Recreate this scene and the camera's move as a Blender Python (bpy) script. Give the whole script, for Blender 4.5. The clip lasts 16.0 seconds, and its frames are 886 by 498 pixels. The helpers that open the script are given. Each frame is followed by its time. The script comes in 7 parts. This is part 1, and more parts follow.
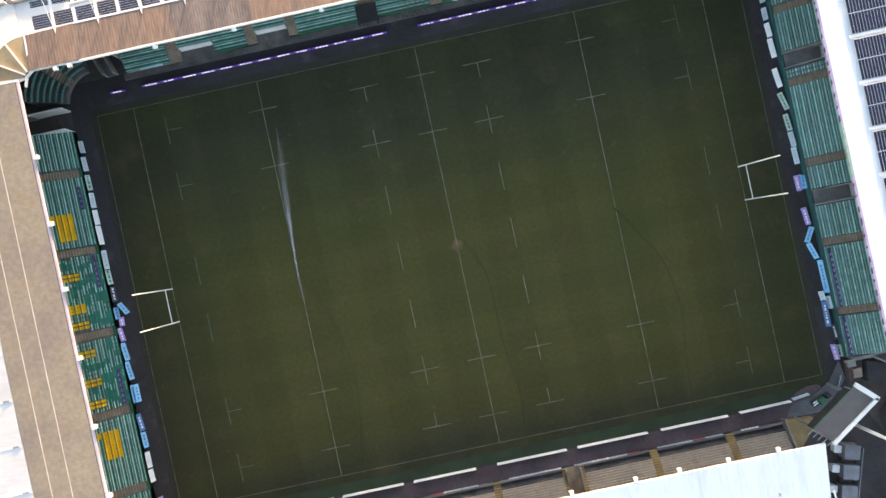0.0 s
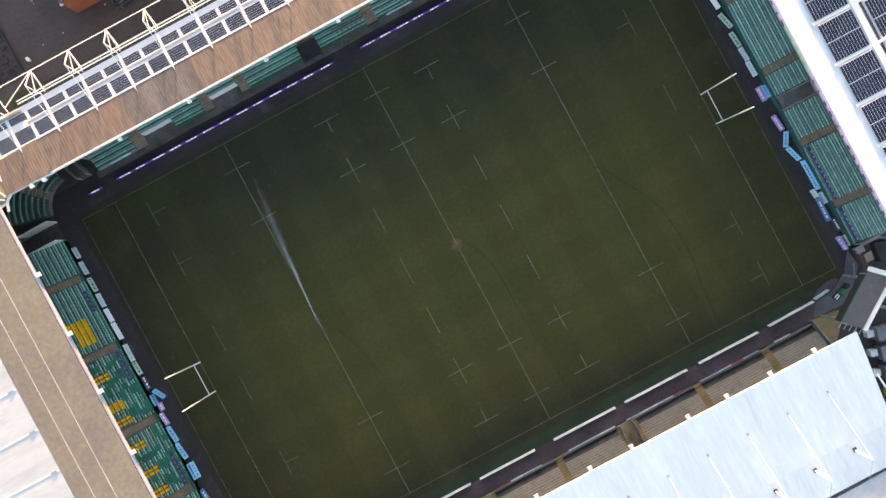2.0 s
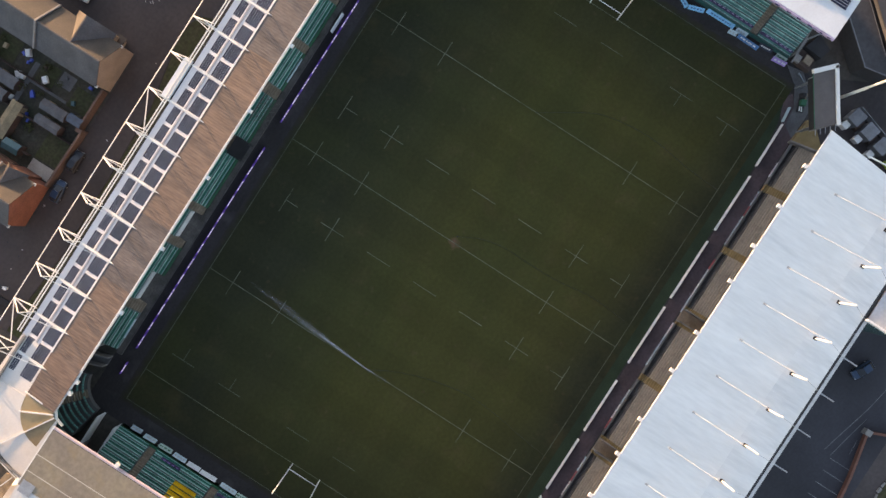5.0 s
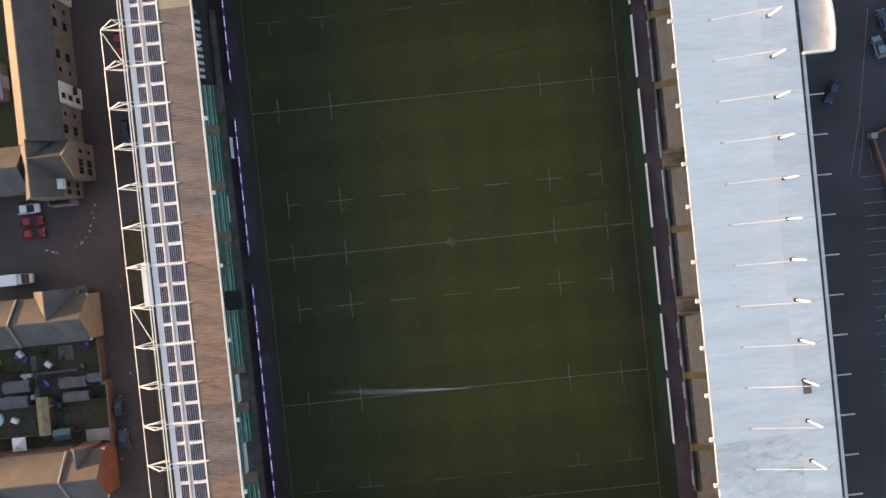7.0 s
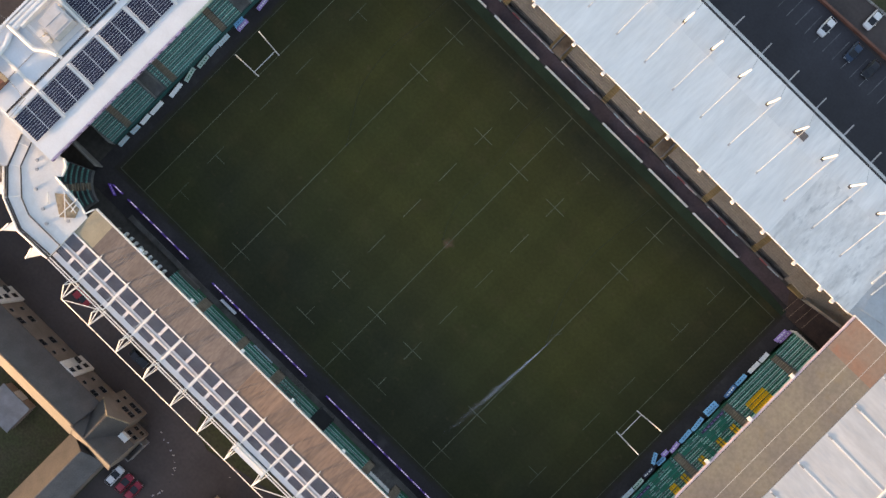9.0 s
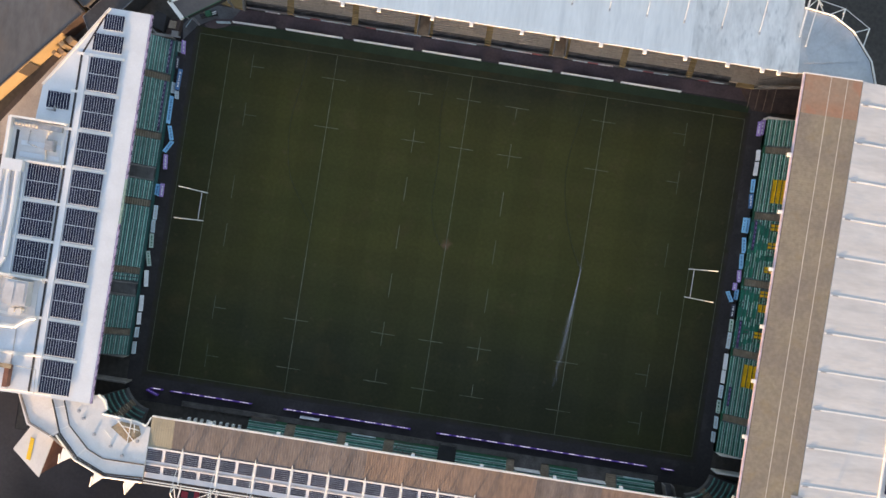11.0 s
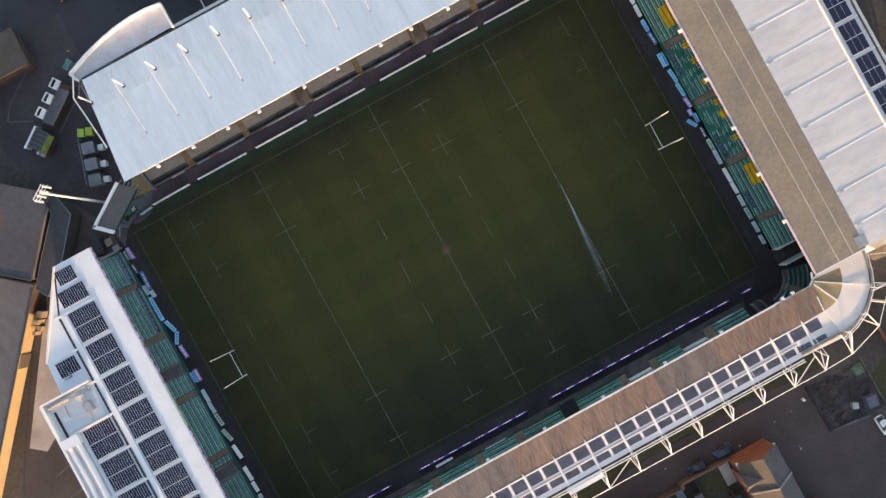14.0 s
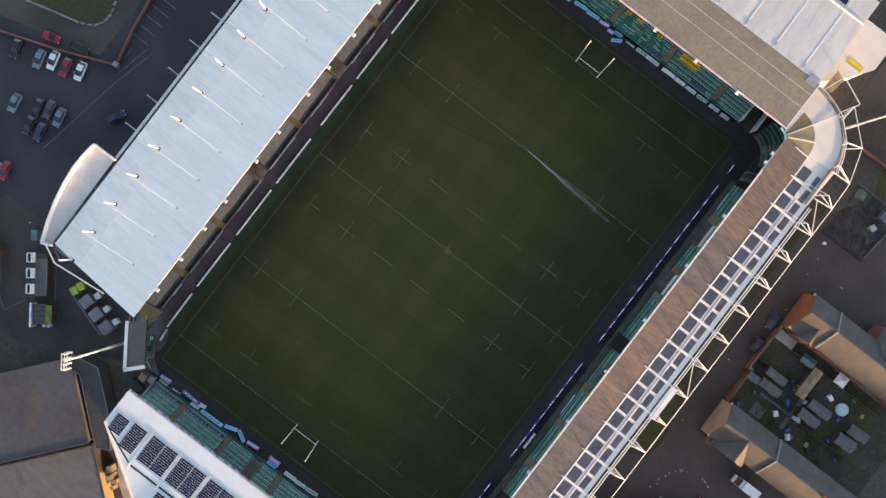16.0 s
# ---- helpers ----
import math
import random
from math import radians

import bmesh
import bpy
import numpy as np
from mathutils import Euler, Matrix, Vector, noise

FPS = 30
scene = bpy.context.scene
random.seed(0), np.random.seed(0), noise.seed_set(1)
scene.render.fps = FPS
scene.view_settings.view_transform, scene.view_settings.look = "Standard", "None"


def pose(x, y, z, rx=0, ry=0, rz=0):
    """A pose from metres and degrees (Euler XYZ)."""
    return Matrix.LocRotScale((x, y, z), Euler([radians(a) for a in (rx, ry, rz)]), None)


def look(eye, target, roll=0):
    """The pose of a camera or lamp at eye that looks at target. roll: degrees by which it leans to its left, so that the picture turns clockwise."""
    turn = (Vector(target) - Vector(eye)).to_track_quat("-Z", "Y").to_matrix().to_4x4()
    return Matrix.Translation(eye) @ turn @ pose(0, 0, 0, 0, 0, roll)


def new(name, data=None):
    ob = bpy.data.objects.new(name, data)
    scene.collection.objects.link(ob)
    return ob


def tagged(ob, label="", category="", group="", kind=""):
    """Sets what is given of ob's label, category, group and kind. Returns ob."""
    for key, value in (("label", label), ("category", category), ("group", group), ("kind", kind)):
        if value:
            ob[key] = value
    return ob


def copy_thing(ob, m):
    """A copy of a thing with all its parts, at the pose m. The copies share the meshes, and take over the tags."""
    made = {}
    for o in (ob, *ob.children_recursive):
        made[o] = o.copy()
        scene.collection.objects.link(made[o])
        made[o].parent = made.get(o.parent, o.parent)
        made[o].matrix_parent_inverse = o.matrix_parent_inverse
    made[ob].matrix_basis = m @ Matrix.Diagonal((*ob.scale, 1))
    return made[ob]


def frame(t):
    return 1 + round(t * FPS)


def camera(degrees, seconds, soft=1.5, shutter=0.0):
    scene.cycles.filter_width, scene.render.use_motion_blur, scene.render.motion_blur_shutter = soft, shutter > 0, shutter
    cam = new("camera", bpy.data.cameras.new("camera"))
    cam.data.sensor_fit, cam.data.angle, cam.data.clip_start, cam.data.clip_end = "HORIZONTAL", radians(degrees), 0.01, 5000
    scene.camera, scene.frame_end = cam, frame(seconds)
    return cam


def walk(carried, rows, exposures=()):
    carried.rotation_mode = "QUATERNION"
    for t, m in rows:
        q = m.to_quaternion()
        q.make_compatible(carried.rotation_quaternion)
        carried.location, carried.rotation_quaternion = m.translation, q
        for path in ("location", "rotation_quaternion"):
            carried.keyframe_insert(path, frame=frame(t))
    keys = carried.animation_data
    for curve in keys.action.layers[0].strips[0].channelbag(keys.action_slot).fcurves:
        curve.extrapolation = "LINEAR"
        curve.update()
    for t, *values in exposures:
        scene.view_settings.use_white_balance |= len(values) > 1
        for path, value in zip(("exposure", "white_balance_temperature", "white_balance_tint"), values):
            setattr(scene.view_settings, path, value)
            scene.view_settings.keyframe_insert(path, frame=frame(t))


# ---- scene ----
cam = camera(66.37, 16.0, soft=1.5)
PATH = [
    (0, -0.75, -0.03, 117.09, -0.274, 0.830, -12.166),
    (0.5, -0.75, 0.10, 117.80, -0.336, 0.812, -16.208),
    (1, -0.74, 0.20, 118.32, -0.408, 0.784, -20.138),
    (1.5, -0.77, 0.35, 118.72, -0.441, 0.769, -24.070),
    (2, -0.82, 0.44, 119.41, -0.446, 0.704, -28.110),
    (2.5, -0.92, 0.58, 120.16, -0.430, 0.676, -32.116),
    (3, -0.98, 0.70, 120.92, -0.432, 0.612, -36.230),
    (3.2, -0.99, 0.74, 121.22, -0.438, 0.586, -37.960),
    (5.3, -0.11, 1.43, 124.19, -0.811, 0.335, -62.236),
    (5.5, -0.10, 1.48, 124.74, -0.793, 0.329, -66.047),
    (6, -0.01, 1.42, 126.17, -0.743, 0.187, -76.002),
    (6.5, 0.05, 1.40, 127.64, -0.686, 0.102, -86.148),
    (7, 0.12, 1.35, 129.13, -0.599, 0.014, -95.896),
    (7.5, 0.17, 1.37, 130.62, -0.510, -0.012, -105.683),
    (8, 0.20, 1.35, 131.94, -0.396, -0.040, -115.521),
    (8.5, 0.23, 1.32, 133.09, -0.279, -0.050, -125.359),
    (9, 0.27, 1.28, 134.23, -0.147, -0.047, -135.202),
    (9.5, 0.24, 1.25, 135.68, -0.098, -0.087, -144.995),
    (9.7, 0.23, 1.23, 136.26, -0.082, -0.100, -148.859),
    (11.8, 0.75, 0.65, 140.39, 0.075, 0.042, -182.182),
    (12, 0.80, 0.58, 140.83, 0.113, 0.003, -184.688),
    (12.5, 0.91, 0.44, 141.93, 0.202, -0.107, -190.741),
    (13, 1.10, 0.33, 142.78, 0.195, -0.132, -196.660),
    (13.5, 1.24, 0.13, 143.62, 0.241, -0.153, -202.632),
    (14, 1.32, -0.10, 144.50, 0.285, -0.190, -208.628),
    (14.5, 1.37, -0.37, 145.42, 0.257, -0.201, -214.611),
    (15, 1.34, -0.68, 146.35, 0.227, -0.232, -220.646),
    (15.5, 1.23, -1.06, 147.21, 0.207, -0.267, -226.599),
    (16, 1.09, -1.42, 147.98, 0.141, -0.324, -232.504),
]
walk(cam, [(t, pose(x, y, z, rx, ry, rz)) for t, x, y, z, rx, ry, rz in PATH], [(0, 2.76, 7300, 22.5), (2, 2.62, 7300, 23), (3, 2.48, 7300, 23.5), (5.5, 2.06, 7300, 25), (9.5, 2.05, 7250, 24), (16, 2.05, 7100, 24)])

# ---- light ----
SUN_AZ, SUN_EL = 72.0, 6.0
world = bpy.data.worlds.new("world")
scene.world = world
world.use_nodes = True
wn = world.node_tree.nodes
sky = wn.new("ShaderNodeTexSky")
sky.sky_type = "NISHITA"
sky.sun_disc = False
sky.sun_elevation, sky.sun_rotation = radians(SUN_EL), radians(90 - SUN_AZ)
sky.altitude, sky.air_density, sky.dust_density = 100, 1.0, 0.9
world.node_tree.links.new(sky.outputs[0], wn["Background"].inputs[0])
wn["Background"].inputs[1].default_value = 0.15
sun = new("sun", bpy.data.lights.new("sun", "SUN"))
sun.data.energy, sun.data.angle, sun.data.color = 3.0, radians(3.0), (1.0, 0.70, 0.40)
sd = Vector((math.cos(radians(SUN_EL)) * math.cos(radians(SUN_AZ)), math.cos(radians(SUN_EL)) * math.sin(radians(SUN_AZ)), math.sin(radians(SUN_EL))))
sun.matrix_world = look(sd * 300, (0, 0, 0))


# ---- materials ----
def mat(name, col, rough=0.75, metal=0.0, var=0.18, scale=0.25, fvar=0.12, fine=6.0, bump=0.0, stretch=(1, 1, 1), tint=None, rnd=0.0, spec=0.5, stain=0.0, stain_col=(0.05, 0.045, 0.04)):
    """A surface with variation at two scales, in world metres; tint: a second colour for the broad patches."""
    m = bpy.data.materials.new(name)
    m.use_nodes = True
    nt = m.node_tree
    N, L = nt.nodes, nt.links
    b = N["Principled BSDF"]
    b.inputs["Roughness"].default_value, b.inputs["Metallic"].default_value = rough, metal
    b.inputs["Specular IOR Level"].default_value = spec
    geo = N.new("ShaderNodeNewGeometry")
    mp = N.new("ShaderNodeMapping")
    mp.inputs["Scale"].default_value = stretch
    L.new(geo.outputs["Position"], mp.inputs["Vector"])

    def noise_at(s, detail):
        n = N.new("ShaderNodeTexNoise")
        n.inputs["Scale"].default_value, n.inputs["Detail"].default_value = s, detail
        L.new(mp.outputs[0], n.inputs["Vector"])
        return n

    def mixc(kind, fac, a, c):
        x = N.new("ShaderNodeMix")
        x.data_type, x.blend_type = "RGBA", kind
        if isinstance(fac, float):
            x.inputs[0].default_value = fac
        else:
            L.new(fac, x.inputs[0])
        for s, v in ((6, a), (7, c)):
            if isinstance(v, tuple):
                x.inputs[s].default_value = (*v, 1)
            else:
                L.new(v, x.inputs[s])
        return x.outputs[2]

    def ramp(src, lo, hi):
        r = N.new("ShaderNodeMapRange")
        r.inputs[1].default_value, r.inputs[2].default_value = 0.3, 0.7
        r.inputs[3].default_value, r.inputs[4].default_value = lo, hi
        L.new(src, r.inputs[0])
        return r.outputs[0]

    broad, grain = noise_at(scale, 4), noise_at(fine, 5)
    c2 = tint or tuple(v * (1 - var * 1.6) for v in col)
    c = mixc("MIX", ramp(broad.outputs[0], 0.0, 1.0), tuple(v * (1 + (0 if tint else var * 0.5)) for v in col), c2)
    g = ramp(grain.outputs[0], 1 - fvar, 1 + fvar)
    gc = N.new("ShaderNodeCombineColor")
    for k in range(3):
        L.new(g, gc.inputs[k])
    c = mixc("MULTIPLY", 1.0, c, gc.outputs[0])
    if stain:
        sn = noise_at(scale * 2.3, 6)
        r = N.new("ShaderNodeMapRange")
        r.inputs[1].default_value, r.inputs[2].default_value = 0.56, 0.72
        r.inputs[3].default_value, r.inputs[4].default_value = 0.0, stain
        L.new(sn.outputs[0], r.inputs[0])
        c = mixc("MIX", r.outputs[0], c, stain_col)
    if rnd:
        oi = N.new("ShaderNodeObjectInfo")
        r = N.new("ShaderNodeMapRange")
        r.inputs[3].default_value, r.inputs[4].default_value = 1 - rnd, 1 + rnd
        L.new(oi.outputs["Random"], r.inputs[0])
        rc = N.new("ShaderNodeCombineColor")
        for k in range(3):
            L.new(r.outputs[0], rc.inputs[k])
        c = mixc("MULTIPLY", 1.0, c, rc.outputs[0])
    L.new(c, b.inputs["Base Color"])
    if bump:
        bp = N.new("ShaderNodeBump")
        bp.inputs["Distance"].default_value = bump
        L.new(grain.outputs[0], bp.inputs["Height"])
        L.new(bp.outputs[0], b.inputs["Normal"])
    return m


M = {}
M["ground"] = mat("ground_earth", (0.075, 0.068, 0.06), 0.95, var=0.3, scale=0.03, fvar=0.25, fine=1.2)
M["asphalt"] = mat("dark_asphalt", (0.043, 0.043, 0.052), 0.9, var=0.28, scale=0.07, fvar=0.12, fine=2, stain=0.35, stain_col=(0.03, 0.03, 0.036))
M["yardtar"] = mat("brown_grey_asphalt", (0.056, 0.048, 0.049), 0.92, var=0.25, scale=0.09, fvar=0.14, fine=1.6, stain=0.3, stain_col=(0.085, 0.07, 0.062))
M["road"] = mat("worn_asphalt", (0.072, 0.059, 0.057), 0.92, var=0.3, scale=0.06, fvar=0.12, fine=1.6, stain=0.45, stain_col=(0.042, 0.036, 0.036))
M["apron"] = mat("pitch_apron", (0.038, 0.034, 0.036), 0.9, var=0.3, scale=0.1, fvar=0.2, fine=2, stain=0.4, stain_col=(0.10, 0.088, 0.09))
M["path"] = mat("track_surface", (0.098, 0.069, 0.074), 0.9, var=0.25, scale=0.15, fvar=0.15, fine=2)
M["concrete"] = mat("concrete", (0.26, 0.25, 0.24), 0.85, var=0.25, scale=0.4, fvar=0.12, fine=5, stain=0.3)
M["greyconc"] = mat("grey_concrete", (0.13, 0.13, 0.135), 0.85, var=0.25, scale=0.3, fvar=0.15, fine=4, stain=0.3)
M["beige"] = mat("pale_concrete", (0.40, 0.355, 0.31), 0.9, var=0.2, scale=0.2, fvar=0.1, fine=3)
M["turf"] = mat("artificial_turf", (0.02, 0.038, 0.018), 0.95, var=0.2, scale=0.2, fvar=0.2, fine=4)
M["lawn"] = mat("lawn", (0.034, 0.042, 0.013), 0.95, var=0.3, scale=0.3, fvar=0.35, fine=2, tint=(0.048, 0.043, 0.021), stain=0.5, stain_col=(0.07, 0.055, 0.035))
M["garden"] = mat("garden_earth", (0.050, 0.040, 0.031), 0.95, var=0.4, scale=0.35, fvar=0.35, fine=2.2, tint=(0.028, 0.032, 0.018), stain=0.6, stain_col=(0.085, 0.078, 0.07))
M["faintpaint"] = mat("worn_line_paint", (0.115, 0.12, 0.085), 0.9, var=0.5, scale=0.35, fvar=0.4, fine=3, tint=(0.052, 0.056, 0.032))
M["paint"] = mat("line_paint", (0.175, 0.18, 0.125), 0.9, var=0.5, scale=0.45, fvar=0.35, fine=4, tint=(0.06, 0.063, 0.033))
M["bay"] = mat("bay_paint", (0.20, 0.20, 0.20), 0.9, var=0.6, scale=0.4, fvar=0.4, fine=3, tint=(0.07, 0.07, 0.075))
M["steel"] = mat("white_painted_steel", (0.78, 0.77, 0.74), 0.45, var=0.06, scale=0.5, fvar=0.05, fine=6)
M["galv"] = mat("galvanised_steel", (0.42, 0.43, 0.44), 0.45, 0.5, var=0.15, scale=1.0)
M["white"] = mat("white_roof_membrane", (0.64, 0.685, 0.725), 0.5, var=0.05, scale=0.25, fvar=0.03, fine=3, stain=0.10, stain_col=(0.5, 0.48, 0.44))
M["cream"] = mat("cream_roof_membrane", (0.66, 0.63, 0.59), 0.5, var=0.06, scale=0.2, fvar=0.04, fine=3, stain=0.22, stain_col=(0.5, 0.45, 0.38))
M["southroof"] = mat("pale_metal_roof", (0.795, 0.795, 0.775), 0.5, var=0.05, scale=0.22, fvar=0.05, fine=2.0, stretch=(1.0, 0.12, 1), rnd=0.02, stain=0.26, stain_col=(0.44, 0.46, 0.47))
M["southrear"] = mat("rear_metal_roof", (0.79, 0.79, 0.775), 0.5, var=0.1, scale=0.3, fvar=0.06, fine=2.0, stretch=(1.0, 0.12, 1), rnd=0.015, stain=0.3, stain_col=(0.46, 0.47, 0.47))
# grey metal of the corner roof, darkened in colour for the shade there
M["greymetal"] = mat("grey_shaded_metal_roof", (0.46, 0.50, 0.53), 0.5, var=0.12, scale=0.2, fvar=0.06, fine=2, stain=0.4, stain_col=(0.30, 0.33, 0.35))
M["southdirty"] = mat("stained_metal_roof", (0.775, 0.775, 0.755), 0.5, var=0.14, scale=0.4, fvar=0.08, fine=2.0, stretch=(1.0, 0.3, 1), stain=0.6, stain_col=(0.27, 0.29, 0.30))
M["westroof"] = mat("west_white_roof", (0.60, 0.585, 0.565), 0.5, var=0.10, scale=0.45, fvar=0.05, fine=2, stretch=(0.25, 1.0, 1), stain=0.5, stain_col=(0.44, 0.47, 0.50))
M["deckwhite"] = mat("warm_white_roof_deck", (0.685, 0.665, 0.665), 0.5, var=0.06, scale=0.25, fvar=0.04, fine=3, stain=0.2, stain_col=(0.55, 0.52, 0.49))
M["offwhite"] = mat("off_white_roof_membrane", (0.65, 0.65, 0.64), 0.5, var=0.06, scale=0.3, fvar=0.04, fine=3, stain=0.25, stain_col=(0.50, 0.47, 0.42))
M["trayfloor"] = mat("grey_white_tray_floor", (0.50, 0.51, 0.53), 0.6, var=0.12, scale=0.3, fvar=0.06, fine=2, stain=0.25, stain_col=(0.42, 0.38, 0.33))
M["westbrown"] = mat("weathered_translucent_sheet", (0.25, 0.214, 0.15), 0.6, var=0.18, scale=0.14, fvar=0.14, fine=1.5, tint=(0.19, 0.16, 0.13), stain=0.4, stain_col=(0.25, 0.185, 0.09))
M["rusty"] = mat("rust_stained_sheet", (0.265, 0.215, 0.16), 0.6, var=0.18, scale=0.12, fvar=0.10, fine=1.5, tint=(0.30, 0.15, 0.09), stain=0.7, stain_col=(0.34, 0.13, 0.07))
M["brown"] = mat("brown_translucent_sheet", (0.178, 0.122, 0.092), 0.6, var=0.2, scale=0.4, fvar=0.24, fine=2.2, stretch=(1, 0.2, 1), tint=(0.138, 0.10, 0.08), rnd=0.07, stain=0.25, stain_col=(0.13, 0.10, 0.08))
M["greybrown"] = mat("grimy_translucent_sheet", (0.122, 0.105, 0.10), 0.6, var=0.2, scale=0.4, fvar=0.2, fine=3, stretch=(1, 0.25, 1), rnd=0.07, stain=0.25, stain_col=(0.10, 0.085, 0.075))
M["olive"] = mat("new_olive_sheet", (0.27, 0.25, 0.18), 0.5, var=0.08, scale=0.5)
M["amber"] = mat("amber_translucent_sheet", (0.40, 0.29, 0.155), 0.75, var=0.15, scale=0.4, fvar=0.08)
M["amber_dull"] = mat("weathered_amber_sheet", (0.30, 0.225, 0.125), 0.5, var=0.2, scale=0.4, fvar=0.1)
M["screen_top"] = mat("ribbed_screen_top", (0.115, 0.10, 0.095), 0.6, var=0.1, scale=0.6)
M["tread"] = mat("terrace_tread", (0.16, 0.20, 0.20), 0.85, var=0.2, scale=0.4, fvar=0.12, fine=5, stain=0.2)
M["northtread"] = mat("dim_terrace_tread", (0.20, 0.25, 0.25), 0.85, var=0.2, scale=0.4, fvar=0.12, fine=5, stain=0.2)
M["seat_d"] = mat("shabby_green_plastic_seat", (0.016, 0.21, 0.15), 0.45, var=0.15, scale=0.6, rnd=0.1)
M["deepgreen"] = mat("deep_green_board", (0.015, 0.12, 0.06), 0.6, var=0.15, scale=0.6)
M["pale"] = mat("pale_blue_white_print", (0.42, 0.55, 0.60), 0.5, var=0.12, scale=0.6, rnd=0.1)
M["greenw"] = mat("pale_green_print", (0.36, 0.50, 0.44), 0.5, var=0.2, scale=0.9, rnd=0.1)
M["lilac"] = mat("lilac_fascia_banner", (0.46, 0.38, 0.56), 0.5, var=0.2, scale=0.5)
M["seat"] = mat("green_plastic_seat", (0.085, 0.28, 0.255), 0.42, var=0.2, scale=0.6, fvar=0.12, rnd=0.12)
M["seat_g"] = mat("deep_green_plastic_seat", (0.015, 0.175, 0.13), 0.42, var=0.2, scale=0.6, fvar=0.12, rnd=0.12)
M["seat_back"] = mat("pale_seat_back", (0.40, 0.66, 0.60), 0.5, var=0.2, scale=0.7, fvar=0.15, rnd=0.12)
M["seat_y"] = mat("yellow_plastic_seat", (0.85, 0.52, 0.02), 0.42, var=0.1, scale=0.6)
M["tan"] = mat("tan_painted_terrace", (0.35, 0.30, 0.245), 0.8, var=0.2, scale=0.3, fvar=0.16, fine=4, tint=(0.27, 0.232, 0.195), stain=0.3, stain_col=(0.09, 0.075, 0.06))
M["mustard"] = mat("mustard_gangway", (0.27, 0.19, 0.085), 0.8, var=0.2, scale=0.5)
M["step"] = mat("gangway_step", (0.31, 0.24, 0.175), 0.85, var=0.2, scale=0.8, fvar=0.15)
M["purple"] = mat("purple_print", (0.36, 0.24, 0.56), 0.5, var=0.1, scale=0.6, rnd=0.15)
M["violet"] = mat("dark_violet_panel", (0.055, 0.03, 0.20), 0.4, var=0.1, scale=0.6)
M["sky"] = mat("light_blue_print", (0.17, 0.48, 0.74), 0.5, var=0.1, scale=0.6, rnd=0.12)
M["blue"] = mat("blue_print", (0.05, 0.17, 0.36), 0.5, var=0.1, scale=0.6, rnd=0.12)
M["teal"] = mat("teal_print", (0.03, 0.13, 0.12), 0.5, var=0.1, scale=0.6, rnd=0.1)
M["navy"] = mat("navy_print", (0.02, 0.03, 0.06), 0.5, var=0.1, scale=0.6)
M["boardw"] = mat("white_board", (0.72, 0.74, 0.74), 0.5, var=0.08, scale=0.6, rnd=0.05)
M["red"] = mat("red_board", (0.27, 0.06, 0.07), 0.5, var=0.1, scale=0.6)
M["pinkish"] = mat("pink_white_fascia", (0.50, 0.44, 0.54), 0.5, var=0.15, scale=0.5)
M["dark"] = mat("dark_void_paint", (0.03, 0.03, 0.033), 0.9, var=0.2, scale=0.5)
M["rubber"] = mat("black_rubber", (0.015, 0.015, 0.016), 0.8, var=0.2, scale=2)
M["gutter"] = mat("black_gutter", (0.03, 0.03, 0.034), 0.7, var=0.2, scale=1)
M["maroon"] = mat("dark_brown_timber", (0.075, 0.048, 0.040), 0.8, var=0.3, scale=0.5, fvar=0.2, fine=4)
M["timber"] = mat("pale_timber", (0.36, 0.27, 0.17), 0.8, var=0.3, scale=0.8, fvar=0.2, fine=5)
M["brick_red"] = mat("red_brick", (0.20, 0.088, 0.062), 0.9, var=0.2, scale=0.4, fvar=0.2, fine=5)
M["brick_buff"] = mat("buff_brick", (0.33, 0.26, 0.21), 0.9, var=0.15, scale=0.4, fvar=0.15, fine=5)
M["render"] = mat("white_render", (0.68, 0.68, 0.66), 0.8, var=0.08, scale=0.6)
# tile tone for house slopes turned away from the sun
M["slate"] = mat("grey_shaded_tiles", (0.082, 0.083, 0.09), 0.62, var=0.2, scale=0.4, fvar=0.2, fine=4, bump=0.02)
M["brick_grey"] = mat("grey_buff_brick", (0.205, 0.172, 0.145), 0.9, var=0.15, scale=0.4, fvar=0.15, fine=5)
M["flatslate"] = mat("dark_roof_tiles", (0.058, 0.054, 0.053), 0.55, var=0.2, scale=0.4, fvar=0.15, fine=4)
M["brick_brown"] = mat("brown_brick", (0.14, 0.085, 0.066), 0.9, var=0.2, scale=0.4, fvar=0.2, fine=5, stain=0.3)
# tile tone for sunlit house slopes; also for plain brown roofs
M["browntile"] = mat("brown_sunlit_tiles", (0.066, 0.050, 0.039), 0.6, var=0.2, scale=0.4, fvar=0.2, fine=4, bump=0.02)
M["redtile"] = mat("red_hung_tiles", (0.27, 0.10, 0.065), 0.85, var=0.15, scale=0.5, fvar=0.2, fine=4)
M["flatroof"] = mat("grey_flat_roof", (0.068, 0.074, 0.088), 0.7, var=0.35, scale=0.07, fvar=0.16, fine=0.9, tint=(0.046, 0.046, 0.05), stain=0.5, stain_col=(0.105, 0.068, 0.044))
M["flatroof_pale"] = mat("pale_grey_flat_roof", (0.118, 0.12, 0.126), 0.75, var=0.3, scale=0.07, fvar=0.16, fine=0.9, stretch=(1, 0.4, 1), tint=(0.085, 0.085, 0.088), stain=0.5, stain_col=(0.125, 0.09, 0.065))
M["tarroof"] = mat("dark_tar_roof", (0.048, 0.05, 0.056), 0.7, var=0.3, scale=0.15, fvar=0.2, fine=1.5, tint=(0.032, 0.033, 0.037))
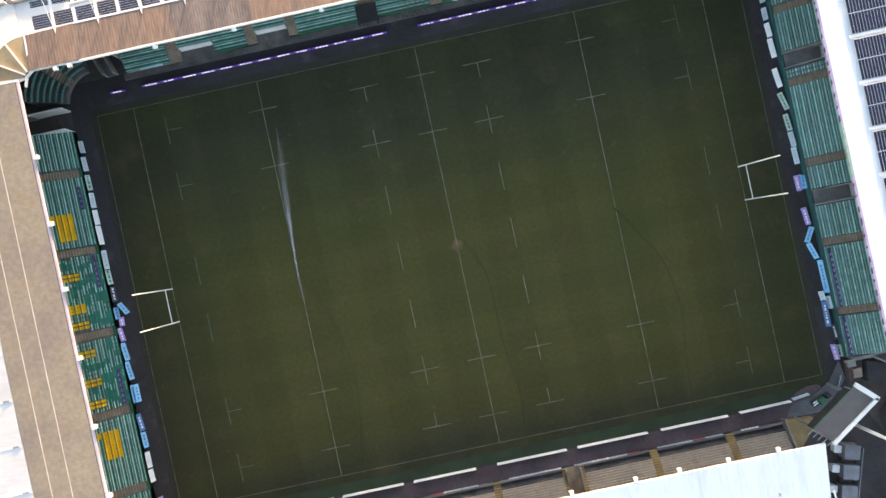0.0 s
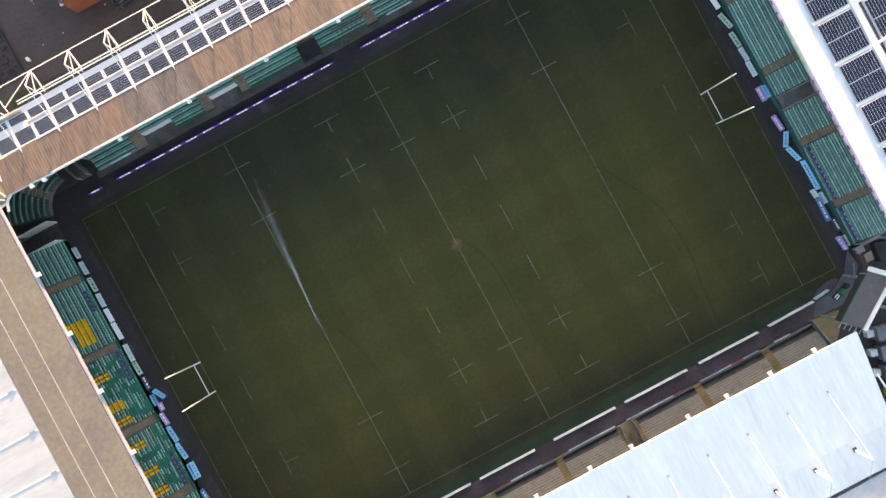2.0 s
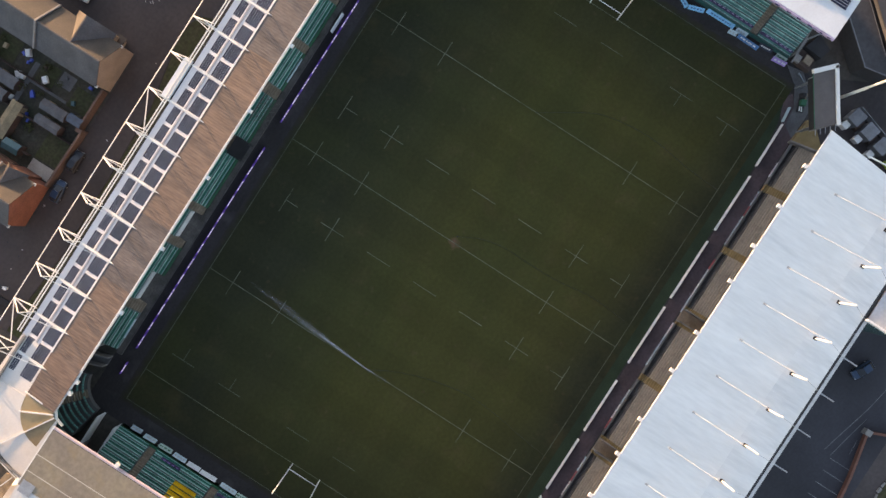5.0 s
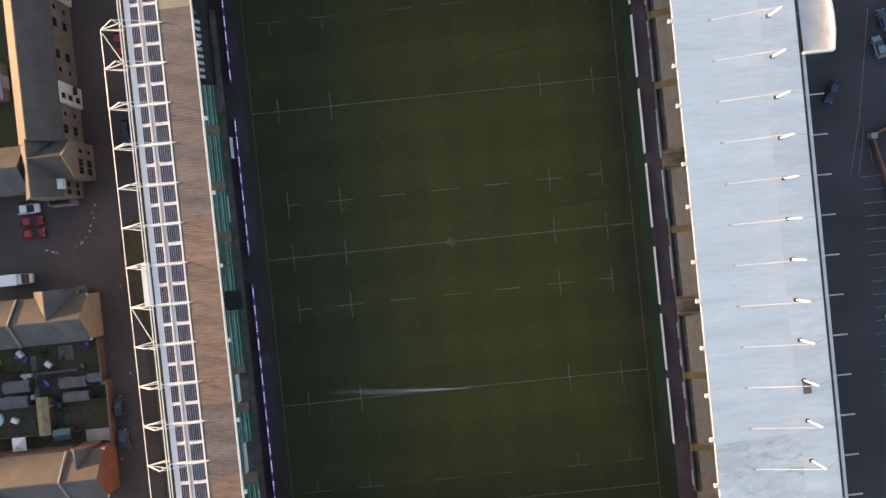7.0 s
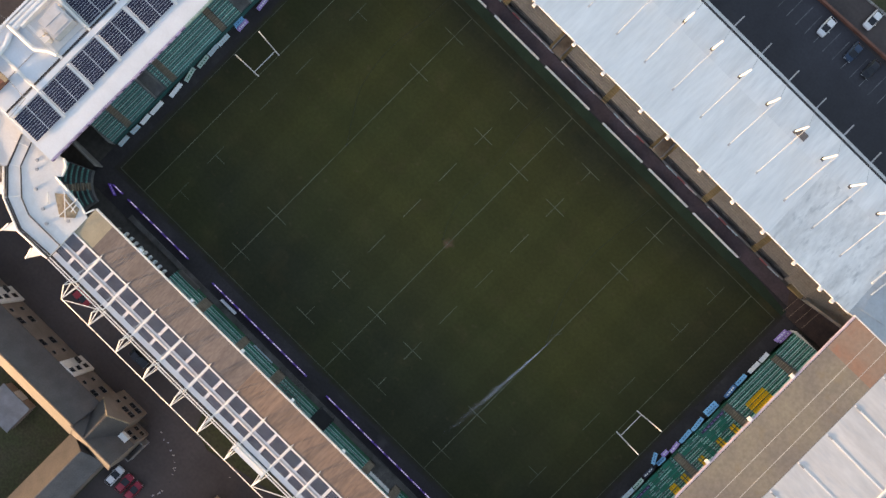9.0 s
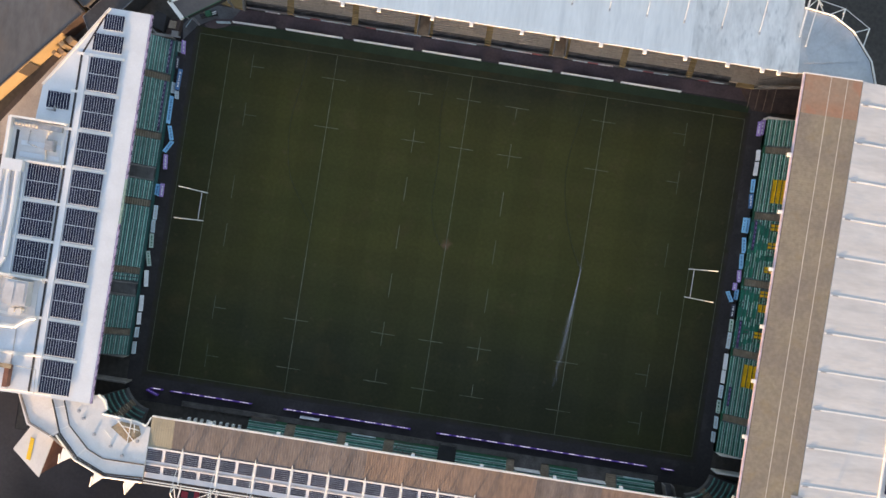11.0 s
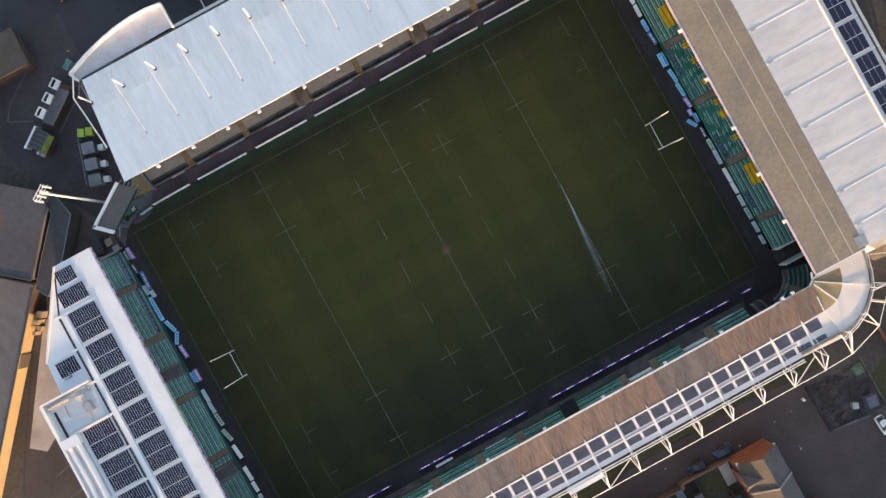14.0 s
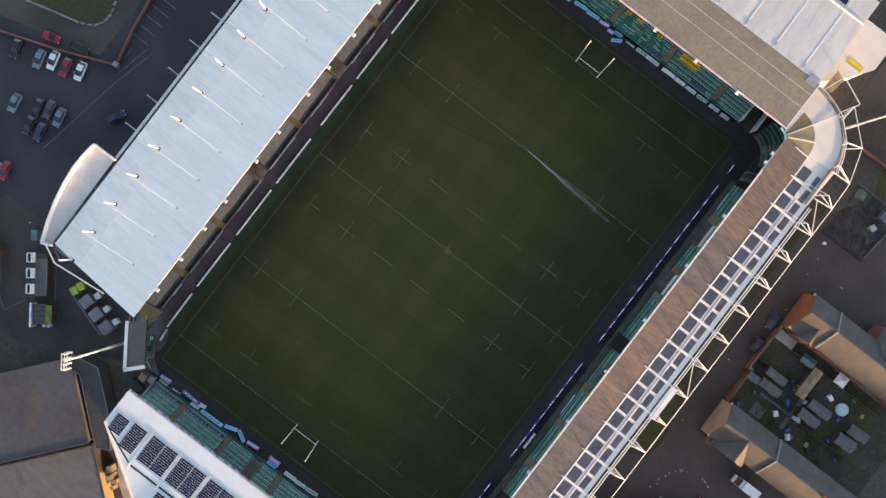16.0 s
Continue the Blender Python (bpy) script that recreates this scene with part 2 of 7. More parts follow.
M["cladding"] = mat("buff_cladding", (0.44, 0.33, 0.18), 0.7, var=0.1, scale=0.3, fvar=0.06)
M["glass"] = mat("window_glass", (0.02, 0.024, 0.03), 0.22, var=0.1, scale=1)
M["greenglass"] = mat("green_tinted_glass", (0.05, 0.11, 0.12), 0.12, var=0.1, scale=1)
M["frame"] = mat("dark_window_frame", (0.10, 0.085, 0.075), 0.5, var=0.05, scale=1)
M["plant"] = mat("hedge_leaves", (0.04, 0.055, 0.018), 0.9, var=0.4, scale=0.8, fvar=0.4, fine=6, tint=(0.06, 0.055, 0.02))
M["autumn"] = mat("autumn_leaves", (0.22, 0.10, 0.022), 0.9, var=0.4, scale=0.6, fvar=0.4, fine=5, tint=(0.13, 0.07, 0.02))
M["bark"] = mat("bark", (0.07, 0.055, 0.04), 0.95, var=0.3, scale=2, bump=0.02)
M["binlid"] = mat("grey_container_top", (0.17, 0.18, 0.20), 0.6, var=0.2, scale=0.7, rnd=0.1)
M["lime"] = mat("lime_green_plastic", (0.34, 0.44, 0.06), 0.5, var=0.1, scale=1)
M["limeroof"] = mat("mossy_lime_roof", (0.15, 0.19, 0.03), 0.8, var=0.3, scale=0.8, fvar=0.25, fine=4)
M["turquoise"] = mat("turquoise_plastic", (0.10, 0.22, 0.21), 0.5, var=0.25, scale=1.2, fvar=0.2)
M["tarp"] = mat("faded_green_tarpaulin", (0.08, 0.15, 0.11), 0.7, var=0.3, scale=1.0, fvar=0.2)
M["rubble"] = mat("dark_rubble_earth", (0.052, 0.047, 0.047), 0.95, var=0.4, scale=0.35, fvar=0.35, fine=1.8, stain=0.5, stain_col=(0.10, 0.088, 0.082))
M["shed"] = mat("grey_shed_roof", (0.105, 0.11, 0.12), 0.8, var=0.2, scale=0.8, fvar=0.15)
M["bluegrey"] = mat("blue_grey_shed_roof", (0.085, 0.11, 0.15), 0.7, var=0.2, scale=0.8, fvar=0.15)
M["straw"] = mat("straw_shed_roof", (0.26, 0.21, 0.13), 0.85, var=0.2, scale=0.8, fvar=0.2)
M["hose"] = mat("dark_hose", (0.030, 0.034, 0.018), 0.6, var=0.1, scale=1)
M["bluepl"] = mat("blue_plastic", (0.05, 0.09, 0.42), 0.4, var=0.1, scale=1)
M["rod"] = mat("weathered_white_steel", (0.60, 0.60, 0.59), 0.5, var=0.12, scale=0.6)
M["violet_cloth"] = mat("dark_violet_cloth", (0.10, 0.075, 0.17), 0.8, var=0.3, scale=1.2)
# dirty concrete; also the shaded tone of the sunken terrace steps
M["pit"] = mat("dirty_shaded_concrete", (0.11, 0.10, 0.094), 0.9, var=0.3, scale=0.4, fvar=0.2, fine=3)
M["seam"] = mat("pale_sheet_lap", (0.54, 0.49, 0.43), 0.6, var=0.15, scale=0.4)
M["lampglow"] = mat("orange_beacon", (0.8, 0.4, 0.05), 0.3, var=0.05, scale=1)


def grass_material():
    """Winter turf: olive and thin in the middle of play; shade painted as darker, greener grass along the sides; mown
    bands and chequers, divots.
    """
    m = bpy.data.materials.new("pitch_grass")
    m.use_nodes = True
    N, L = m.node_tree.nodes, m.node_tree.links
    b = N["Principled BSDF"]
    b.inputs["Roughness"].default_value, b.inputs["Specular IOR Level"].default_value = 0.95, 0.15
    geo = N.new("ShaderNodeNewGeometry")
    sep = N.new("ShaderNodeSeparateXYZ")
    L.new(geo.outputs["Position"], sep.inputs[0])

    def math_node(op, a, c=None, e=None):
        n = N.new("ShaderNodeMath")
        n.operation = op
        for k, v in enumerate((a, c, e)):
            if isinstance(v, (int, float)):
                n.inputs[k].default_value = v
            elif v is not None:
                L.new(v, n.inputs[k])
        return n.outputs[0]

    def span(src, lo, hi, a=0.0, c=1.0):
        n = N.new("ShaderNodeMapRange")
        for k, v in enumerate((lo, hi, a, c)):
            n.inputs[k + 1].default_value = v
        L.new(src, n.inputs[0])
        return n.outputs[0]

    def cloud(scale, detail=4, stretch=(1, 1, 1)):
        mp = N.new("ShaderNodeMapping")
        mp.inputs["Scale"].default_value = stretch
        L.new(geo.outputs["Position"], mp.inputs["Vector"])
        n = N.new("ShaderNodeTexNoise")
        n.inputs["Scale"].default_value, n.inputs["Detail"].default_value = scale, detail
        L.new(mp.outputs[0], n.inputs["Vector"])
        return n.outputs[0]

    def mix(kind, fac, a, c):
        x = N.new("ShaderNodeMix")
        x.data_type, x.blend_type = "RGBA", kind
        for k, v in ((0, fac), (6, a), (7, c)):
            if isinstance(v, float):
                x.inputs[k].default_value = v
            elif isinstance(v, tuple):
                x.inputs[k].default_value = (*v, 1)
            else:
                L.new(v, x.inputs[k])
        return x.outputs[2]

    def grey(src):
        c = N.new("ShaderNodeCombineColor")
        for k in range(3):
            L.new(src, c.inputs[k])
        return c.outputs[0]

    # how far inside the field of play, wandering border; shifted for painted north-side shade
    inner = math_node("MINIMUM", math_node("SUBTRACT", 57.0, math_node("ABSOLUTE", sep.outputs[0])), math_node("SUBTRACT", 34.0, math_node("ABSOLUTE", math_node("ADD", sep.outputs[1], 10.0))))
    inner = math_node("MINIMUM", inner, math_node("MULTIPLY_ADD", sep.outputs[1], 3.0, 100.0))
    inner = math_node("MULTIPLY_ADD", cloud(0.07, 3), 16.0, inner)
    # olive wear in the middle, and shade painted into the darker side colour
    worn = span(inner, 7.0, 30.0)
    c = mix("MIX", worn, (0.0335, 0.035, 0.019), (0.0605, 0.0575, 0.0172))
    c = mix("MIX", span(cloud(0.05, 5), 0.42, 0.68, 0.0, 0.55), c, (0.044, 0.050, 0.0165))
    c = mix("MIX", span(cloud(0.16, 5), 0.56, 0.74, 0.0, 0.4), c, (0.080, 0.060, 0.026))
    c = mix("MIX", span(cloud(0.55, 3), 0.64, 0.76, 0.0, 0.5), c, (0.088, 0.062, 0.034))
    # bands across the pitch and along it
    bands = None
    for k, period, amp in ((0, 11.2, 0.046), (1, 8.0, 0.026)):
        wave = math_node("SINE", math_node("MULTIPLY", math_node("MULTIPLY_ADD", cloud(0.2, 2), 1.2, sep.outputs[k]), 2 * math.pi / period))
        n = N.new("ShaderNodeClamp")
        n.inputs[1].default_value, n.inputs[2].default_value = -1, 1
        L.new(math_node("MULTIPLY", wave, 4.0), n.inputs[0])
        bands = math_node("MULTIPLY_ADD", n.outputs[0], amp, 1.0 if bands is None else bands)
    c = mix("MULTIPLY", 1.0, c, grey(bands))
    c = mix("MULTIPLY", 1.0, c, grey(span(cloud(1.6, 5), 0.3, 0.7, 0.90, 1.10)))
    c = mix("MULTIPLY", 1.0, c, grey(span(cloud(9.0, 4), 0.3, 0.7, 0.92, 1.08)))
    # the worn kick-off spot
    dv = N.new("ShaderNodeVectorMath")
    dv.operation = "LENGTH"
    L.new(geo.outputs["Position"], dv.inputs[0])
    c = mix("MIX", span(math_node("MULTIPLY_ADD", cloud(1.1), 2.4, dv.outputs["Value"]), 1.3, 2.5, 0.85, 0.0), c, (0.165, 0.088, 0.058))
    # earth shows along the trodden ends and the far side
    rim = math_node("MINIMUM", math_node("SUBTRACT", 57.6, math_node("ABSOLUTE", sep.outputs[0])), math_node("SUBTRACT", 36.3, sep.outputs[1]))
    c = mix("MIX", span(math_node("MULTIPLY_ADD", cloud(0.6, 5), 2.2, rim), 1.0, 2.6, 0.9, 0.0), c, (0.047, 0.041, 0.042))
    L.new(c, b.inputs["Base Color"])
    return m


for nm, col, glow in (("violet", (0.10, 0.04, 0.42), 0.05), ("ledtext", (0.75, 0.75, 0.95), 0.16)):
    if nm not in M:
        M[nm] = mat(nm, (0.6, 0.6, 0.62), 0.5, var=0.05, scale=1)
    bs = M[nm].node_tree.nodes["Principled BSDF"]
    bs.inputs["Emission Color"].default_value, bs.inputs["Emission Strength"].default_value = (*col, 1), glow

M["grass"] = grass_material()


def solar_material():
    """Dark blue cells in a fine grid under glass."""
    m = mat("solar_cells", (0.017, 0.020, 0.045), 0.18, var=0.15, scale=0.5, fvar=0.1, fine=6, rnd=0.15, spec=0.4)
    return m


M["solar"] = solar_material()
M["solar_grey"] = mat("grey_blue_solar_cells", (0.060, 0.058, 0.076), 0.25, var=0.2, scale=0.4, fvar=0.12, fine=5, rnd=0.22, spec=0.5)


def water_material():
    m = bpy.data.materials.new("water_spray")
    m.use_nodes = True
    b = m.node_tree.nodes["Principled BSDF"]
    b.inputs["Base Color"].default_value = (0.85, 0.88, 0.9, 1)
    b.inputs["Roughness"].default_value = 0.6
    b.inputs["Alpha"].default_value = 0.24
    return m


M["water"] = water_material()


# ---- building blocks ----
class Solid:
    """Collects faces for one mesh."""

    def __init__(self):
        self.v, self.f = [], []

    def box(self, x0, x1, y0, y1, z0, z1, m=None):
        i = len(self.v)
        for z in (z0, z1):
            for x, y in ((x0, y0), (x1, y0), (x1, y1), (x0, y1)):
                self.v.append(tuple(m @ Vector((x, y, z))) if m else (x, y, z))
        self.f += [tuple(i + k for k in q) for q in ((3, 2, 1, 0), (4, 5, 6, 7), (0, 1, 5, 4), (1, 2, 6, 5), (2, 3, 7, 6), (3, 0, 4, 7))]
        return self

    def prism(self, poly, z0, z1):
        """poly: (x, y) or (x, y, top) corners, anticlockwise; thickness z1 - z0 where a top is given."""
        i, n = len(self.v), len(poly)
        for p in poly:
            self.v.append((p[0], p[1], (p[2] - (z1 - z0)) if len(p) > 2 else z0))
        for p in poly:
            self.v.append((p[0], p[1], p[2] if len(p) > 2 else z1))
        self.f.append(tuple(i + k for k in reversed(range(n))))
        self.f.append(tuple(i + n + k for k in range(n)))
        for k in range(n):
            j = (k + 1) % n
            self.f.append((i + k, i + j, i + n + j, i + n + k))
        return self

    def beam(self, p, q, w=0.1, h=None, n=4):
        """A bar from p to q; n sides, w across."""
        p, q = Vector(p), Vector(q)
        d = (q - p).normalized()
        up = Vector((0, 0, 1)) if abs(d.z) < 0.95 else Vector((1, 0, 0))
        a = d.cross(up).normalized()
        b = a.cross(d).normalized()
        h = h or w
        i = len(self.v)
        for c in (p, q):
            for k in range(n):
                t = 2 * math.pi * (k + 0.5) / n
                s = 1 / math.cos(math.pi / n) if n == 4 else 1
                self.v.append(tuple(c + a * (math.cos(t) * w / 2 * s) + b * (math.sin(t) * h / 2 * s)))
        for k in range(n):
            j = (k + 1) % n
            self.f.append((i + k, i + j, i + n + j, i + n + k))
        self.f += [tuple(i + k for k in reversed(range(n))), tuple(i + n + k for k in range(n))]
        return self

    def tube(self, pts, r, n=6):
        for a, b in zip(pts, pts[1:]):
            self.beam(a, b, 2 * r, n=n)
        return self

    def poly(self, *pts):
        i = len(self.v)
        self.v += [tuple(p) for p in pts]
        self.f.append(tuple(range(i, i + len(pts))))
        return self

    def slab(self, pts, th):
        """A flat piece with its upper corners pts (anticlockwise from above) and thickness th downwards."""
        i, n = len(self.v), len(pts)
        self.v += [(p[0], p[1], p[2] - th) for p in pts] + [tuple(p) for p in pts]
        self.f.append(tuple(i + k for k in reversed(range(n))))
        self.f.append(tuple(i + n + k for k in range(n)))
        for k in range(n):
            j = (k + 1) % n
            self.f.append((i + k, i + j, i + n + j, i + n + k))
        return self

    def strip(self, profile, across, along):
        """Extrudes an open or closed profile of points by the vector along; across maps a profile point to space."""
        i, n = len(self.v), len(profile)
        a = [Vector(across(*p)) for p in profile]
        self.v += [tuple(p) for p in a] + [tuple(p + Vector(along)) for p in a]
        for k in range(n):
            j = (k + 1) % n
            self.f.append((i + k, i + j, i + n + j, i + n + k))
        self.f += [tuple(i + k for k in reversed(range(n))), tuple(i + n + k for k in range(n))]
        return self


def ribbed(u0, u1, count, rib, height, thick):
    """The section of a ribbed sheet, as (u, height) points, closed below."""
    p = [(u0, 0)]
    for j in range(count):
        c = u0 + (j + 0.5) * (u1 - u0) / count
        p += [(c - rib, 0), (c - rib * 0.6, height), (c + rib * 0.6, height), (c + rib, 0)]
    return p + [(u1, 0), (u1, -thick), (u0, -thick)]


def flight(v0, count, depth, rise, z0):
    """The section of a flight of steps, as (v, z) points."""
    p = [(v0, 0)]
    for r in range(count):
        p += [(v0 + r * depth, z0 + r * rise), (v0 + (r + 1) * depth, z0 + r * rise)]
    return p + [(v0 + count * depth, 0)]


BASE = {}


def linked(name, s, material, origin):
    me = bpy.data.meshes.new(name)
    me.from_pydata([(x - origin[0], y - origin[1], z - origin[2]) for x, y, z in s.v], [], s.f)
    me.materials.append(M[material])
    me.update()
    return new(name, me)


def thing(name, label, category, at=(0, 0, 0), group="", kind=""):
    """An empty at the base of a thing; its parts are given in world metres."""
    o = new(name)
    o.empty_display_size = 0.3
    o.location = at
    BASE[o] = Vector(at)
    return tagged(o, label, category, group, kind)


def part(name, s, material, parent, label=""):
    o = linked(name, s, material, BASE[parent])
    o.parent = parent
    BASE[o] = BASE[parent]
    return tagged(o, label)


def shared(name, me, parent, loc):
    """A piece that shares its mesh with its like."""
    o = new(name, me)
    o.parent = parent
    o.location = Vector(loc) - BASE[parent]
    BASE[o] = BASE[parent]
    return o


def setting(name, s, material, label, category):
    o = linked(name, s, material, (0, 0, 0))
    BASE[o] = Vector((0, 0, 0))
    return tagged(o, label, category, kind="structure")


def rot(x, y, z=0, a=0):
    return pose(x, y, z, 0, 0, a)


# ---- ground and pitch ----
ground = setting("ground", Solid().poly((-2500, -2500, -0.12), (2500, -2500, -0.12), (2500, 2500, -0.12), (-2500, 2500, -0.12)), "ground", "dark earth and paving round the stadium", "ground")
setting("car_park", Solid().box(-62, 70, -86, -60, -0.11, -0.03), "asphalt", "dark asphalt car park behind the white-roofed stand", "car park")
setting("car_park_corner", Solid().prism([(12.4, -86), (70, -86), (70, -125), (23, -125)], -0.11, -0.032), "asphalt", "dark asphalt car park beside a brick wall", "car park")
setting("service_yard", Solid().prism([(48.6, -84), (59.5, -84), (72.5, -78), (72.5, -62), (66, -49), (62, -41.3), (49, -41.3), (48.6, -62)], -0.03, -0.018), "yardtar", "brown-grey asphalt service yard behind the big screen", "yard")
setting("road_north", Solid().box(-110, 110, 51, 67.3, -0.11, -0.03), "road", "worn grey asphalt road behind the stand", "road")
setting("yard_north", Solid().box(-3, 17, 67.3, 120, -0.11, -0.034), "road", "worn asphalt parking yard between houses", "yard")
setting("lane_west", Solid().box(-64, -41, 67.3, 120, -0.11, -0.034), "road", "worn asphalt side street beside a house", "road")
setting("road_south", Solid().prism([(12, -83.5), (-62, -88.0), (-62, -96), (6, -92), (9, -96), (17, -125), (26, -125), (17, -96)][::-1], -0.11, -0.034), "road", "grey asphalt street beyond the brick wall", "road")
setting("pavement_east", Solid().prism([(81, -32), (85.5, -26), (98.5, -6), (112, 16), (112, 60), (81.5, 60), (81.5, 0), (81.5, -10)], -0.11, -0.034), "road", "brown-grey asphalt with faint bay lines", "pavement")
setting("pavement_yard", Solid().prism([(77, -31.5), (83.5, -26.4), (98, -5.4), (95, -3), (80, -12), (76.5, -18)], -0.033, -0.024), "beige", "pale concrete yard beside the sunlit shed wall", "pavement")
# bowl floor
setting("apron", Solid().box(-60.8, 60.4, -41.3, 41.2, -0.10, -0.02), "apron", "dark apron surrounding the pitch", "apron")
setting("track", Solid().prism([(-54.6, -41.3), (50, -41.3), (56, -37), (54, -35.5), (49.5, -38.6), (-56.6, -38.6)], -0.02, 0.0), "path", "purple-brown track between boards and terrace", "path")
setting("turf_strip", Solid().prism([(-57, -35.3), (-57, -37.6), (-50, -38.3), (44, -38.3), (50, -37.6), (57, -35.3)], -0.02, 0.008), "turf", "green artificial turf strip beside the touchline", "turf")
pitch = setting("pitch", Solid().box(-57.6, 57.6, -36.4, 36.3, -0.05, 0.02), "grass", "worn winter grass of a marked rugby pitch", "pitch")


def stripe(x0, x1, y0, y1, material="paint"):
    part("line", Solid().box(x0, x1, y0, y1, 0.02, 0.026), material, pitch)


W = 0.065
for x in (-56.5, -50, -28, 0, 28, 50, 56.5):
    stripe(x - W, x + W, -35, 35, "faintpaint" if abs(x) > 56 else "paint")
for y in (-35, 35):
    stripe(-56.5, 56.5, y - W, y + W, "faintpaint")
for x in (-28, 0, 28):
    for y in (-30, -20, 20, 30):
        stripe(x - 2.5, x - W, y - W, y + W)
        stripe(x + W, x + 2.5, y - W, y + W)
for x in (-10, 10):
    for y in (-20, 20):
        stripe(x - W, x + W, y - 2.5, y + 2.5)
        stripe(x - 2.5, x - W, y - W, y + W)
        stripe(x + W, x + 2.5, y - W, y + W)
    for y in (-10, 0, 10):
        stripe(x - W, x + W, y - 2.5, y + 2.5)
    for s in (-1, 1):
        stripe(x - 2.5, x + 2.5, s * 30 - W, s * 30 + W)
        stripe(x - W, x + W, min(s * 30, s * 27.4), max(s * 30, s * 27.4))
for s in (-1, 1):
    for y in (-30, -20, 20, 30):
        stripe(s * 45 - W, s * 45 + W, y - 2.4, y + 2.4, "faintpaint")
        stripe(min(s * 45, s * 42.5), max(s * 45, s * 42.5), y - W, y + W, "faintpaint")
    for y in (-5, 5):
        stripe(s * 45 - W, s * 45 + W, y - 2.4, y + 2.4, "faintpaint")


def goal(x):
    g = thing("goal_posts", "tall white rugby goal posts with a crossbar on the goal line", "goal posts", (x, 0, 0.02), "goals of the pitch")
    for y in (-2.9, 2.9):
        part("post", Solid().beam((x, y, 0.02), (x, y, 3.2), 0.24, n=10).beam((x, y, 3.2), (x, y, 14.75), 0.2, n=10), "steel", g)
    part("crossbar", Solid().beam((x, -2.9, 3.0), (x, 2.9, 3.0), 0.14, n=10), "steel", g)
    return g


goal(-50), goal(50)


def hose(pts, label):
    h = thing("irrigation_hose", label, "hose", (pts[0][0], pts[0][1], 0.02), "hoses on the pitch")
    fine = []
    P = [Vector((a, b, 0.06)) for a, b in pts]
    P = [P[0]] + P + [P[-1]]
    for k in range(1, len(P) - 2):
        for j in range(6):
            t = j / 6
            a, b, c, d = P[k - 1], P[k], P[k + 1], P[k + 2]
            fine.append(0.5 * ((2 * b) + (c - a) * t + (2 * a - 5 * b + 4 * c - d) * t * t + (3 * b - a - 3 * c + d) * t ** 3))
    fine.append(P[-1])
    part("pipe", Solid().tube(fine, 0.035, 6), "hose", h)
    part("sprinkler_head", Solid().box(P[0].x - 0.12, P[0].x + 0.12, P[0].y - 0.12, P[0].y + 0.12, 0.02, 0.12).beam((P[0].x, P[0].y, 0.1), (P[0].x, P[0].y, 0.9), 0.1, n=8), "rubber", h)
    return h


hose([(-27.9, 0.4), (-25.7, -3.6), (-23.8, -8.6), (-22.7, -12.8), (-22.0, -18), (-22.3, -23.9), (-23.1, -29), (-23.8, -35)], "dark irrigation hose trailing over the grass from a sprinkler")
hose([(1.3, 0.1), (3.3, -3.9), (4.2, -8.1), (4.2, -13.6), (4.4, -19.6), (5.3, -26.8), (4.8, -34)], "dark irrigation hose curling over the grass near midfield")
hose([(28, 0.2), (31, -4.4), (33.9, -9.5), (35.1, -15.2), (35.3, -21.2), (34.4, -28), (34, -35)], "dark irrigation hose curling over the grass")


def spray():
    """A thrown jet: a tight core that widens into a band of fine drops and dies away."""
    s = Solid()
    p0, d = Vector((-27.9, 0.4, 0.9)), Vector((0.07, 1.0, 0)).normalized()
    side = Vector((d.y, -d.x, 0))
    rr = random.Random(3)

    def at(t, off):
        wide = 0.04 + 0.36 * math.sin(math.pi * min(1.0, t ** 1.5) * 0.92)
        return p0 + d * (t * 27.5) + side * (wide * off) + Vector((0, 0, 3.0 * t * (1 - t) - 0.75 * t))

    for k in range(6):
        end, off = rr.uniform(0.3, 0.55), rr.gauss(0, 0.5)
        pts = [at(end * j / 10, off) for j in range(11)]
        for j, (q0, q1) in enumerate(zip(pts, pts[1:])):
            s.beam(q0, q1, 0.045 - 0.003 * j, n=3)
    for k in range(3800):
        t, off = rr.random(), rr.gauss(0, 0.85)
        if rr.random() < max(0.0, t - 0.5) * 2.1 or rr.random() < max(0.0, 0.3 - t) * 2.0:
            continue
        q = at(t, off) + Vector((0, 0, rr.uniform(-0.05, 0.25)))
        s.beam(q, q + d * rr.uniform(0.1, 0.35), rr.uniform(0.008, 0.018), n=3)
    for k in range(240):
        q = p0 + Vector((rr.gauss(0, 0.35), -4.0 * rr.random() ** 1.5, rr.uniform(-0.7, 0.1)))
        s.beam(q, q + Vector((rr.uniform(-0.05, 0.05), -0.12, 0)), 0.009, n=3)
    o = linked("water_jet", s, "water", (0, 0, 0))
    tagged(o, "white arching jet of water from a pitch sprinkler", "water jet", kind="stuff")


spray()


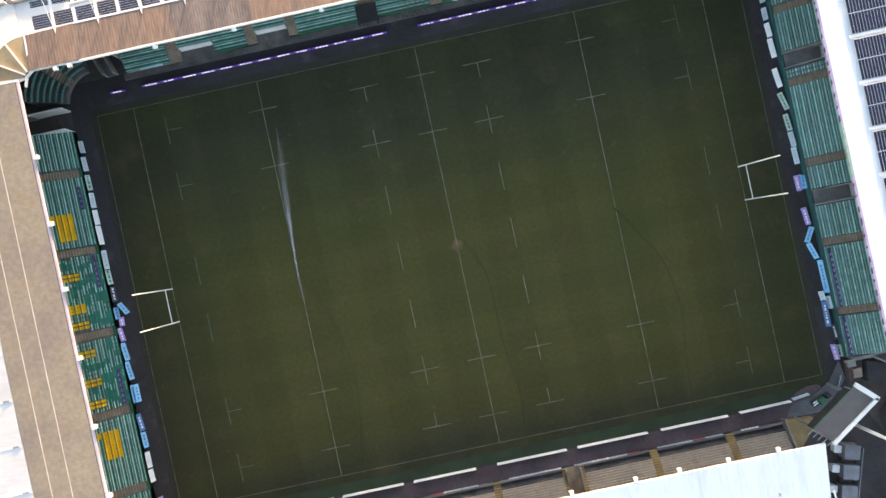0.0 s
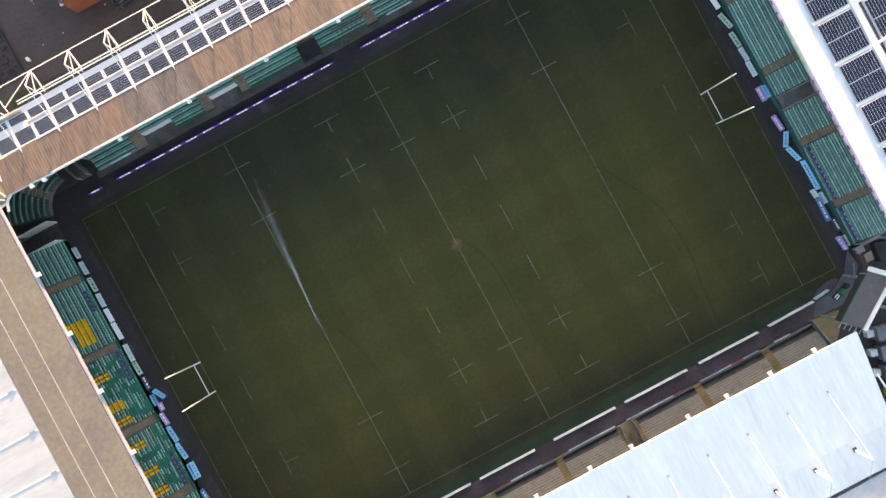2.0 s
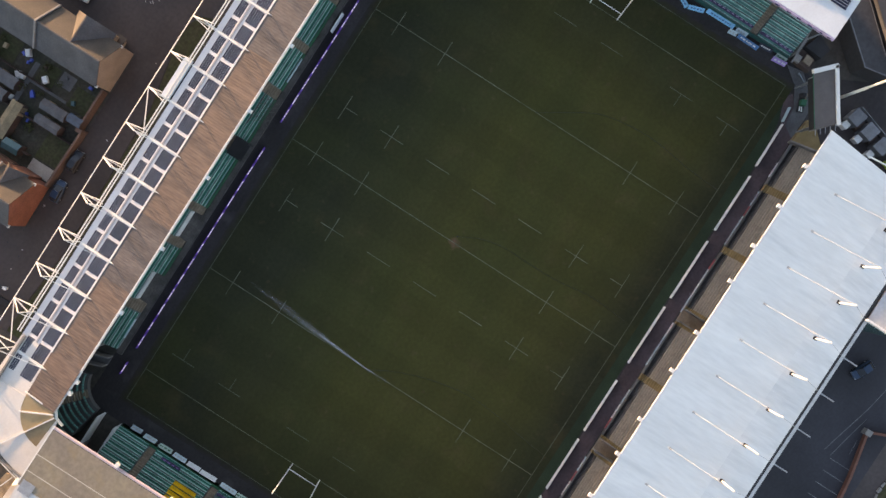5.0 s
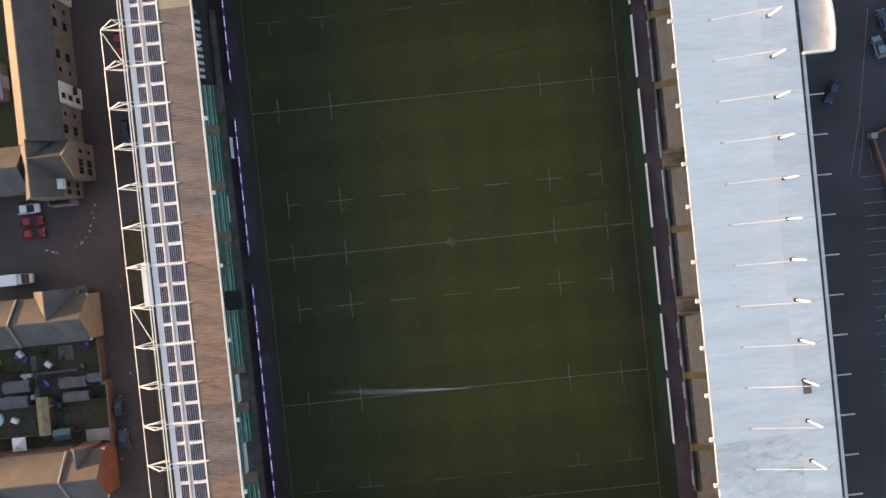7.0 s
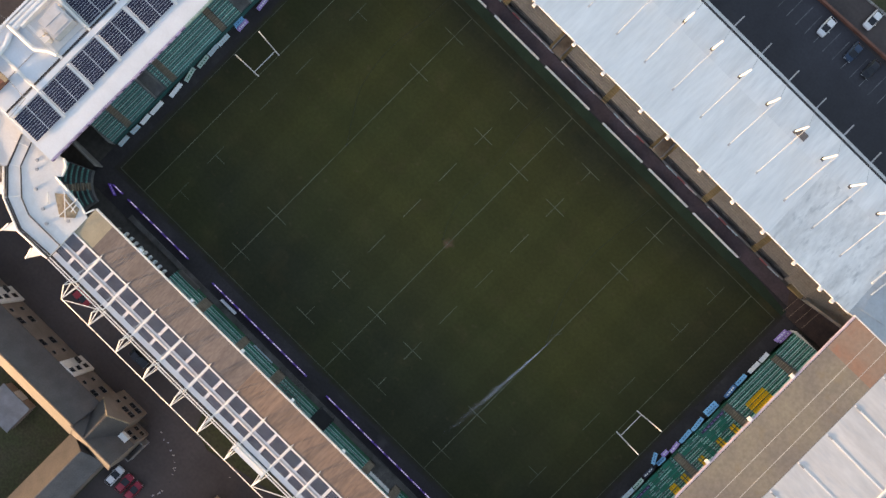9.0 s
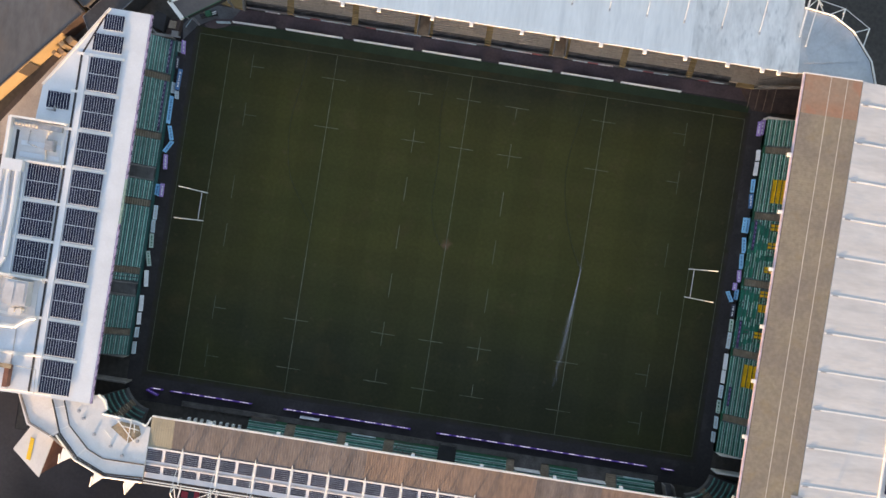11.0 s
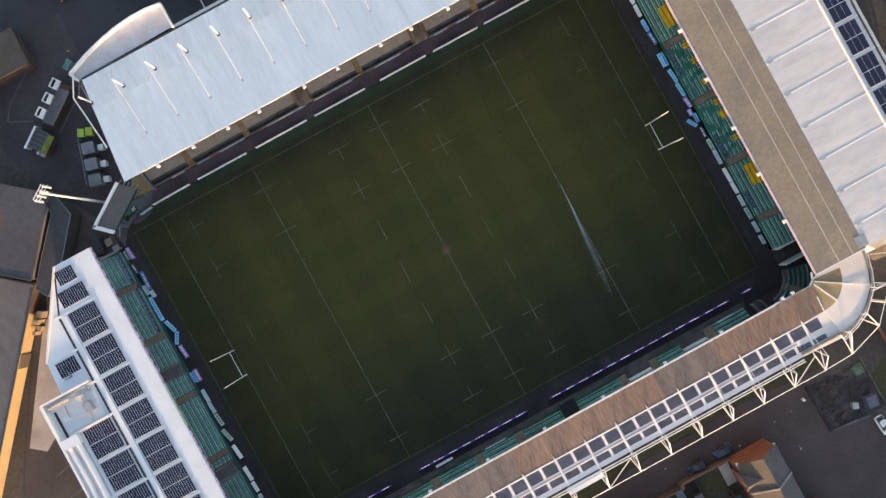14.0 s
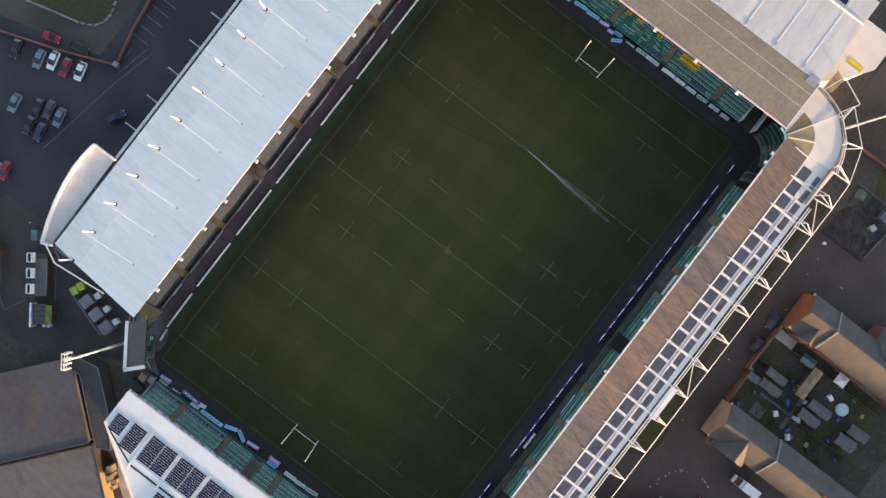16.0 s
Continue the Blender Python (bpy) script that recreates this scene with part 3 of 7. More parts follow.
# ---- boards round the pitch ----
def board(x, y, length, colour, turn=90, lean=40, height=0.92, group="boards round the pitch", bars="boardw", z=0.0, name="advertising_board", word="leaning advertising board with plain lettering bars"):
    """A board whose face looks towards its local -y; turn: direction of its length."""
    words = {"purple": "purple", "sky": "light blue", "blue": "blue", "boardw": "white", "teal": "teal", "navy": "dark navy", "violet": "dark violet", "red": "red", "pale": "pale blue-white", "greenw": "pale green and white"}
    b = thing(name, words[colour] + " " + word, "board", (x, y, z), group)
    m = rot(x, y, z, turn) @ pose(0, 0, 0, -lean, 0, 0)
    part("panel", Solid().box(-length / 2, length / 2, 0, 0.06, 0.02, height, m), colour, b)
    for e in (-0.4, 0.4):
        a = m @ Vector((e * length, 0.06, height * 0.8))
        part("prop", Solid().beam(a, (a.x, a.y, z), 0.05), "galv", b)
    if bars:
        rr = random.Random(int(x * 10 + y * 7))
        span = 0.3 if bars == "ledtext" else 0.36
        u = -length * span
        while u < length * (span - 0.02):
            w = rr.uniform(0.2, 0.5)
            part("lettering_bar", Solid().box(u, u + w, -0.012, 0.0, height * (0.25 if bars == "ledtext" else 0.36), height * (0.8 if bars == "ledtext" else 0.66), m), bars, b)
            u += w + rr.uniform(0.1, 0.3)
    return b


def leaning(x0, y0, x1, y1, colour, side, group):
    """A board whose middle line runs between two points; side: 1 for the east row, -1 for the west row."""
    n = math.dist((x0, y0), (x1, y1))
    a = math.degrees(math.atan2(y1 - y0, x1 - x0))
    bars = {"boardw": None, "sky": "blue", "pale": "galv", "greenw": "deepgreen", "purple": "boardw"}[colour] if colour in ("boardw", "sky", "pale", "greenw", "purple") else "boardw"
    mid = side * min(abs(x0 + x1) / 2, 60.1 if side > 0 else 60.25)
    return board(mid - side * 0.33, (y0 + y1) / 2, n - 0.08, colour, turn=a if side > 0 else a + 180, group=group, bars=bars)


E_ROW = [(59.7, 32.0, 59.8, 29.4, "pale"), (59.7, 28.6, 59.7, 26.4, "pale"), (59.6, 25.9, 59.8, 23.4, "boardw"), (59.6, 23.2, 59.8, 19.8, "boardw"), (59.3, 18.0, 59.7, 14.6, "boardw"), (59.3, 13.7, 60.1, 10.6, "greenw"), (59.5, 10.0, 59.8, 7.0, "greenw"),
         (59.7, 6.9, 59.9, 4.2, "pale"), (59.7, 4.2, 59.8, 1.2, "pale"), (59.1, -0.6, 59.2, -3.4, "purple"), (59.6, -0.6, 59.6, -2.6, "sky"), (60.1, -0.8, 60.1, -3.2, "sky"), (59.2, -6.3, 59.5, -9.4, "purple"), (60.0, -9.6, 58.6, -12.1, "sky"),
         (58.8, -12.5, 59.7, -15.4, "sky"), (60.1, -15.6, 60.2, -21.4, "sky"), (60.4, -21.9, 60.5, -24.2, "pale"), (59.1, -20.9, 59.3, -22.6, "pale"), (59.3, -22.7, 59.2, -27.1, "blue"), (60.0, -26.9, 60.2, -29.6, "navy"), (59.2, -30.2, 59.5, -33.0, "purple"), (60.5, -30.4, 60.5, -32.6, "greenw")]
for row in E_ROW:
    leaning(*row, 1, "boards before the green east seats")
W_ROW = [(-60.2, 31.4, -60.1, 29.2, "pale"), (-60.3, 28.6, -60.2, 26.0, "pale"), (-60.4, 25.4, -60.3, 22.6, "greenw"), (-60.3, 22.2, -60.3, 19.5, "pale"), (-60.4, 19.2, -60.3, 16.5, "boardw"), (-60.5, 16.4, -60.4, 13.0, "boardw"), (-60.6, 12.0, -60.6, 8.6, "pale"), (-61.0, 8.5, -60.9, 5.9, "greenw"),
         (-60.1, 5.5, -60.1, 2.8, "navy"), (-59.6, 2.6, -58.4, 0.5, "sky"), (-60.25, 1.9, -60.25, -0.3, "sky"), (-59.7, 0.0, -59.7, -1.6, "purple"), (-60.6, -1.7, -60.3, -4.2, "purple"), (-60.6, -4.4, -60.3, -7.6, "sky"), (-60.5, -7.7, -60.1, -11.0, "sky"), (-60.25, -11.9, -60.25, -15.1, "sky"),
         (-59.7, -11.9, -59.7, -15.1, "sky"), (-60.5, -17.0, -60.2, -20.1, "blue"), (-60.2, -20.3, -60.1, -23.1, "sky"), (-60.4, -23.8, -60.4, -26.7, "boardw"), (-60.4, -26.9, -60.3, -29.2, "boardw"), (-59.6, -31.9, -59.6, -35.0, "purple"), (-60.6, -32.2, -60.6, -35.4, "purple")]
for row in W_ROW:
    leaning(*row, -1, "boards before the green west seats")
S_ROW = [(27.5, 39.2), (12.9, 25.2), (-1.2, 11.0), (-15.9, -4.9), (-28.5, -17.7), (-42.6, -30.1)]
for a, c in S_ROW:
    board((a + c) / 2, -38.35, c - a, "boardw", turn=180, lean=8, height=0.9, group="low boards beside the turf strip", bars=None, name="perimeter_board", word="low perimeter board beside the turf strip")
board(45.7, -38.2, 8.9, "boardw", turn=181, lean=8, height=0.9, group="low boards beside the turf strip", bars=None, name="perimeter_board", word="low perimeter board beside the turf strip")
board(52.0, -37.7, 2.9, "pale", turn=187, lean=14, height=0.8, group="low boards beside the turf strip", bars=None, name="perimeter_board", word="low perimeter board beside the turf strip")
board(59.2, -36.9, 2.6, "pale", turn=62, lean=30, height=0.9, group="low boards beside the turf strip", bars=None, word="advertising board leaning by the service stair")
# small boards at the foot of the terrace
x = 44.0
k = 0
while x > -50:
    n = 3.1 if k % 4 != 3 else 2.2
    gap = any(abs(x - n / 2 - g) < 2.2 for g in (10.9, -17.0, 38.5, 25.4, -1.8, -29.8, -43.1))
    if not gap:
        board(x - n / 2, -41.35, n - 0.1, "red" if k % 4 == 3 else ("pale" if k % 3 else "boardw"), turn=180, lean=5, height=0.5, group="small boards before the terrace", bars="red" if k % 4 != 3 else None, name="terrace_board", word="small board at the foot of the terrace")
    x -= n
    k += 1
# light-emitting boards
led = [(-53.2, -50.6)] + [(-47.6 + 3.36 * i, -44.4 + 3.36 * i) for i in range(14)] + [(1.3 + 3.3 * i, 4.5 + 3.3 * i) for i in range(8)] + [(34.2 + 3.4 * i, 37.5 + 3.4 * i) for i in range(4)] + [(48, 51), (52.5, 55.2)]
for a, c in led:
    if c > -2.8 and a < 1.2:
        continue
    board((a + c) / 2, 38.25, c - a - 0.04, "violet", turn=0, lean=5, height=0.8, group="purple boards along the touchline", bars="ledtext", name="perimeter_board", word="lit perimeter board with pale lettering bars")
board(54.5, 39.0, 2.6, "violet", turn=-20, lean=12, height=0.95, group="purple boards along the touchline", name="perimeter_board", word="perimeter board standing askew by the corner")
board(22, 39.2, 4.0, "boardw", turn=0, lean=20, height=0.9, group="purple boards along the touchline", bars=None, name="perimeter_board", word="board set behind the purple boards")


# ---- grandstands ----
TO = {"E": lambda u, v, z: (v, u, z), "W": lambda u, v, z: (-v, u, z), "N": lambda u, v, z: (u, v, z), "S": lambda u, v, z: (u, -v, z)}


def ubox(s, side, u0, u1, v0, v1, z0, z1):
    a, b = TO[side](u0, v0, z0), TO[side](u1, v1, z1)
    s.box(min(a[0], b[0]), max(a[0], b[0]), min(a[1], b[1]), max(a[1], b[1]), z0, z1)


SEAT_MESH, SEAT_COUNT = {}, {}


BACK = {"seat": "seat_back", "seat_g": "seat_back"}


def seat_boxes(s, side, material, u, v, z):
    """One tip-up seat: its pan, its back and the rolled front edge of the pan."""
    reach = {"seat_d": -0.10, "seat_y": 0.0}.get(material, 0.04)
    ubox(s, side, u, u + 0.49, v + reach + 0.08, v + 0.53, z + 0.38, z + 0.44)
    ubox(s, side, u, u + 0.495, v + 0.55, v + 0.64, z + 0.40, z + 0.70)
    ubox(s, side, u, u + 0.49, v + reach, v + reach + 0.08, z + 0.37, z + 0.45)


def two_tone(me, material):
    """Gives the backs and front edges of the seats in a mesh their paler colour."""
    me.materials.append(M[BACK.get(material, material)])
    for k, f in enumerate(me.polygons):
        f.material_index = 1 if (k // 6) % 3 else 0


def seats(stand, side, u0, u1, v, z, material="seat", label=""):
    """One row of tip-up seats from u0 to u1 on a step at v; the first few hundred of a stand and all coloured ones singly."""
    if material == "seat" and side in "WN":
        material = "seat_g"
    n = int((u1 - u0) / 0.5)
    d = (u1 - u0) / max(n, 1)
    if SEAT_COUNT.get(stand, 0) < 290 or material == "seat_y":
        if material != "seat_y":
            SEAT_COUNT[stand] = SEAT_COUNT.get(stand, 0) + n
        key = (side, material)
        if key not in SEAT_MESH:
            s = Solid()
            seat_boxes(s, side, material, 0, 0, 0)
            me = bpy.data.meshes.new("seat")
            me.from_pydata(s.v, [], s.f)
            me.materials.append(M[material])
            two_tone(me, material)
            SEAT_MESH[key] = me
        for k in range(n):
            tagged(shared("seat", SEAT_MESH[key], stand, TO[side](u0 + k * d, v, z)), label.replace("seats", "seat"))
        return
    s = Solid()
    for k in range(n):
        seat_boxes(s, side, material, u0 + k * d, v, z)
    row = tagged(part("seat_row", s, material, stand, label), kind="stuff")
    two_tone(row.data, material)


def tier(stand, side, front, blocks, gangways, rows, depth, rise, z0, yellow=(), voids=(), dashes=None, tread="tread"):
    """Concrete steps with seat rows in blocks, gangways of half steps between them."""
    lo, hi = min(b[0] for b in blocks), max(b[1] for b in blocks)
    def stair(u0, u1, v0, count, d, ri, z):
        return Solid().strip(flight(v0, count, d, ri, z), lambda v, h: TO[side](u0, v, h), Vector(TO[side](u1, 0, 0)) - Vector(TO[side](u0, 0, 0)))

    for a, c in blocks:
        part("terrace_block", stair(a, c, front, rows, depth, rise, z0), tread, stand)
    for a, c in blocks:
        for r in range(rows):
            cuts = [y for y in yellow if y[2] <= r <= y[3] and y[0] < c and y[1] > a]
            if dashes and a > dashes[0] and c < dashes[1]:
                w = a + 0.3 + dashes[2].uniform(0, 1.5)
                while w < c - 1.2:
                    n = dashes[2].choice((1.0, 1.0, 1.5, 2.0))
                    if all(w > y[1] or w + n < y[0] for y in cuts) and w + n < c - 0.1:
                        cuts.append((w, w + n, r, r, "seat_d", "deep green plastic seats with lowered pans"))
                    w += n + dashes[2].choice((1.0, 1.5, 2.0, 3.0))
            cuts.sort(key=lambda y: y[0])
            u = a + 0.08
            for y in cuts:
                if y[0] - u > 0.6:
                    seats(stand, side, u, y[0], front + r * depth, z0 + r * rise)
                m, words = (y[4], y[5]) if len(y) > 4 else ("seat_y", "yellow plastic seats")
                seats(stand, side, y[0], y[1], front + r * depth, z0 + r * rise, m, words)
                u = y[1]
            if c - 0.08 - u > 0.6:
                seats(stand, side, u, c - 0.08, front + r * depth, z0 + r * rise)
    for g, w in gangways:
        s = stair(g - w / 2, g + w / 2, front, 2 * rows, depth / 2, rise / 2, z0 - rise / 2)
        part("gangway", s, "step", stand, "brown gangway steps between seat blocks")
    for g, w in voids:
        L = rows * depth * 0.97
        top = z0 + L / depth * rise
        for q in (-1, 1):
            uu = g + q * (w / 2 - 0.1)
            s = Solid().strip([(front, 0), (front + L, 0), (front + L, top + 0.35), (front, z0 + 0.25)], lambda v, h: TO[side](uu - 0.1, v, h), Vector(TO[side](uu + 0.1, 0, 0)) - Vector(TO[side](uu - 0.1, 0, 0)))
            part("vomitory_wall", s, "concrete", stand, "pale concrete walls beside a stair opening")
        s = Solid()
        ubox(s, side, g - w / 2 + 0.12, g + w / 2 - 0.12, front + 0.4, front + L, 0, 0.9)
        part("vomitory_floor", s, "concrete", stand)
        s = Solid()
        ubox(s, side, g - w / 2 + 0.12, g + w / 2 - 0.12, front + L - 0.14, front + L, 0.4, top + 0.35)
        part("vomitory_head", s, "boardw", stand, "white head wall over a stair opening")


def roof_lamps(stand, pts, out):
    for x, y, z in pts:
        part("roof_lamp", Solid().box(x - 0.32, x + 0.32, y - 0.32, y + 0.32, z - 0.25, z + 0.25).beam((x, y, z), (x + out[0], y + out[1], z), 0.12), "steel", stand)


# north: brown front sheets, two rows of panels, masts behind
def zn(y):
    return 14.9 - 0.06 * (y - 39.3)


north = thing("grandstand", "long grandstand with brown sheet roof and white masts", "grandstand", (0, 45, 0), "stands round the pitch")
NX0, NX1 = -50.2, 48.3
s = Solid()
for (a, c), mname in zip([(-58.2, -35.2), (-35.2, -23.2), (-23.2, 8.3), (8.3, 44.0), (44.0, 48.3)], ["brown", "greybrown", "brown", "greybrown", "olive"]):
    n = max(1, round((c - a) / 3.4))
    for k in range(n):
        u0, u1 = a + (c - a) * k / n, a + (c - a) * (k + 1) / n
        s = Solid().strip(ribbed(u0, u1, int((u1 - u0) / 0.42), 0.11, 0.016, 0.06), lambda u, h: (u, 39.6, zn(39.6) + h), (0, 5.7, zn(45.3) - zn(39.6)))
        part("roof_sheet", s, mname, north)
part("roof_deck", Solid().slab([(NX0, 45.3, zn(45.3) + 0.02), (NX1, 45.3, zn(45.3) + 0.02), (NX1, 51.0, zn(51.0) + 0.02), (NX0, 51.0, zn(51.0) + 0.02)], 0.3), "deckwhite", north, "white roof deck carrying panels")
part("roof_edge", Solid().box(NX0, NX1, 39.35, 39.6, 14.45, 14.95), "steel", north, "white front fascia")
part("gutter", Solid().box(NX0, NX1, 51.0, 51.25, 13.95, 14.2), "gutter", north)
for y in (51.5, 51.95):
    part("rail", Solid().beam((NX0, y, 14.4), (NX1, y, 14.4), 0.16), "steel", north)
part("deck_ridge", Solid().box(NX0, NX1, 48.1, 48.4, zn(48.2) - 0.1, zn(48.2) + 0.1), "galv", north)
part("sheet_lap", Solid().box(NX0, NX1, 45.2, 45.34, zn(45.3), zn(45.3) + 0.07), "steel", north)
roof_lamps(north, [(x, 39.15, 14.6) for x in (-54.2, -52.0, -38.6, -26.3, -12.7, 0.0, 12.4, 25.0, 37.6)], (0, 0.4))
mast_x = [41.88 - 6.78 * k for k in range(15)]
TIP, HEAD = (55.5, 13.8), (51.7, 17.9)
for x in mast_x:
    m = part("mast", Solid().beam((x, 51.1, 13.6), (x, *HEAD), 0.2, n=8), "steel", north, "white steel mast")
    part("tie", Solid().beam((x, *HEAD), (x, 44.6, zn(44.6) + 0.15), 0.09), "steel", m)
    part("rafter", Solid().slab([(x - 0.17, 45.4, zn(45.4) + 0.16), (x, 44.4, zn(44.4) + 0.12), (x + 0.17, 45.4, zn(45.4) + 0.16), (x + 0.17, 51.0, zn(51.0) + 0.16), (x - 0.17, 51.0, zn(51.0) + 0.16)], 0.12), "steel", m)
    part("back_stay", Solid().beam((x, *HEAD), (x, *TIP), 0.2, n=6), "steel", m)
    part("outrigger", Solid().beam((x - 0.75, 51.5, 14.3), (x, *TIP), 0.14).beam((x + 0.75, 51.5, 14.3), (x, *TIP), 0.14).beam((x, 51.2, 12.4), (x, *TIP), 0.14), "steel", m)
tips = [(x, *TIP) for x in mast_x] + [(-59.1, 55.2, 13.9), (-66.1, 52.8, 14.2), (-71.5, 46.4, 14.6)]
for p, q in zip(tips, tips[1:]):
    part("tip_cable", Solid().beam(p, q, 0.15, n=6), "steel", north)
for a, c in ((41.2, 35.6), (-5.8, -12.0), (-46.6, -52.2)):
    part("brace", Solid().beam((a, 55.2, 14.0), (c, 51.9, 14.5), 0.12), "steel", north)
part("rear_wall", Solid().box(NX0, NX1, 50.4, 50.8, 0, 13.8), "concrete", north)
for x in (NX0, NX1 - 0.4):
    part("end_wall", Solid().box(x, x + 0.4, 43.5, 50.4, 0, 13.8), "concrete", north)
part("box_roof", Solid().box(-5.7, 1.7, 51.3, 52.8, 13.5, 14.3), "white", north, "white projecting box at the rear of the roof")
part("concourse", Solid().box(NX0, NX1, 40.0, 41.0, -0.02, 0.5), "pit", north)
nb = [(-49.4, -41.6), (-33.6, -27.8), (-19, -8), (-5, 4.2), (6.2, 14), (15.6, 24.4), (26.4, 34)]
tier(north, "N", 41.0, nb[:1], [(-40.6, 2.0)], 8, 0.8, 0.42, 1.0, tread="northtread")
tier(north, "N", 41.3, nb[1:], [(-27.0, 1.6), (-19.8, 1.6), (-6.5, 3.0), (5.2, 2.0), (14.8, 1.6), (25.4, 2.0)], 7, 0.8, 0.42, 1.2, tread="northtread")
setback = [(-39.6, -33.6), (-26.2, -20.6)]
tier(north, "N", 42.9, setback, [], 5, 0.8, 0.42, 2.04, tread="northtread")
for a, c in nb[1:]:
    part("front_wall", Solid().box(a, c, 41.1, 41.3, 0, 1.25), "deepgreen", north)
for a, c in setback:
    part("platform", Solid().box(a, c, 41.0, 42.6, -0.02, 0.6), "pit", north, "grey concrete platform before the seats")
    part("front_board", Solid().box(a + 0.2, c - 0.2, 42.6, 42.78, 0.6, 2.3), "boardw", north, "white board on the seating front")
for a, c in ((8, 13), (-47, -43)):
    part("front_board", Solid().box(a, c, 40.95, 41.08, 0.8, 1.4), "pale", north, "white board on the seating front")
part("camera_deck", Solid().box(-8.5, -4.9, 40.0, 43.0, 2.2, 2.5).box(-8.4, -8.2, 40.1, 40.3, 0, 3.4).box(-5.2, -5.0, 40.1, 40.3, 0, 3.4), "dark", north, "dark platform among the seats")
for k in range(6):
    part("scaffold_bar", Solid().beam((-1.5 + k * 0.9, 40.0, 0.5), (0.5 + k * 0.9, 42.6, 2.6), 0.07), "frame", north)
    part("scaffold_bar", Solid().beam((0.5 + k * 0.9, 40.0, 0.5), (-1.5 + k * 0.9, 42.6, 2.6), 0.07), "frame", north)
for y, z in ((40, 0.5), (42.6, 2.6)):
    part("scaffold_bar", Solid().beam((-2, y, z), (5, y, z), 0.1), "frame", north)
for k in range(9):
    u = 35.5 + k * 1.3
    part("bench_seat", Solid().box(u, u + 0.5, 42.9, 43.4, 0.5, 1.3).box(u, u + 0.5, 43.4, 43.5, 0.5, 1.8), "boardw", north, "pale moulded seat beside the pitch")
part("dugout_roof", Solid().box(28.5, 33.5, 40.6, 40.8, 0.5, 1.6).box(28.5, 33.5, 40.8, 41.7, 1.5, 1.6), "frame", north, "grey dugout shelter")


def solar(x, y, z, nx, ny, lx, ly, along, group, gap=0.05, cells="solar"):
    """An array of slim modules on rails; along: the axis of their long side."""
    a = thing("solar_array", "dark blue solar panels in pale frames on the roof", "solar panel", (x, y, z), group)
    if along == "x":
        w, h = lx / nx - 0.04, ly / ny
    else:
        w, h = lx / nx, ly / ny - 0.13
    me = bpy.data.meshes.new("module")
    q = Solid()
    if along == "x":
        q.box(0, w, gap, h - gap, 0.02, 0.05)
    else:
        q.box(gap, w - gap, 0, h, 0.02, 0.05)
    me.from_pydata(q.v, [], q.f)
    me.materials.append(M[cells])
    part("rail", Solid().box(x, x + lx, y, y + ly, z, z + 0.02), "steel", a, "pale mounting frame")
    for i in range(nx):
        for j in range(ny):
            shared("module", me, a, (x + i * lx / nx, y + j * ly / ny, z))
    return a


for x in [48.66] + mast_x:
    for u in ((x - 3.14,) if x < -50 else (x - 3.14, x - 6.53)):
        for y0, rows, depth in ((45.5, 6, 2.16), (48.62, 4, 1.36)):
            solar(u, y0, zn(y0) - 0.03, 1, rows, 2.84, depth, "x", "panels on the brown-roofed stand", 0.028, "solar_grey")
# north-west corner
nw = thing("corner_roof", "curved white corner roof with amber fan sheets", "roof", (-60, 44, 0), "stands round the pitch")
C = Vector((-58.2, 38.7))


def polar(r, a, z):
    return (C.x + r * math.cos(radians(a)), C.y + r * math.sin(radians(a)), z)


def sector(r0, r1, a0, a1, z0, z1, thick):
    """A curved piece of roof between two radii, in short straight steps."""
    n = max(1, round((a1 - a0) / 7))
    s = Solid()
    for k in range(n):
        p, q = a0 + (a1 - a0) * k / n, a0 + (a1 - a0) * (k + 1) / n
        s.slab([polar(r0, p, z0), polar(r1, p, z1), polar(r1, q, z1), polar(r0, q, z0)], thick)
    return s


for a0, a1, mname in ((82, 87, "brown"), (87, 116, "amber"), (116, 148, "amber"), (148, 176, "amber_dull"), (176, 192, "cream")):
    part("fan_sheet", sector(1.0, 6.3, a0, a1, 14.5, 14.64, 0.08), mname, nw)
for a, far in ((86.5, 6.7), (116, 6.5), (148, 11.9)):
    part("fan_rib", Solid().beam(polar(0.9, a, 14.62), polar(far, a, 14.78), 0.22, 0.14), "steel", nw)
ring = [92, 108, 122, 134, 146.5, 161, 188]
outer = [12.7, 12.25, 12.15, 11.85, 12.0, 11.7, 12.6]
for i in range(6):
    n = 2
    for j in range(n):
        p, q = ring[i] + (ring[i + 1] - ring[i]) * j / n, ring[i] + (ring[i + 1] - ring[i]) * (j + 1) / n
        ro = [outer[i] + (outer[i + 1] - outer[i]) * t / n for t in (j, j + 1)]
        part("roof_deck", Solid().slab([polar(6.3, p, 14.66), polar(ro[0], p, 14.5), polar(ro[1], q, 14.5), polar(6.3, q, 14.66)], 0.3), "cream", nw)
    part("gutter", Solid().beam(polar(outer[i] - 0.1, ring[i], 14.45), polar(outer[i + 1] - 0.1, ring[i + 1], 14.45), 0.16), "gutter", nw)
    for d in (0.2, 0.6):
        part("rail", Solid().beam(polar(outer[i] + d, ring[i], 14.5), polar(outer[i + 1] + d, ring[i + 1], 14.5), 0.14), "steel", nw)
part("roof_deck", Solid().slab([(-58.7, 45.05, 14.58), (-50.2, 45.3, 14.55), (-50.2, 51.0, 14.24), (-58.7, 51.4, 14.24)], 0.3), "cream", nw)
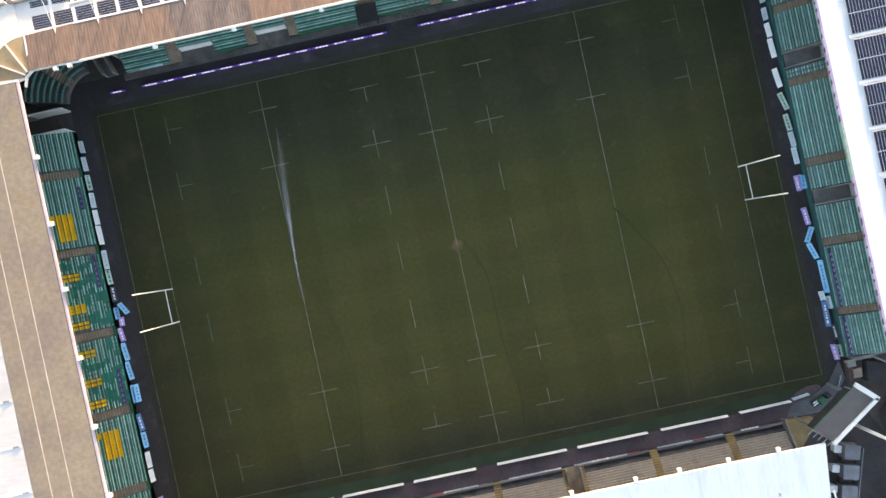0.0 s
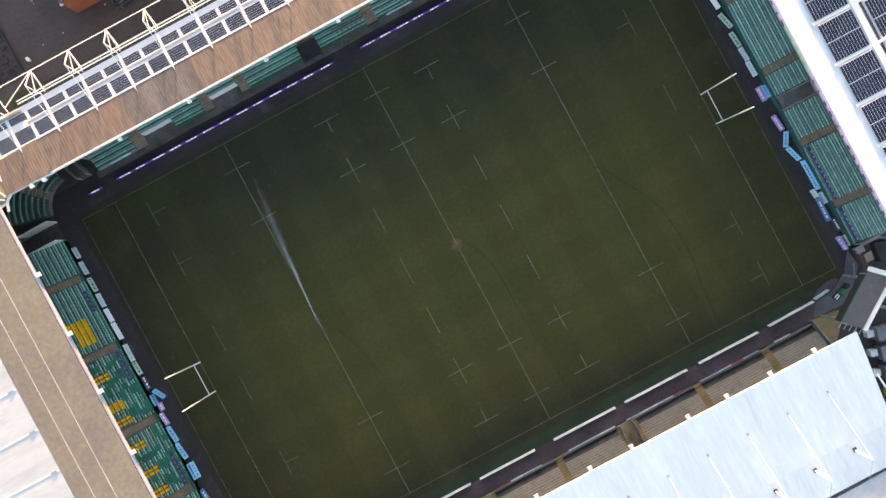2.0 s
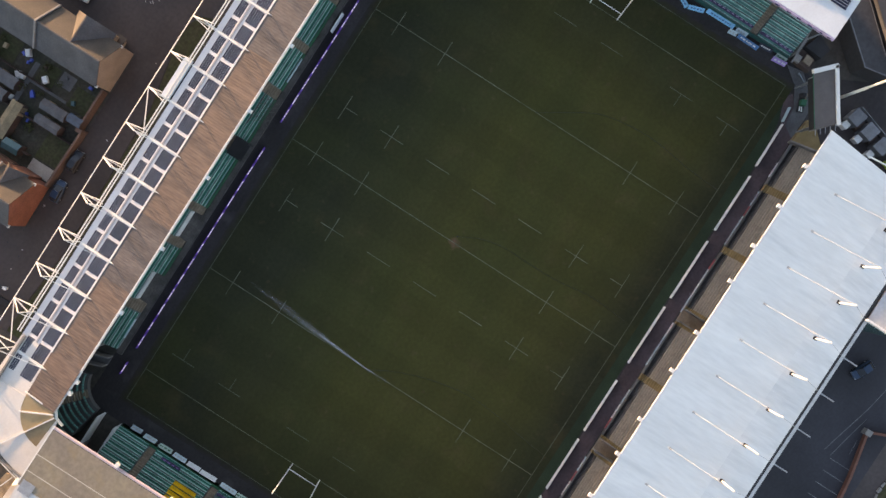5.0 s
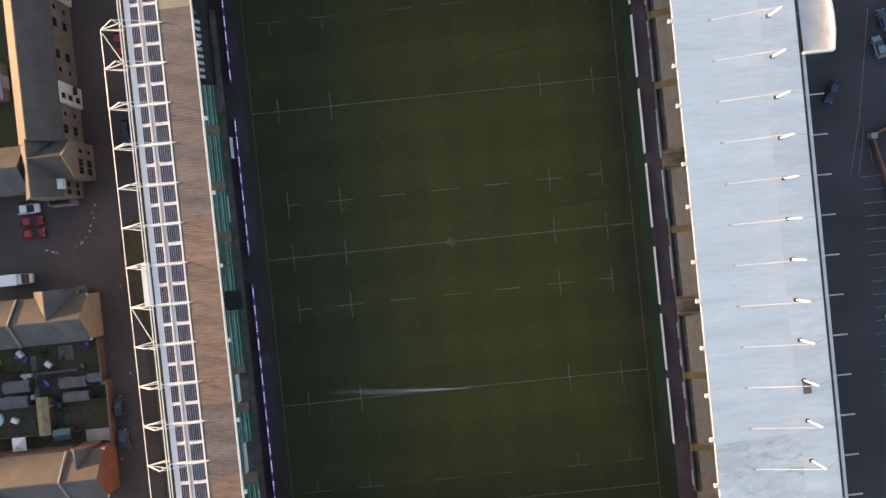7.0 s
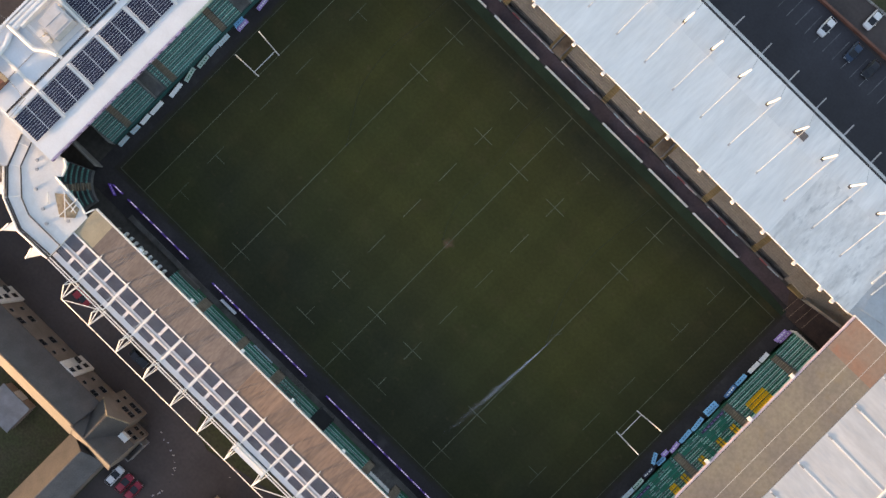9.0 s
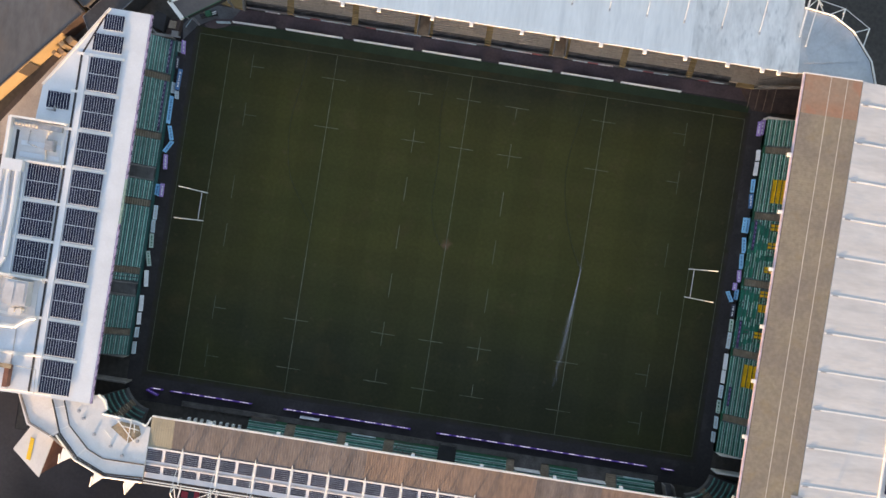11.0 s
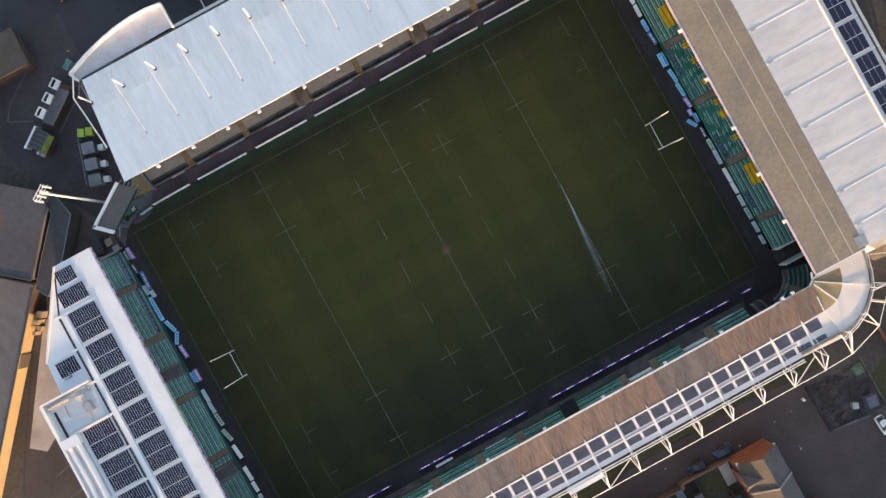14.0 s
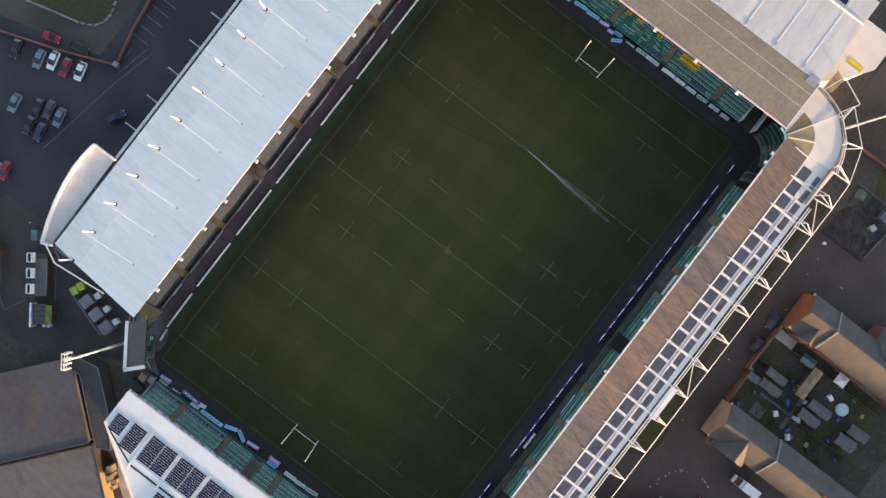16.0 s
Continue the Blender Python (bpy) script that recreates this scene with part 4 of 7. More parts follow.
part("roof_edge", Solid().tube([(-59.4, 37.4, 14.4), (-58.9, 38.9, 14.4), (-57.8, 39.7, 14.4), (-55, 39.7, 14.4), (-50.2, 39.5, 14.5)], 0.22, 6), "steel", nw)
for a, t in ((96, (-59.1, 55.2, 13.9)), (119, (-66.1, 52.8, 14.2)), (146, (-71.5, 46.4, 14.6))):
    part("outrigger", Solid().beam(polar(12.0, a + 4, 14.6), t, 0.18).beam(polar(12.0, a - 4, 14.6), t, 0.18).beam(polar(11.8, a, 16.8), t, 0.16).beam(polar(11.7, a, 14.2), polar(11.8, a, 16.8), 0.14), "steel", nw)
part("stair_canopy", Solid().slab([(-71.6, 39.9, 12.4), (-76.4, 40.2, 12.4), (-75.6, 42.4, 12.4), (-72.2, 41.8, 12.4)], 0.2), "timber", nw, "bare timber canopy beside the roof")
s = Solid()
for i in range(6):
    a, b = polar(12.0, ring[i], 0), polar(12.0, ring[i + 1], 0)
    s.beam((a[0], a[1], 7.4), (b[0], b[1], 7.4), 0.3, 14.8)
s.box(-59, -50.3, 50.2, 50.5, 0, 14.8)
part("rear_wall", s, "concrete", nw)


def corner_seats(center, r0, a0, a1, rows, label):
    g = thing("corner_seating", label, "seating", (center[0], center[1], 0), "stands round the pitch")
    for r in range(rows):
        s, st = Solid(), Solid()
        rad = r0 + 0.8 * r
        n = int(radians(a1 - a0) * rad / 0.52)
        for k in range(n):
            a = a0 + (a1 - a0) * (k + 0.5) / n
            if abs(a - (a0 + a1) / 2) < 5:
                continue
            m = rot(center[0] + rad * math.cos(radians(a)), center[1] + rad * math.sin(radians(a)), 1.0 + 0.42 * r, a - 90)
            s.box(-0.22, 0.22, 0.44, 0.55, 0.38, 0.74, m).box(-0.22, 0.22, 0.56, 0.62, 0.4, 0.82, m)
        fan = [radians(a0 + (a1 - a0) * j / 12) for j in range(13)]
        rim = [(center[0] + rad * math.cos(t), center[1] + rad * math.sin(t)) for t in fan[::-1]]
        st.prism([(center[0] + (rad + 0.8) * math.cos(t), center[1] + (rad + 0.8) * math.sin(t)) for t in fan] + rim, 0, 1.0 + 0.42 * r)
        tagged(part("seat_row", s, "seat", g), kind="stuff")
        part("terrace_step", st, "greyconc", g)
    for r in range(rows * 2):
        a = (a0 + a1) / 2
        m = rot(center[0] + (r0 + 0.4 * r) * math.cos(radians(a)), center[1] + (r0 + 0.4 * r) * math.sin(radians(a)), 0, a - 90)
        part("gangway_step", Solid().box(-0.75, 0.75, 0.02, 0.36, 0, 1.03 + 0.21 * r, m), "step", g)
    return g


for p, q in (((-54.5, 45.0), (-53.1, 41.2)), ((-52.5, 45.0), (-51.3, 41.2))):
    part("passage_wall", Solid().beam((*p, 1.1), (*q, 1.1), 0.22, 2.2), "concrete", nw, "pale concrete passage wall")
part("passage_floor", Solid().prism([(-53.0, 41.2), (-51.4, 41.2), (-52.6, 45.0), (-54.4, 45.0)], 0, 0.5), "greyconc", nw)
for p, q in (((-70.9, 39.8), (-75.0, 41.4)), ((-75.0, 41.4), (-72.6, 47.0)), ((-72.6, 47.0), (-69.2, 45.6))):
    part("rail_frame", Solid().beam((*p, 14.5), (*q, 14.5), 0.14), "steel", nw)
corner_seats((-55.3, 37.3), 5.4, 98, 172, 7, "curved green corner seating under the white roof")
corner_seats((53.8, 36.4), 6.4, 24, 80, 6, "curved green corner seating beside a dark passage")

# north-east corner
ne = thing("corner_roof", "white curved corner roof under repair", "roof", (58, 45, 0), "stands round the pitch")
part("roof_deck", Solid().slab([(48.3, 41.7, 14.8), (50.9, 41.0, 14.8), (57.4, 40.5, 14.85), (56.6, 39.6, 14.85), (57.9, 37.2, 14.9), (59.6, 37.4, 14.9), (60.2, 38.8, 15.0), (66.9, 38.8, 15.1), (64.6, 45.2, 15.1), (60.8, 49.1, 15.1), (55.2, 51.4, 15.0), (48.3, 51.2, 14.9)], 0.35), "offwhite", ne)
part("rear_roof", Solid().slab([(67.2, 38.9, 14.6), (73.5, 38.9, 14.6), (71.0, 44.6, 14.6), (66.4, 46.6, 14.6), (65.0, 45.3, 14.6)], 0.3), "offwhite", ne, "lower white roof behind the gutter")
part("front_trim", Solid().tube([(48.5, 39.8, 14.7), (49.1, 41.4, 14.8), (50.9, 40.9, 14.85), (57.3, 40.4, 14.9)], 0.16, 6).tube([(56.6, 39.6, 14.85), (57.2, 37.9, 14.85), (58.6, 37.1, 14.9)], 0.2, 6), "steel", ne, "white curved front trim")
part("gutter", Solid().tube([(48.3, 48.5, 14.98), (55.9, 48.5, 15.06), (58.9, 47.2, 15.12), (62.9, 43.4, 15.12), (64.5, 39.1, 15.12)], 0.1, 6), "gutter", ne)
part("gutter", Solid().tube([(48.3, 50.9, 14.96), (55.2, 51.2, 15.04), (60.7, 48.9, 15.12), (64.4, 45.1, 15.12), (66.7, 39.2, 15.12)], 0.15, 6), "gutter", ne)
part("rail", Solid().tube([(48.3, 51.7, 15.0), (55.4, 51.8, 15.1), (61.1, 49.4, 15.2), (65.0, 45.5, 15.2)], 0.16, 6), "steel", ne)
part("roof_seam", Solid().beam((62.6, 43.2, 15.13), (66.4, 46.0, 15.13), 0.16, 0.08).beam((59.2, 47.0, 15.12), (61.0, 49.2, 15.12), 0.16, 0.08).beam((64.2, 40.0, 15.13), (66.8, 41.0, 15.13), 0.16, 0.08), "steel", ne)
for t, a, b in (((51.2, 54.6), (49.4, 51.9), (51.6, 51.9)), ((57.8, 54.2), (55.4, 52.0), (57.2, 51.3)), ((64.2, 50.9), (61.8, 49.3), (63.6, 47.6))):
    part("fin", Solid().slab([(a[0], a[1], 14.7), (b[0], b[1], 14.7), (t[0], t[1], 14.4)], 0.3).beam((*t, 14.4), ((a[0] + b[0]) / 2, (a[1] + b[1]) / 2 - 0.5, 17.4), 0.16), "steel", ne, "white pointed outrigger fin")
part("opening", Solid().slab([(55.4, 42.6, 14.98), (53.8, 41.3, 14.96), (50.4, 41.6, 14.9), (49.8, 43.2, 14.92), (51.8, 45.0, 14.98)][::-1], 0.06), "timber", ne, "bare timber boarding laid in a roof opening")
for p, q in (((56.4, 43.3), (54.9, 44.6)), ((54.3, 41.2), (50.7, 44.6)), ((52.0, 45.0), (51.8, 40.4)), ((51.0, 42.9), (51.2, 41.3)), ((53.6, 42.0), (50.2, 42.4))):
    part("loose_beam", Solid().beam((*p, 15.08), (*q, 15.1), 0.13), "steel", ne)
for x, y in ((60.5, 41.8), (58.2, 44.4), (54.9, 46.0), (50.2, 44.4), (52.6, 47.4), (61.6, 40.6)):
    part("roof_vent", Solid().beam((x, y, 14.95), (x, y, 15.14), 0.62, n=12).beam((x, y, 15.14), (x, y, 15.17), 0.4, n=12), "galv", ne, "round roof vent")
s = Solid()
for a, b in (((49.0, 50.4), (56.5, 50.5)), ((56.5, 50.5), (62, 48.6)), ((62, 48.6), (66, 46.1)), ((66, 46.1), (70.5, 44.2)), ((70.5, 44.2), (73, 39))):
    s.beam((*a, 7.4), (*b, 7.4), 0.3, 14.8)
part("rear_wall", s, "concrete", ne)
part("passage_wall", Solid().box(59.2, 66.5, 37.3, 37.6, 0, 3.0), "concrete", ne, "pale concrete passage wall")
part("back_room", Solid().slab([(66.2, 46.3, 13.2), (70.5, 44.6, 13.2), (73.5, 50, 13.2), (68, 54.5, 13.2)], 0.3), "cream", ne, "pale lower roof behind the corner")
part("colour_strip", Solid().slab([(69.8, 47.6, 13.32), (70.5, 47.3, 13.32), (70.8, 51.4, 13.32), (70.0, 51.6, 13.32)], 0.1), "seat_y", ne)
part("back_room_wall", Solid().prism([(66.4, 46.5), (70.3, 44.9), (73.2, 49.9), (68.1, 54.1)], 0, 12.9), "brick_red", ne)

# south: white metal roof with tie rods, terrace below
def zs(y):
    return 12.2 - 0.115 * (-y - 41.8)


south = thing("grandstand", "long white-roofed grandstand above a tan terrace", "grandstand", (-5, -52, 0), "stands round the pitch")
SX0, SX1 = -60.0, 48.9
n = 16
for k in range(n):
    a, c = SX0 + (SX1 - SX0) * k / n, SX0 + (SX1 - SX0) * (k + 1) / n
    b0 = 47.6 if k == n - 1 else c
    b1 = 48.1 if k == n - 1 else c
    part("roof_sheet", Solid().slab([(a, -57.7, zs(-57.7)), (b1, -57.7, zs(-57.7)), (c, -41.9, zs(-41.9)), (a, -41.9, zs(-41.9))], 0.14), "southdirty" if k < 3 else "southroof", south)
    part("rear_sheet", Solid().slab([(a, -64.4, zs(-64.4) - 0.03), (b0, -64.4, zs(-64.4) - 0.03), (b1, -57.7, zs(-57.7) - 0.03), (a, -57.7, zs(-57.7) - 0.03)], 0.12), "southrear", south)
    if k:
        part("sheet_seam", Solid().beam((a, -42.0, zs(-42.0) + 0.005), (a, -64.3, zs(-64.3) + 0.005), 0.06, 0.025), "southroof", south)
part("roof_edge", Solid().box(SX0, SX1, -41.9, -41.76, 11.98, 12.17), "white", south, "cream front fascia")
part("gutter", Solid().box(SX0, 47.6, -64.85, -64.4, 9.3, 9.55), "gutter", south)
part("rear_ledge", Solid().box(SX0, 26.6, -65.5, -64.85, 9.1, 9.4), "rod", south, "grey ledge behind the gutter")
roof_lamps(south, [(x, -41.4, 12.0) for x in (41.7, 33.9, 26.2, 19.3, 9.2, 1.8, -7.8, -14.6, -22.8, -31.1, -38.8, -46.8, -53.4, -56.5)], (0, -0.4))
for k in range(16):
    x = 47.83 - 7.13 * k
    if x < -58:
        continue
    yb = -59.3
    m = part("mast", Solid().beam((x, yb, zs(yb) - 0.2), (x, yb, 15.0), 0.34, n=8), "steel", south, "short white steel mast")
    part("foot", Solid().box(x - 0.3, x + 0.3, yb - 0.25, yb + 0.45, zs(yb), zs(yb) + 0.12), "gutter", m)
    if x < 46:
        part("tie_rod", Solid().beam((x, yb, 14.9), (x, -48.6, zs(-48.6) + 0.1), 0.12, n=6), "rod", m)
        part("anchor", Solid().box(x - 0.16, x + 0.16, -48.7, -48.2, zs(-48.2), zs(-48.2) + 0.1), "galv", m)
    part("back_stay", Solid().beam((x, yb, 14.9), (x, -65.0, 9.6), 0.07, n=5), "galv", m)
    if x < 22:
        part("stub", Solid().beam((x, -64.6, 9.3), (x, -68.2, 9.2), 0.22), "galv", m)
part("hatch", Solid().box(-33.0, -30.9, -60.4, -59.0, zs(-59.0) - 0.05, zs(-59.0) + 0.1), "greyconc", south, "grey roof hatch beside a mast")
part("gable_rail", Solid().tube([(48.9, -49.5, 11.6), (50.4, -61.6, 10.6), (48.4, -66.0, 10.2)], 0.14, 6), "steel", south)
part("rear_wall", Solid().box(SX0, 48.2, -64.2, -63.8, 0, 9.3), "concrete", south)
for x in (SX0, 48.2):
    part("end_wall", Solid().box(x, x + 0.35, -63.8, -48.5, 0, 9.2), "concrete", south)
# curved roof tray at the rear corner
arc = [(26.6, -70.2), (29.8, -70.6), (32.9, -70.6), (36.6, -70.2), (40.5, -69.4), (44.6, -68.2), (49.0, -66.4)]
part("tray_floor", Solid().slab([(26.8, -65.4, 9.3)] + [(x, y, 9.3) for x, y in arc] + [(48.2, -64.9, 9.3)], 0.3), "trayfloor", south, "curved roof tray with a grey-white floor")
for a, c in zip([(26.6, -64.9)] + arc, arc + [(48.3, -64.6)]):
    part("parapet_panel", Solid().beam((*a, 9.8), (*c, 9.8), 0.38, 1.0), "steel", south)
s = Solid()
for a, c in zip(arc, arc[1:]):
    s.beam((a[0], a[1] + 0.2, 4.5), (c[0], c[1] + 0.2, 4.5), 0.2, 9.0)
part("tray_wall", s, "concrete", south)
part("glazed_end", Solid().box(26.4, 26.6, -70.0, -65.2, 2, 9.3), "greenglass", south, "green tinted glazed end wall")
# terrace
blocks = [(39.4, 48.0), (26.05, 38.0), (13.2, 24.75), (-1.35, 9.4), (-14.7, -2.65), (-29.15, -18.5), (-42.95, -30.45), (-52, -44.25)]
for a, c in blocks:
    s = Solid().strip(flight(42.75, 15, 0.38, 0.2, 1.45), lambda v, h: (a, -v, h), (c - a, 0, 0))
    part("terrace_block", s, "tan", south, "tan painted terrace steps")
    # steps go down into a recess; its shade is partly in their colour
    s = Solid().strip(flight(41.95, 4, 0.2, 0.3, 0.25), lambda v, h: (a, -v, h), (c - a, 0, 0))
    part("pit_steps", s, "pit", south, "sunken steps behind the front wall, coloured dark for shade")
    part("front_wall", Solid().box(a, c, -41.6, -41.45, 0, 1.15), "greyconc", south)
for g, w in ((38.7, 1.4), (25.4, 1.3), (-2.0, 1.3), (-29.8, 1.3), (-43.6, 1.3)):
    s = Solid().strip(flight(41.6, 18, 0.38, 0.2, 0.75), lambda v, h: (g - w / 2, -v, h), (w, 0, 0))
    part("gangway", s, "mustard", south, "mustard painted gangway steps")
for g in (11.3, -16.6):
    for e in (-1.6, 1.6):
        s = Solid().strip(flight(41.6, 18, 0.38, 0.2, 0.75), lambda v, h: (g + e - 0.3, -v, h), (0.6, 0, 0))
        part("gangway", s, "mustard", south, "mustard painted gangway steps")
    part("passage_floor", Solid().box(g - 1.1, g + 1.1, -48.4, -41.6, 0, 0.3), "step", south, "brown passage floor")
    for e in (-1.2, 1.2):
        part("passage_wall", Solid().box(g + e - 0.1, g + e + 0.1, -48.4, -41.6, 0, 2.3), "concrete", south)
part("end_block", Solid().prism([(48.0, -48), (48, -41.0), (53.0, -41.5), (52.2, -43.8), (50.2, -46)], 0, 1.2), "mustard", south, "mustard corner platform")
part("end_parapet", Solid().beam((47.9, -40.6, 1.2), (48.6, -46.5, 2.6), 0.24, 1.6), "concrete", south)
setting("corner_paving", Solid().prism([(49.0, -41.2), (50.4, -38.9), (54.0, -38.4), (57.4, -36.4), (59.8, -33.2), (60.3, -36.4), (56.0, -41.2)][::-1], -0.02, 0.012), "greyconc", "grey paved corner before the big screen", "pavement")

# south-west corner: lower curved roof and a dark ramp
sw = thing("corner_roof", "grey-white curved corner roof beside a dark ramp", "roof", (-66, -50, 0), "stands round the pitch")
part("roof_deck", Solid().slab([(-60.0, -42.0, 12.1), (-62.0, -42.2, 12.1), (-67.5, -40.4, 12.1), (-75.5, -40.6, 11.4), (-73.6, -46.6, 11.0), (-69.5, -51.6, 10.9), (-65.5, -53.9, 10.9), (-60.0, -54.6, 10.9)], 0.3), "greymetal", sw)
for p, q in (((-61, -44, 12.0), (-73.4, -46.6, 11.05)), ((-61, -45.5, 11.8), (-69.4, -51.4, 10.95)), ((-60.6, -47.0, 11.6), (-65.4, -53.7, 10.95))):
    part("roof_seam", Solid().beam(p, q, 0.12, 0.06), "greymetal", sw)
part("roof_edge", Solid().tube([(-60.0, -54.8, 11.0), (-65.6, -54.1, 11.0), (-69.7, -51.8, 11.0), (-73.9, -46.7, 11.1), (-75.7, -40.6, 11.5)], 0.16, 6), "steel", sw)
for t, a, b in (((-62.4, -57.0), (-60.6, -54.9), (-63.6, -54.5)), ((-67.9, -56.0), (-64.9, -54.3), (-67.2, -53.2)), ((-73.0, -53.0), (-70.0, -51.6), (-72.0, -49.2))):
    part("outrigger", Solid().beam((*a, 10.9), (*t, 10.4), 0.16).beam((*b, 10.9), (*t, 10.4), 0.16).beam(((a[0] + b[0]) / 2, (a[1] + b[1]) / 2, 13.2), (*t, 10.4), 0.14), "steel", sw)
part("tip_cable", Solid().tube([(-60.4, -60.6, 10.4), (-62.4, -57.0, 10.4), (-67.9, -56.0, 10.4), (-73.0, -53.0, 10.4)], 0.07, 5), "steel", sw)
part("gable_rail", Solid().beam((-59.4, -48.8, 11.9), (-60.9, -59.4, 11.4), 0.24).beam((-60.8, -47.2, 11.9), (-62.4, -56.8, 11.2), 0.18), "steel", sw, "white raking edge trim")
s = Solid()
for a, b in (((-60.3, -54.2), (-65.4, -53.5)), ((-65.4, -53.5), (-69.3, -51.3)), ((-69.3, -51.3), (-73.3, -46.4)), ((-73.3, -46.4), (-75.1, -41))):
    s.beam((*a, 5.2), (*b, 5.2), 0.3, 10.4)
part("rear_wall", s, "concrete", sw)
part("ramp", Solid().prism([(-54.5, -41.3, 0.15), (-57.6, -37.0, 0.15), (-61, -36.9, 0.5), (-70, -37.6, 1.2), (-70, -43.6, 1.2), (-58.5, -41.9, 0.5)][::-1], 0, 0.15), "maroon", sw, "dark brown sloping ramp into the corner")
for k in range(4):
    part("ramp_batten", Solid().beam((-56.4 - 1.6 * k, -37.2, 0.45 + 0.12 * k), (-56.8 - 1.6 * k, -42.0, 0.45 + 0.12 * k), 0.07), "step", sw)
part("ramp_wall", Solid().beam((-57.2, -41.4, 1.3), (-67.2, -42.8, 1.5), 0.24, 2.5), "concrete", sw)
s = Solid().strip(flight(42.0, 17, 0.38, 0.2, 1.3), lambda v, h: (-57.2, -v, h), (5.2, 0, 0))
part("terrace_block", s, "tan", sw)
part("corner_step", Solid().box(-57.0, -53.6, -42.0, -41.2, 0, 0.9), "mustard", sw, "mustard painted landing at the end of the pit")
for x in (-62.6, -64.0):
    part("loose_plank", Solid().beam((x, -44.1, 3.2), (x - 0.5, -44.6, 3.3), 0.3, 0.06), "timber", sw)
s = Solid().strip(flight(41.8, 17, 0.38, 0.2, 1.4), lambda v, h: (-67.0, -v - 1.35, h), (9.8, 1.35, 0))
part("terrace_block", s, "tan", sw)

# west: ribbed brown sheets, white roof with upstand ribs
def zw(x):
    return 18.8 + 0.03 * (-x - 58)


west = thing("grandstand", "tall grandstand with ribbed brown and white roof", "grandstand", (-70, 0, 0), "stands round the pitch")
WY0, WY1 = -39.9, 36.9
n = 11
for k in range(n):
    a, c = WY0 + (WY1 - WY0) * k / n, WY0 + (WY1 - WY0) * (k + 1) / n
    s = Solid().strip(ribbed(a, c, 17, 0.11, 0.007, 0.08), lambda u, h: (-58.2, u, zw(-58.2) + h), (-10.1, 0, zw(-68.3) - zw(-58.2)))
    part("roof_sheet", s, "rusty" if k == 0 else "westbrown", west, "rust-stained end sheet" if k == 0 else "")
for x in (-62.8, -65.7):
    part("seam", Solid().box(x - 0.06, x + 0.06, WY0, WY1, zw(x) + 0.01, zw(x) + 0.04), "seam", west, "pale sheet lap")
part("roof_edge", Solid().box(-58.2, -57.96, WY0, WY1, 18.3, 18.79), "pinkish", west, "pink and white front fascia")
part("edge_trim", Solid().box(-58.34, -58.22, WY0, WY1, 18.79, 18.815), "gutter", west)
part("gable_trim", Solid().beam((-68.3, WY1 + 0.1, 18.95), (-57.9, WY1 + 0.1, 18.64), 0.2, 0.36), "steel", west)
part("gable_trim", Solid().beam((-68.3, WY0 - 0.1, 18.95), (-57.9, WY0 - 0.1, 18.64), 0.2, 0.36), "steel", west)
ribs = [32.4 - 6.83 * k for k in range(11)]
edges = [WY1] + ribs + [WY0]
for a, c in zip(edges[1:], edges):
    vault = [(a + (c - a) * j / 8, 0.03 * (1 - (j / 4 - 1) ** 2) * min(1, (c - a) / 6)) for j in range(9)]
    s = Solid().strip(vault + [(c, -0.2), (a, -0.2)], lambda u, h: (-68.4, u, 19.05 + h), (-14.6, 0, -0.78))
    part("roof_deck", s, "westroof", west)
    part("rear_deck", Solid().slab([(-89.6, a, 17.9), (-83.2, a, 18.25), (-83.2, c, 18.25), (-89.6, c, 17.9)], 0.25), "westroof", west)
for y in ribs:
    part("roof_rib", Solid().beam((-68.5, y, 19.055), (-83.0, y, 18.275), 0.26, 0.1), "steel", west)
    # grey block put in for the small shadow at each rib's end
    part("rib_foot", Solid().box(-69.9, -68.9, y - 0.1, y + 0.16, 19.0, 19.12), "galv", west)
    part("rear_rib", Solid().beam((-83.2, y, 18.26), (-89.4, y, 17.92), 0.22, 0.06), "steel", west)
part("patch_sheet", Solid().slab([(-69.2, 34.3, 19.13), (-67.1, 34.3, 19.2), (-67.1, 36.5, 19.2), (-69.2, 36.5, 19.13)], 0.03), "galv", west, "grey patch sheet at the corner")
part("ridge_rail", Solid().box(-83.15, -82.85, WY0, WY1, 18.3, 18.55), "steel", west)
part("rear_gutter", Solid().box(-88.9, -88.6, WY0, WY1, 17.95, 18.1), "gutter", west)
roof_lamps(west, [(-57.6, y, 18.7) for y in (25.5, 15.5, 5.7, -4.6, -14.9, -25.2)], (-0.4, 0))
for y in ribs[:-1]:
    solar(-87.6, y - 6.5, 18.28, 3, 2, 3.7, 6.1, "y", "panels on the west roof", 0.035)
part("rear_wall", Solid().box(-88.6, -88.2, WY0, WY1, 0, 17.6), "concrete", west)
for y in (WY0, WY1 - 0.4):
    part("end_wall", Solid().box(-88.2, -66.5, y, y + 0.4, 0, 17.5), "concrete", west)
wg = [-29.2, -15.7, -2.0, 12.4, 25.8]
wb = list(zip([-35.4] + [g + 0.75 for g in wg], [g - 0.75 for g in wg] + [33.0]))
yel = [(-23.2, -18.4, 3, 5), (-19.4, -18.4, 6, 7), (14.4, 19.0, 3, 5), (18.0, 19.0, 6, 8), (-13.9, -9.4, 8, 8)] + [(u - 0.7, u + 0.7, 4, 7) for u in (8.3, 0.0, -4.9, -9.8, -13.5)] + [(2.0, 3.6, 4, 7)]
tier(west, "W", 60.6, wb, [(g, 1.3) for g in wg], 9, 0.78, 0.42, 1.2, yellow=yel, dashes=(-16, 14, random.Random(8)))
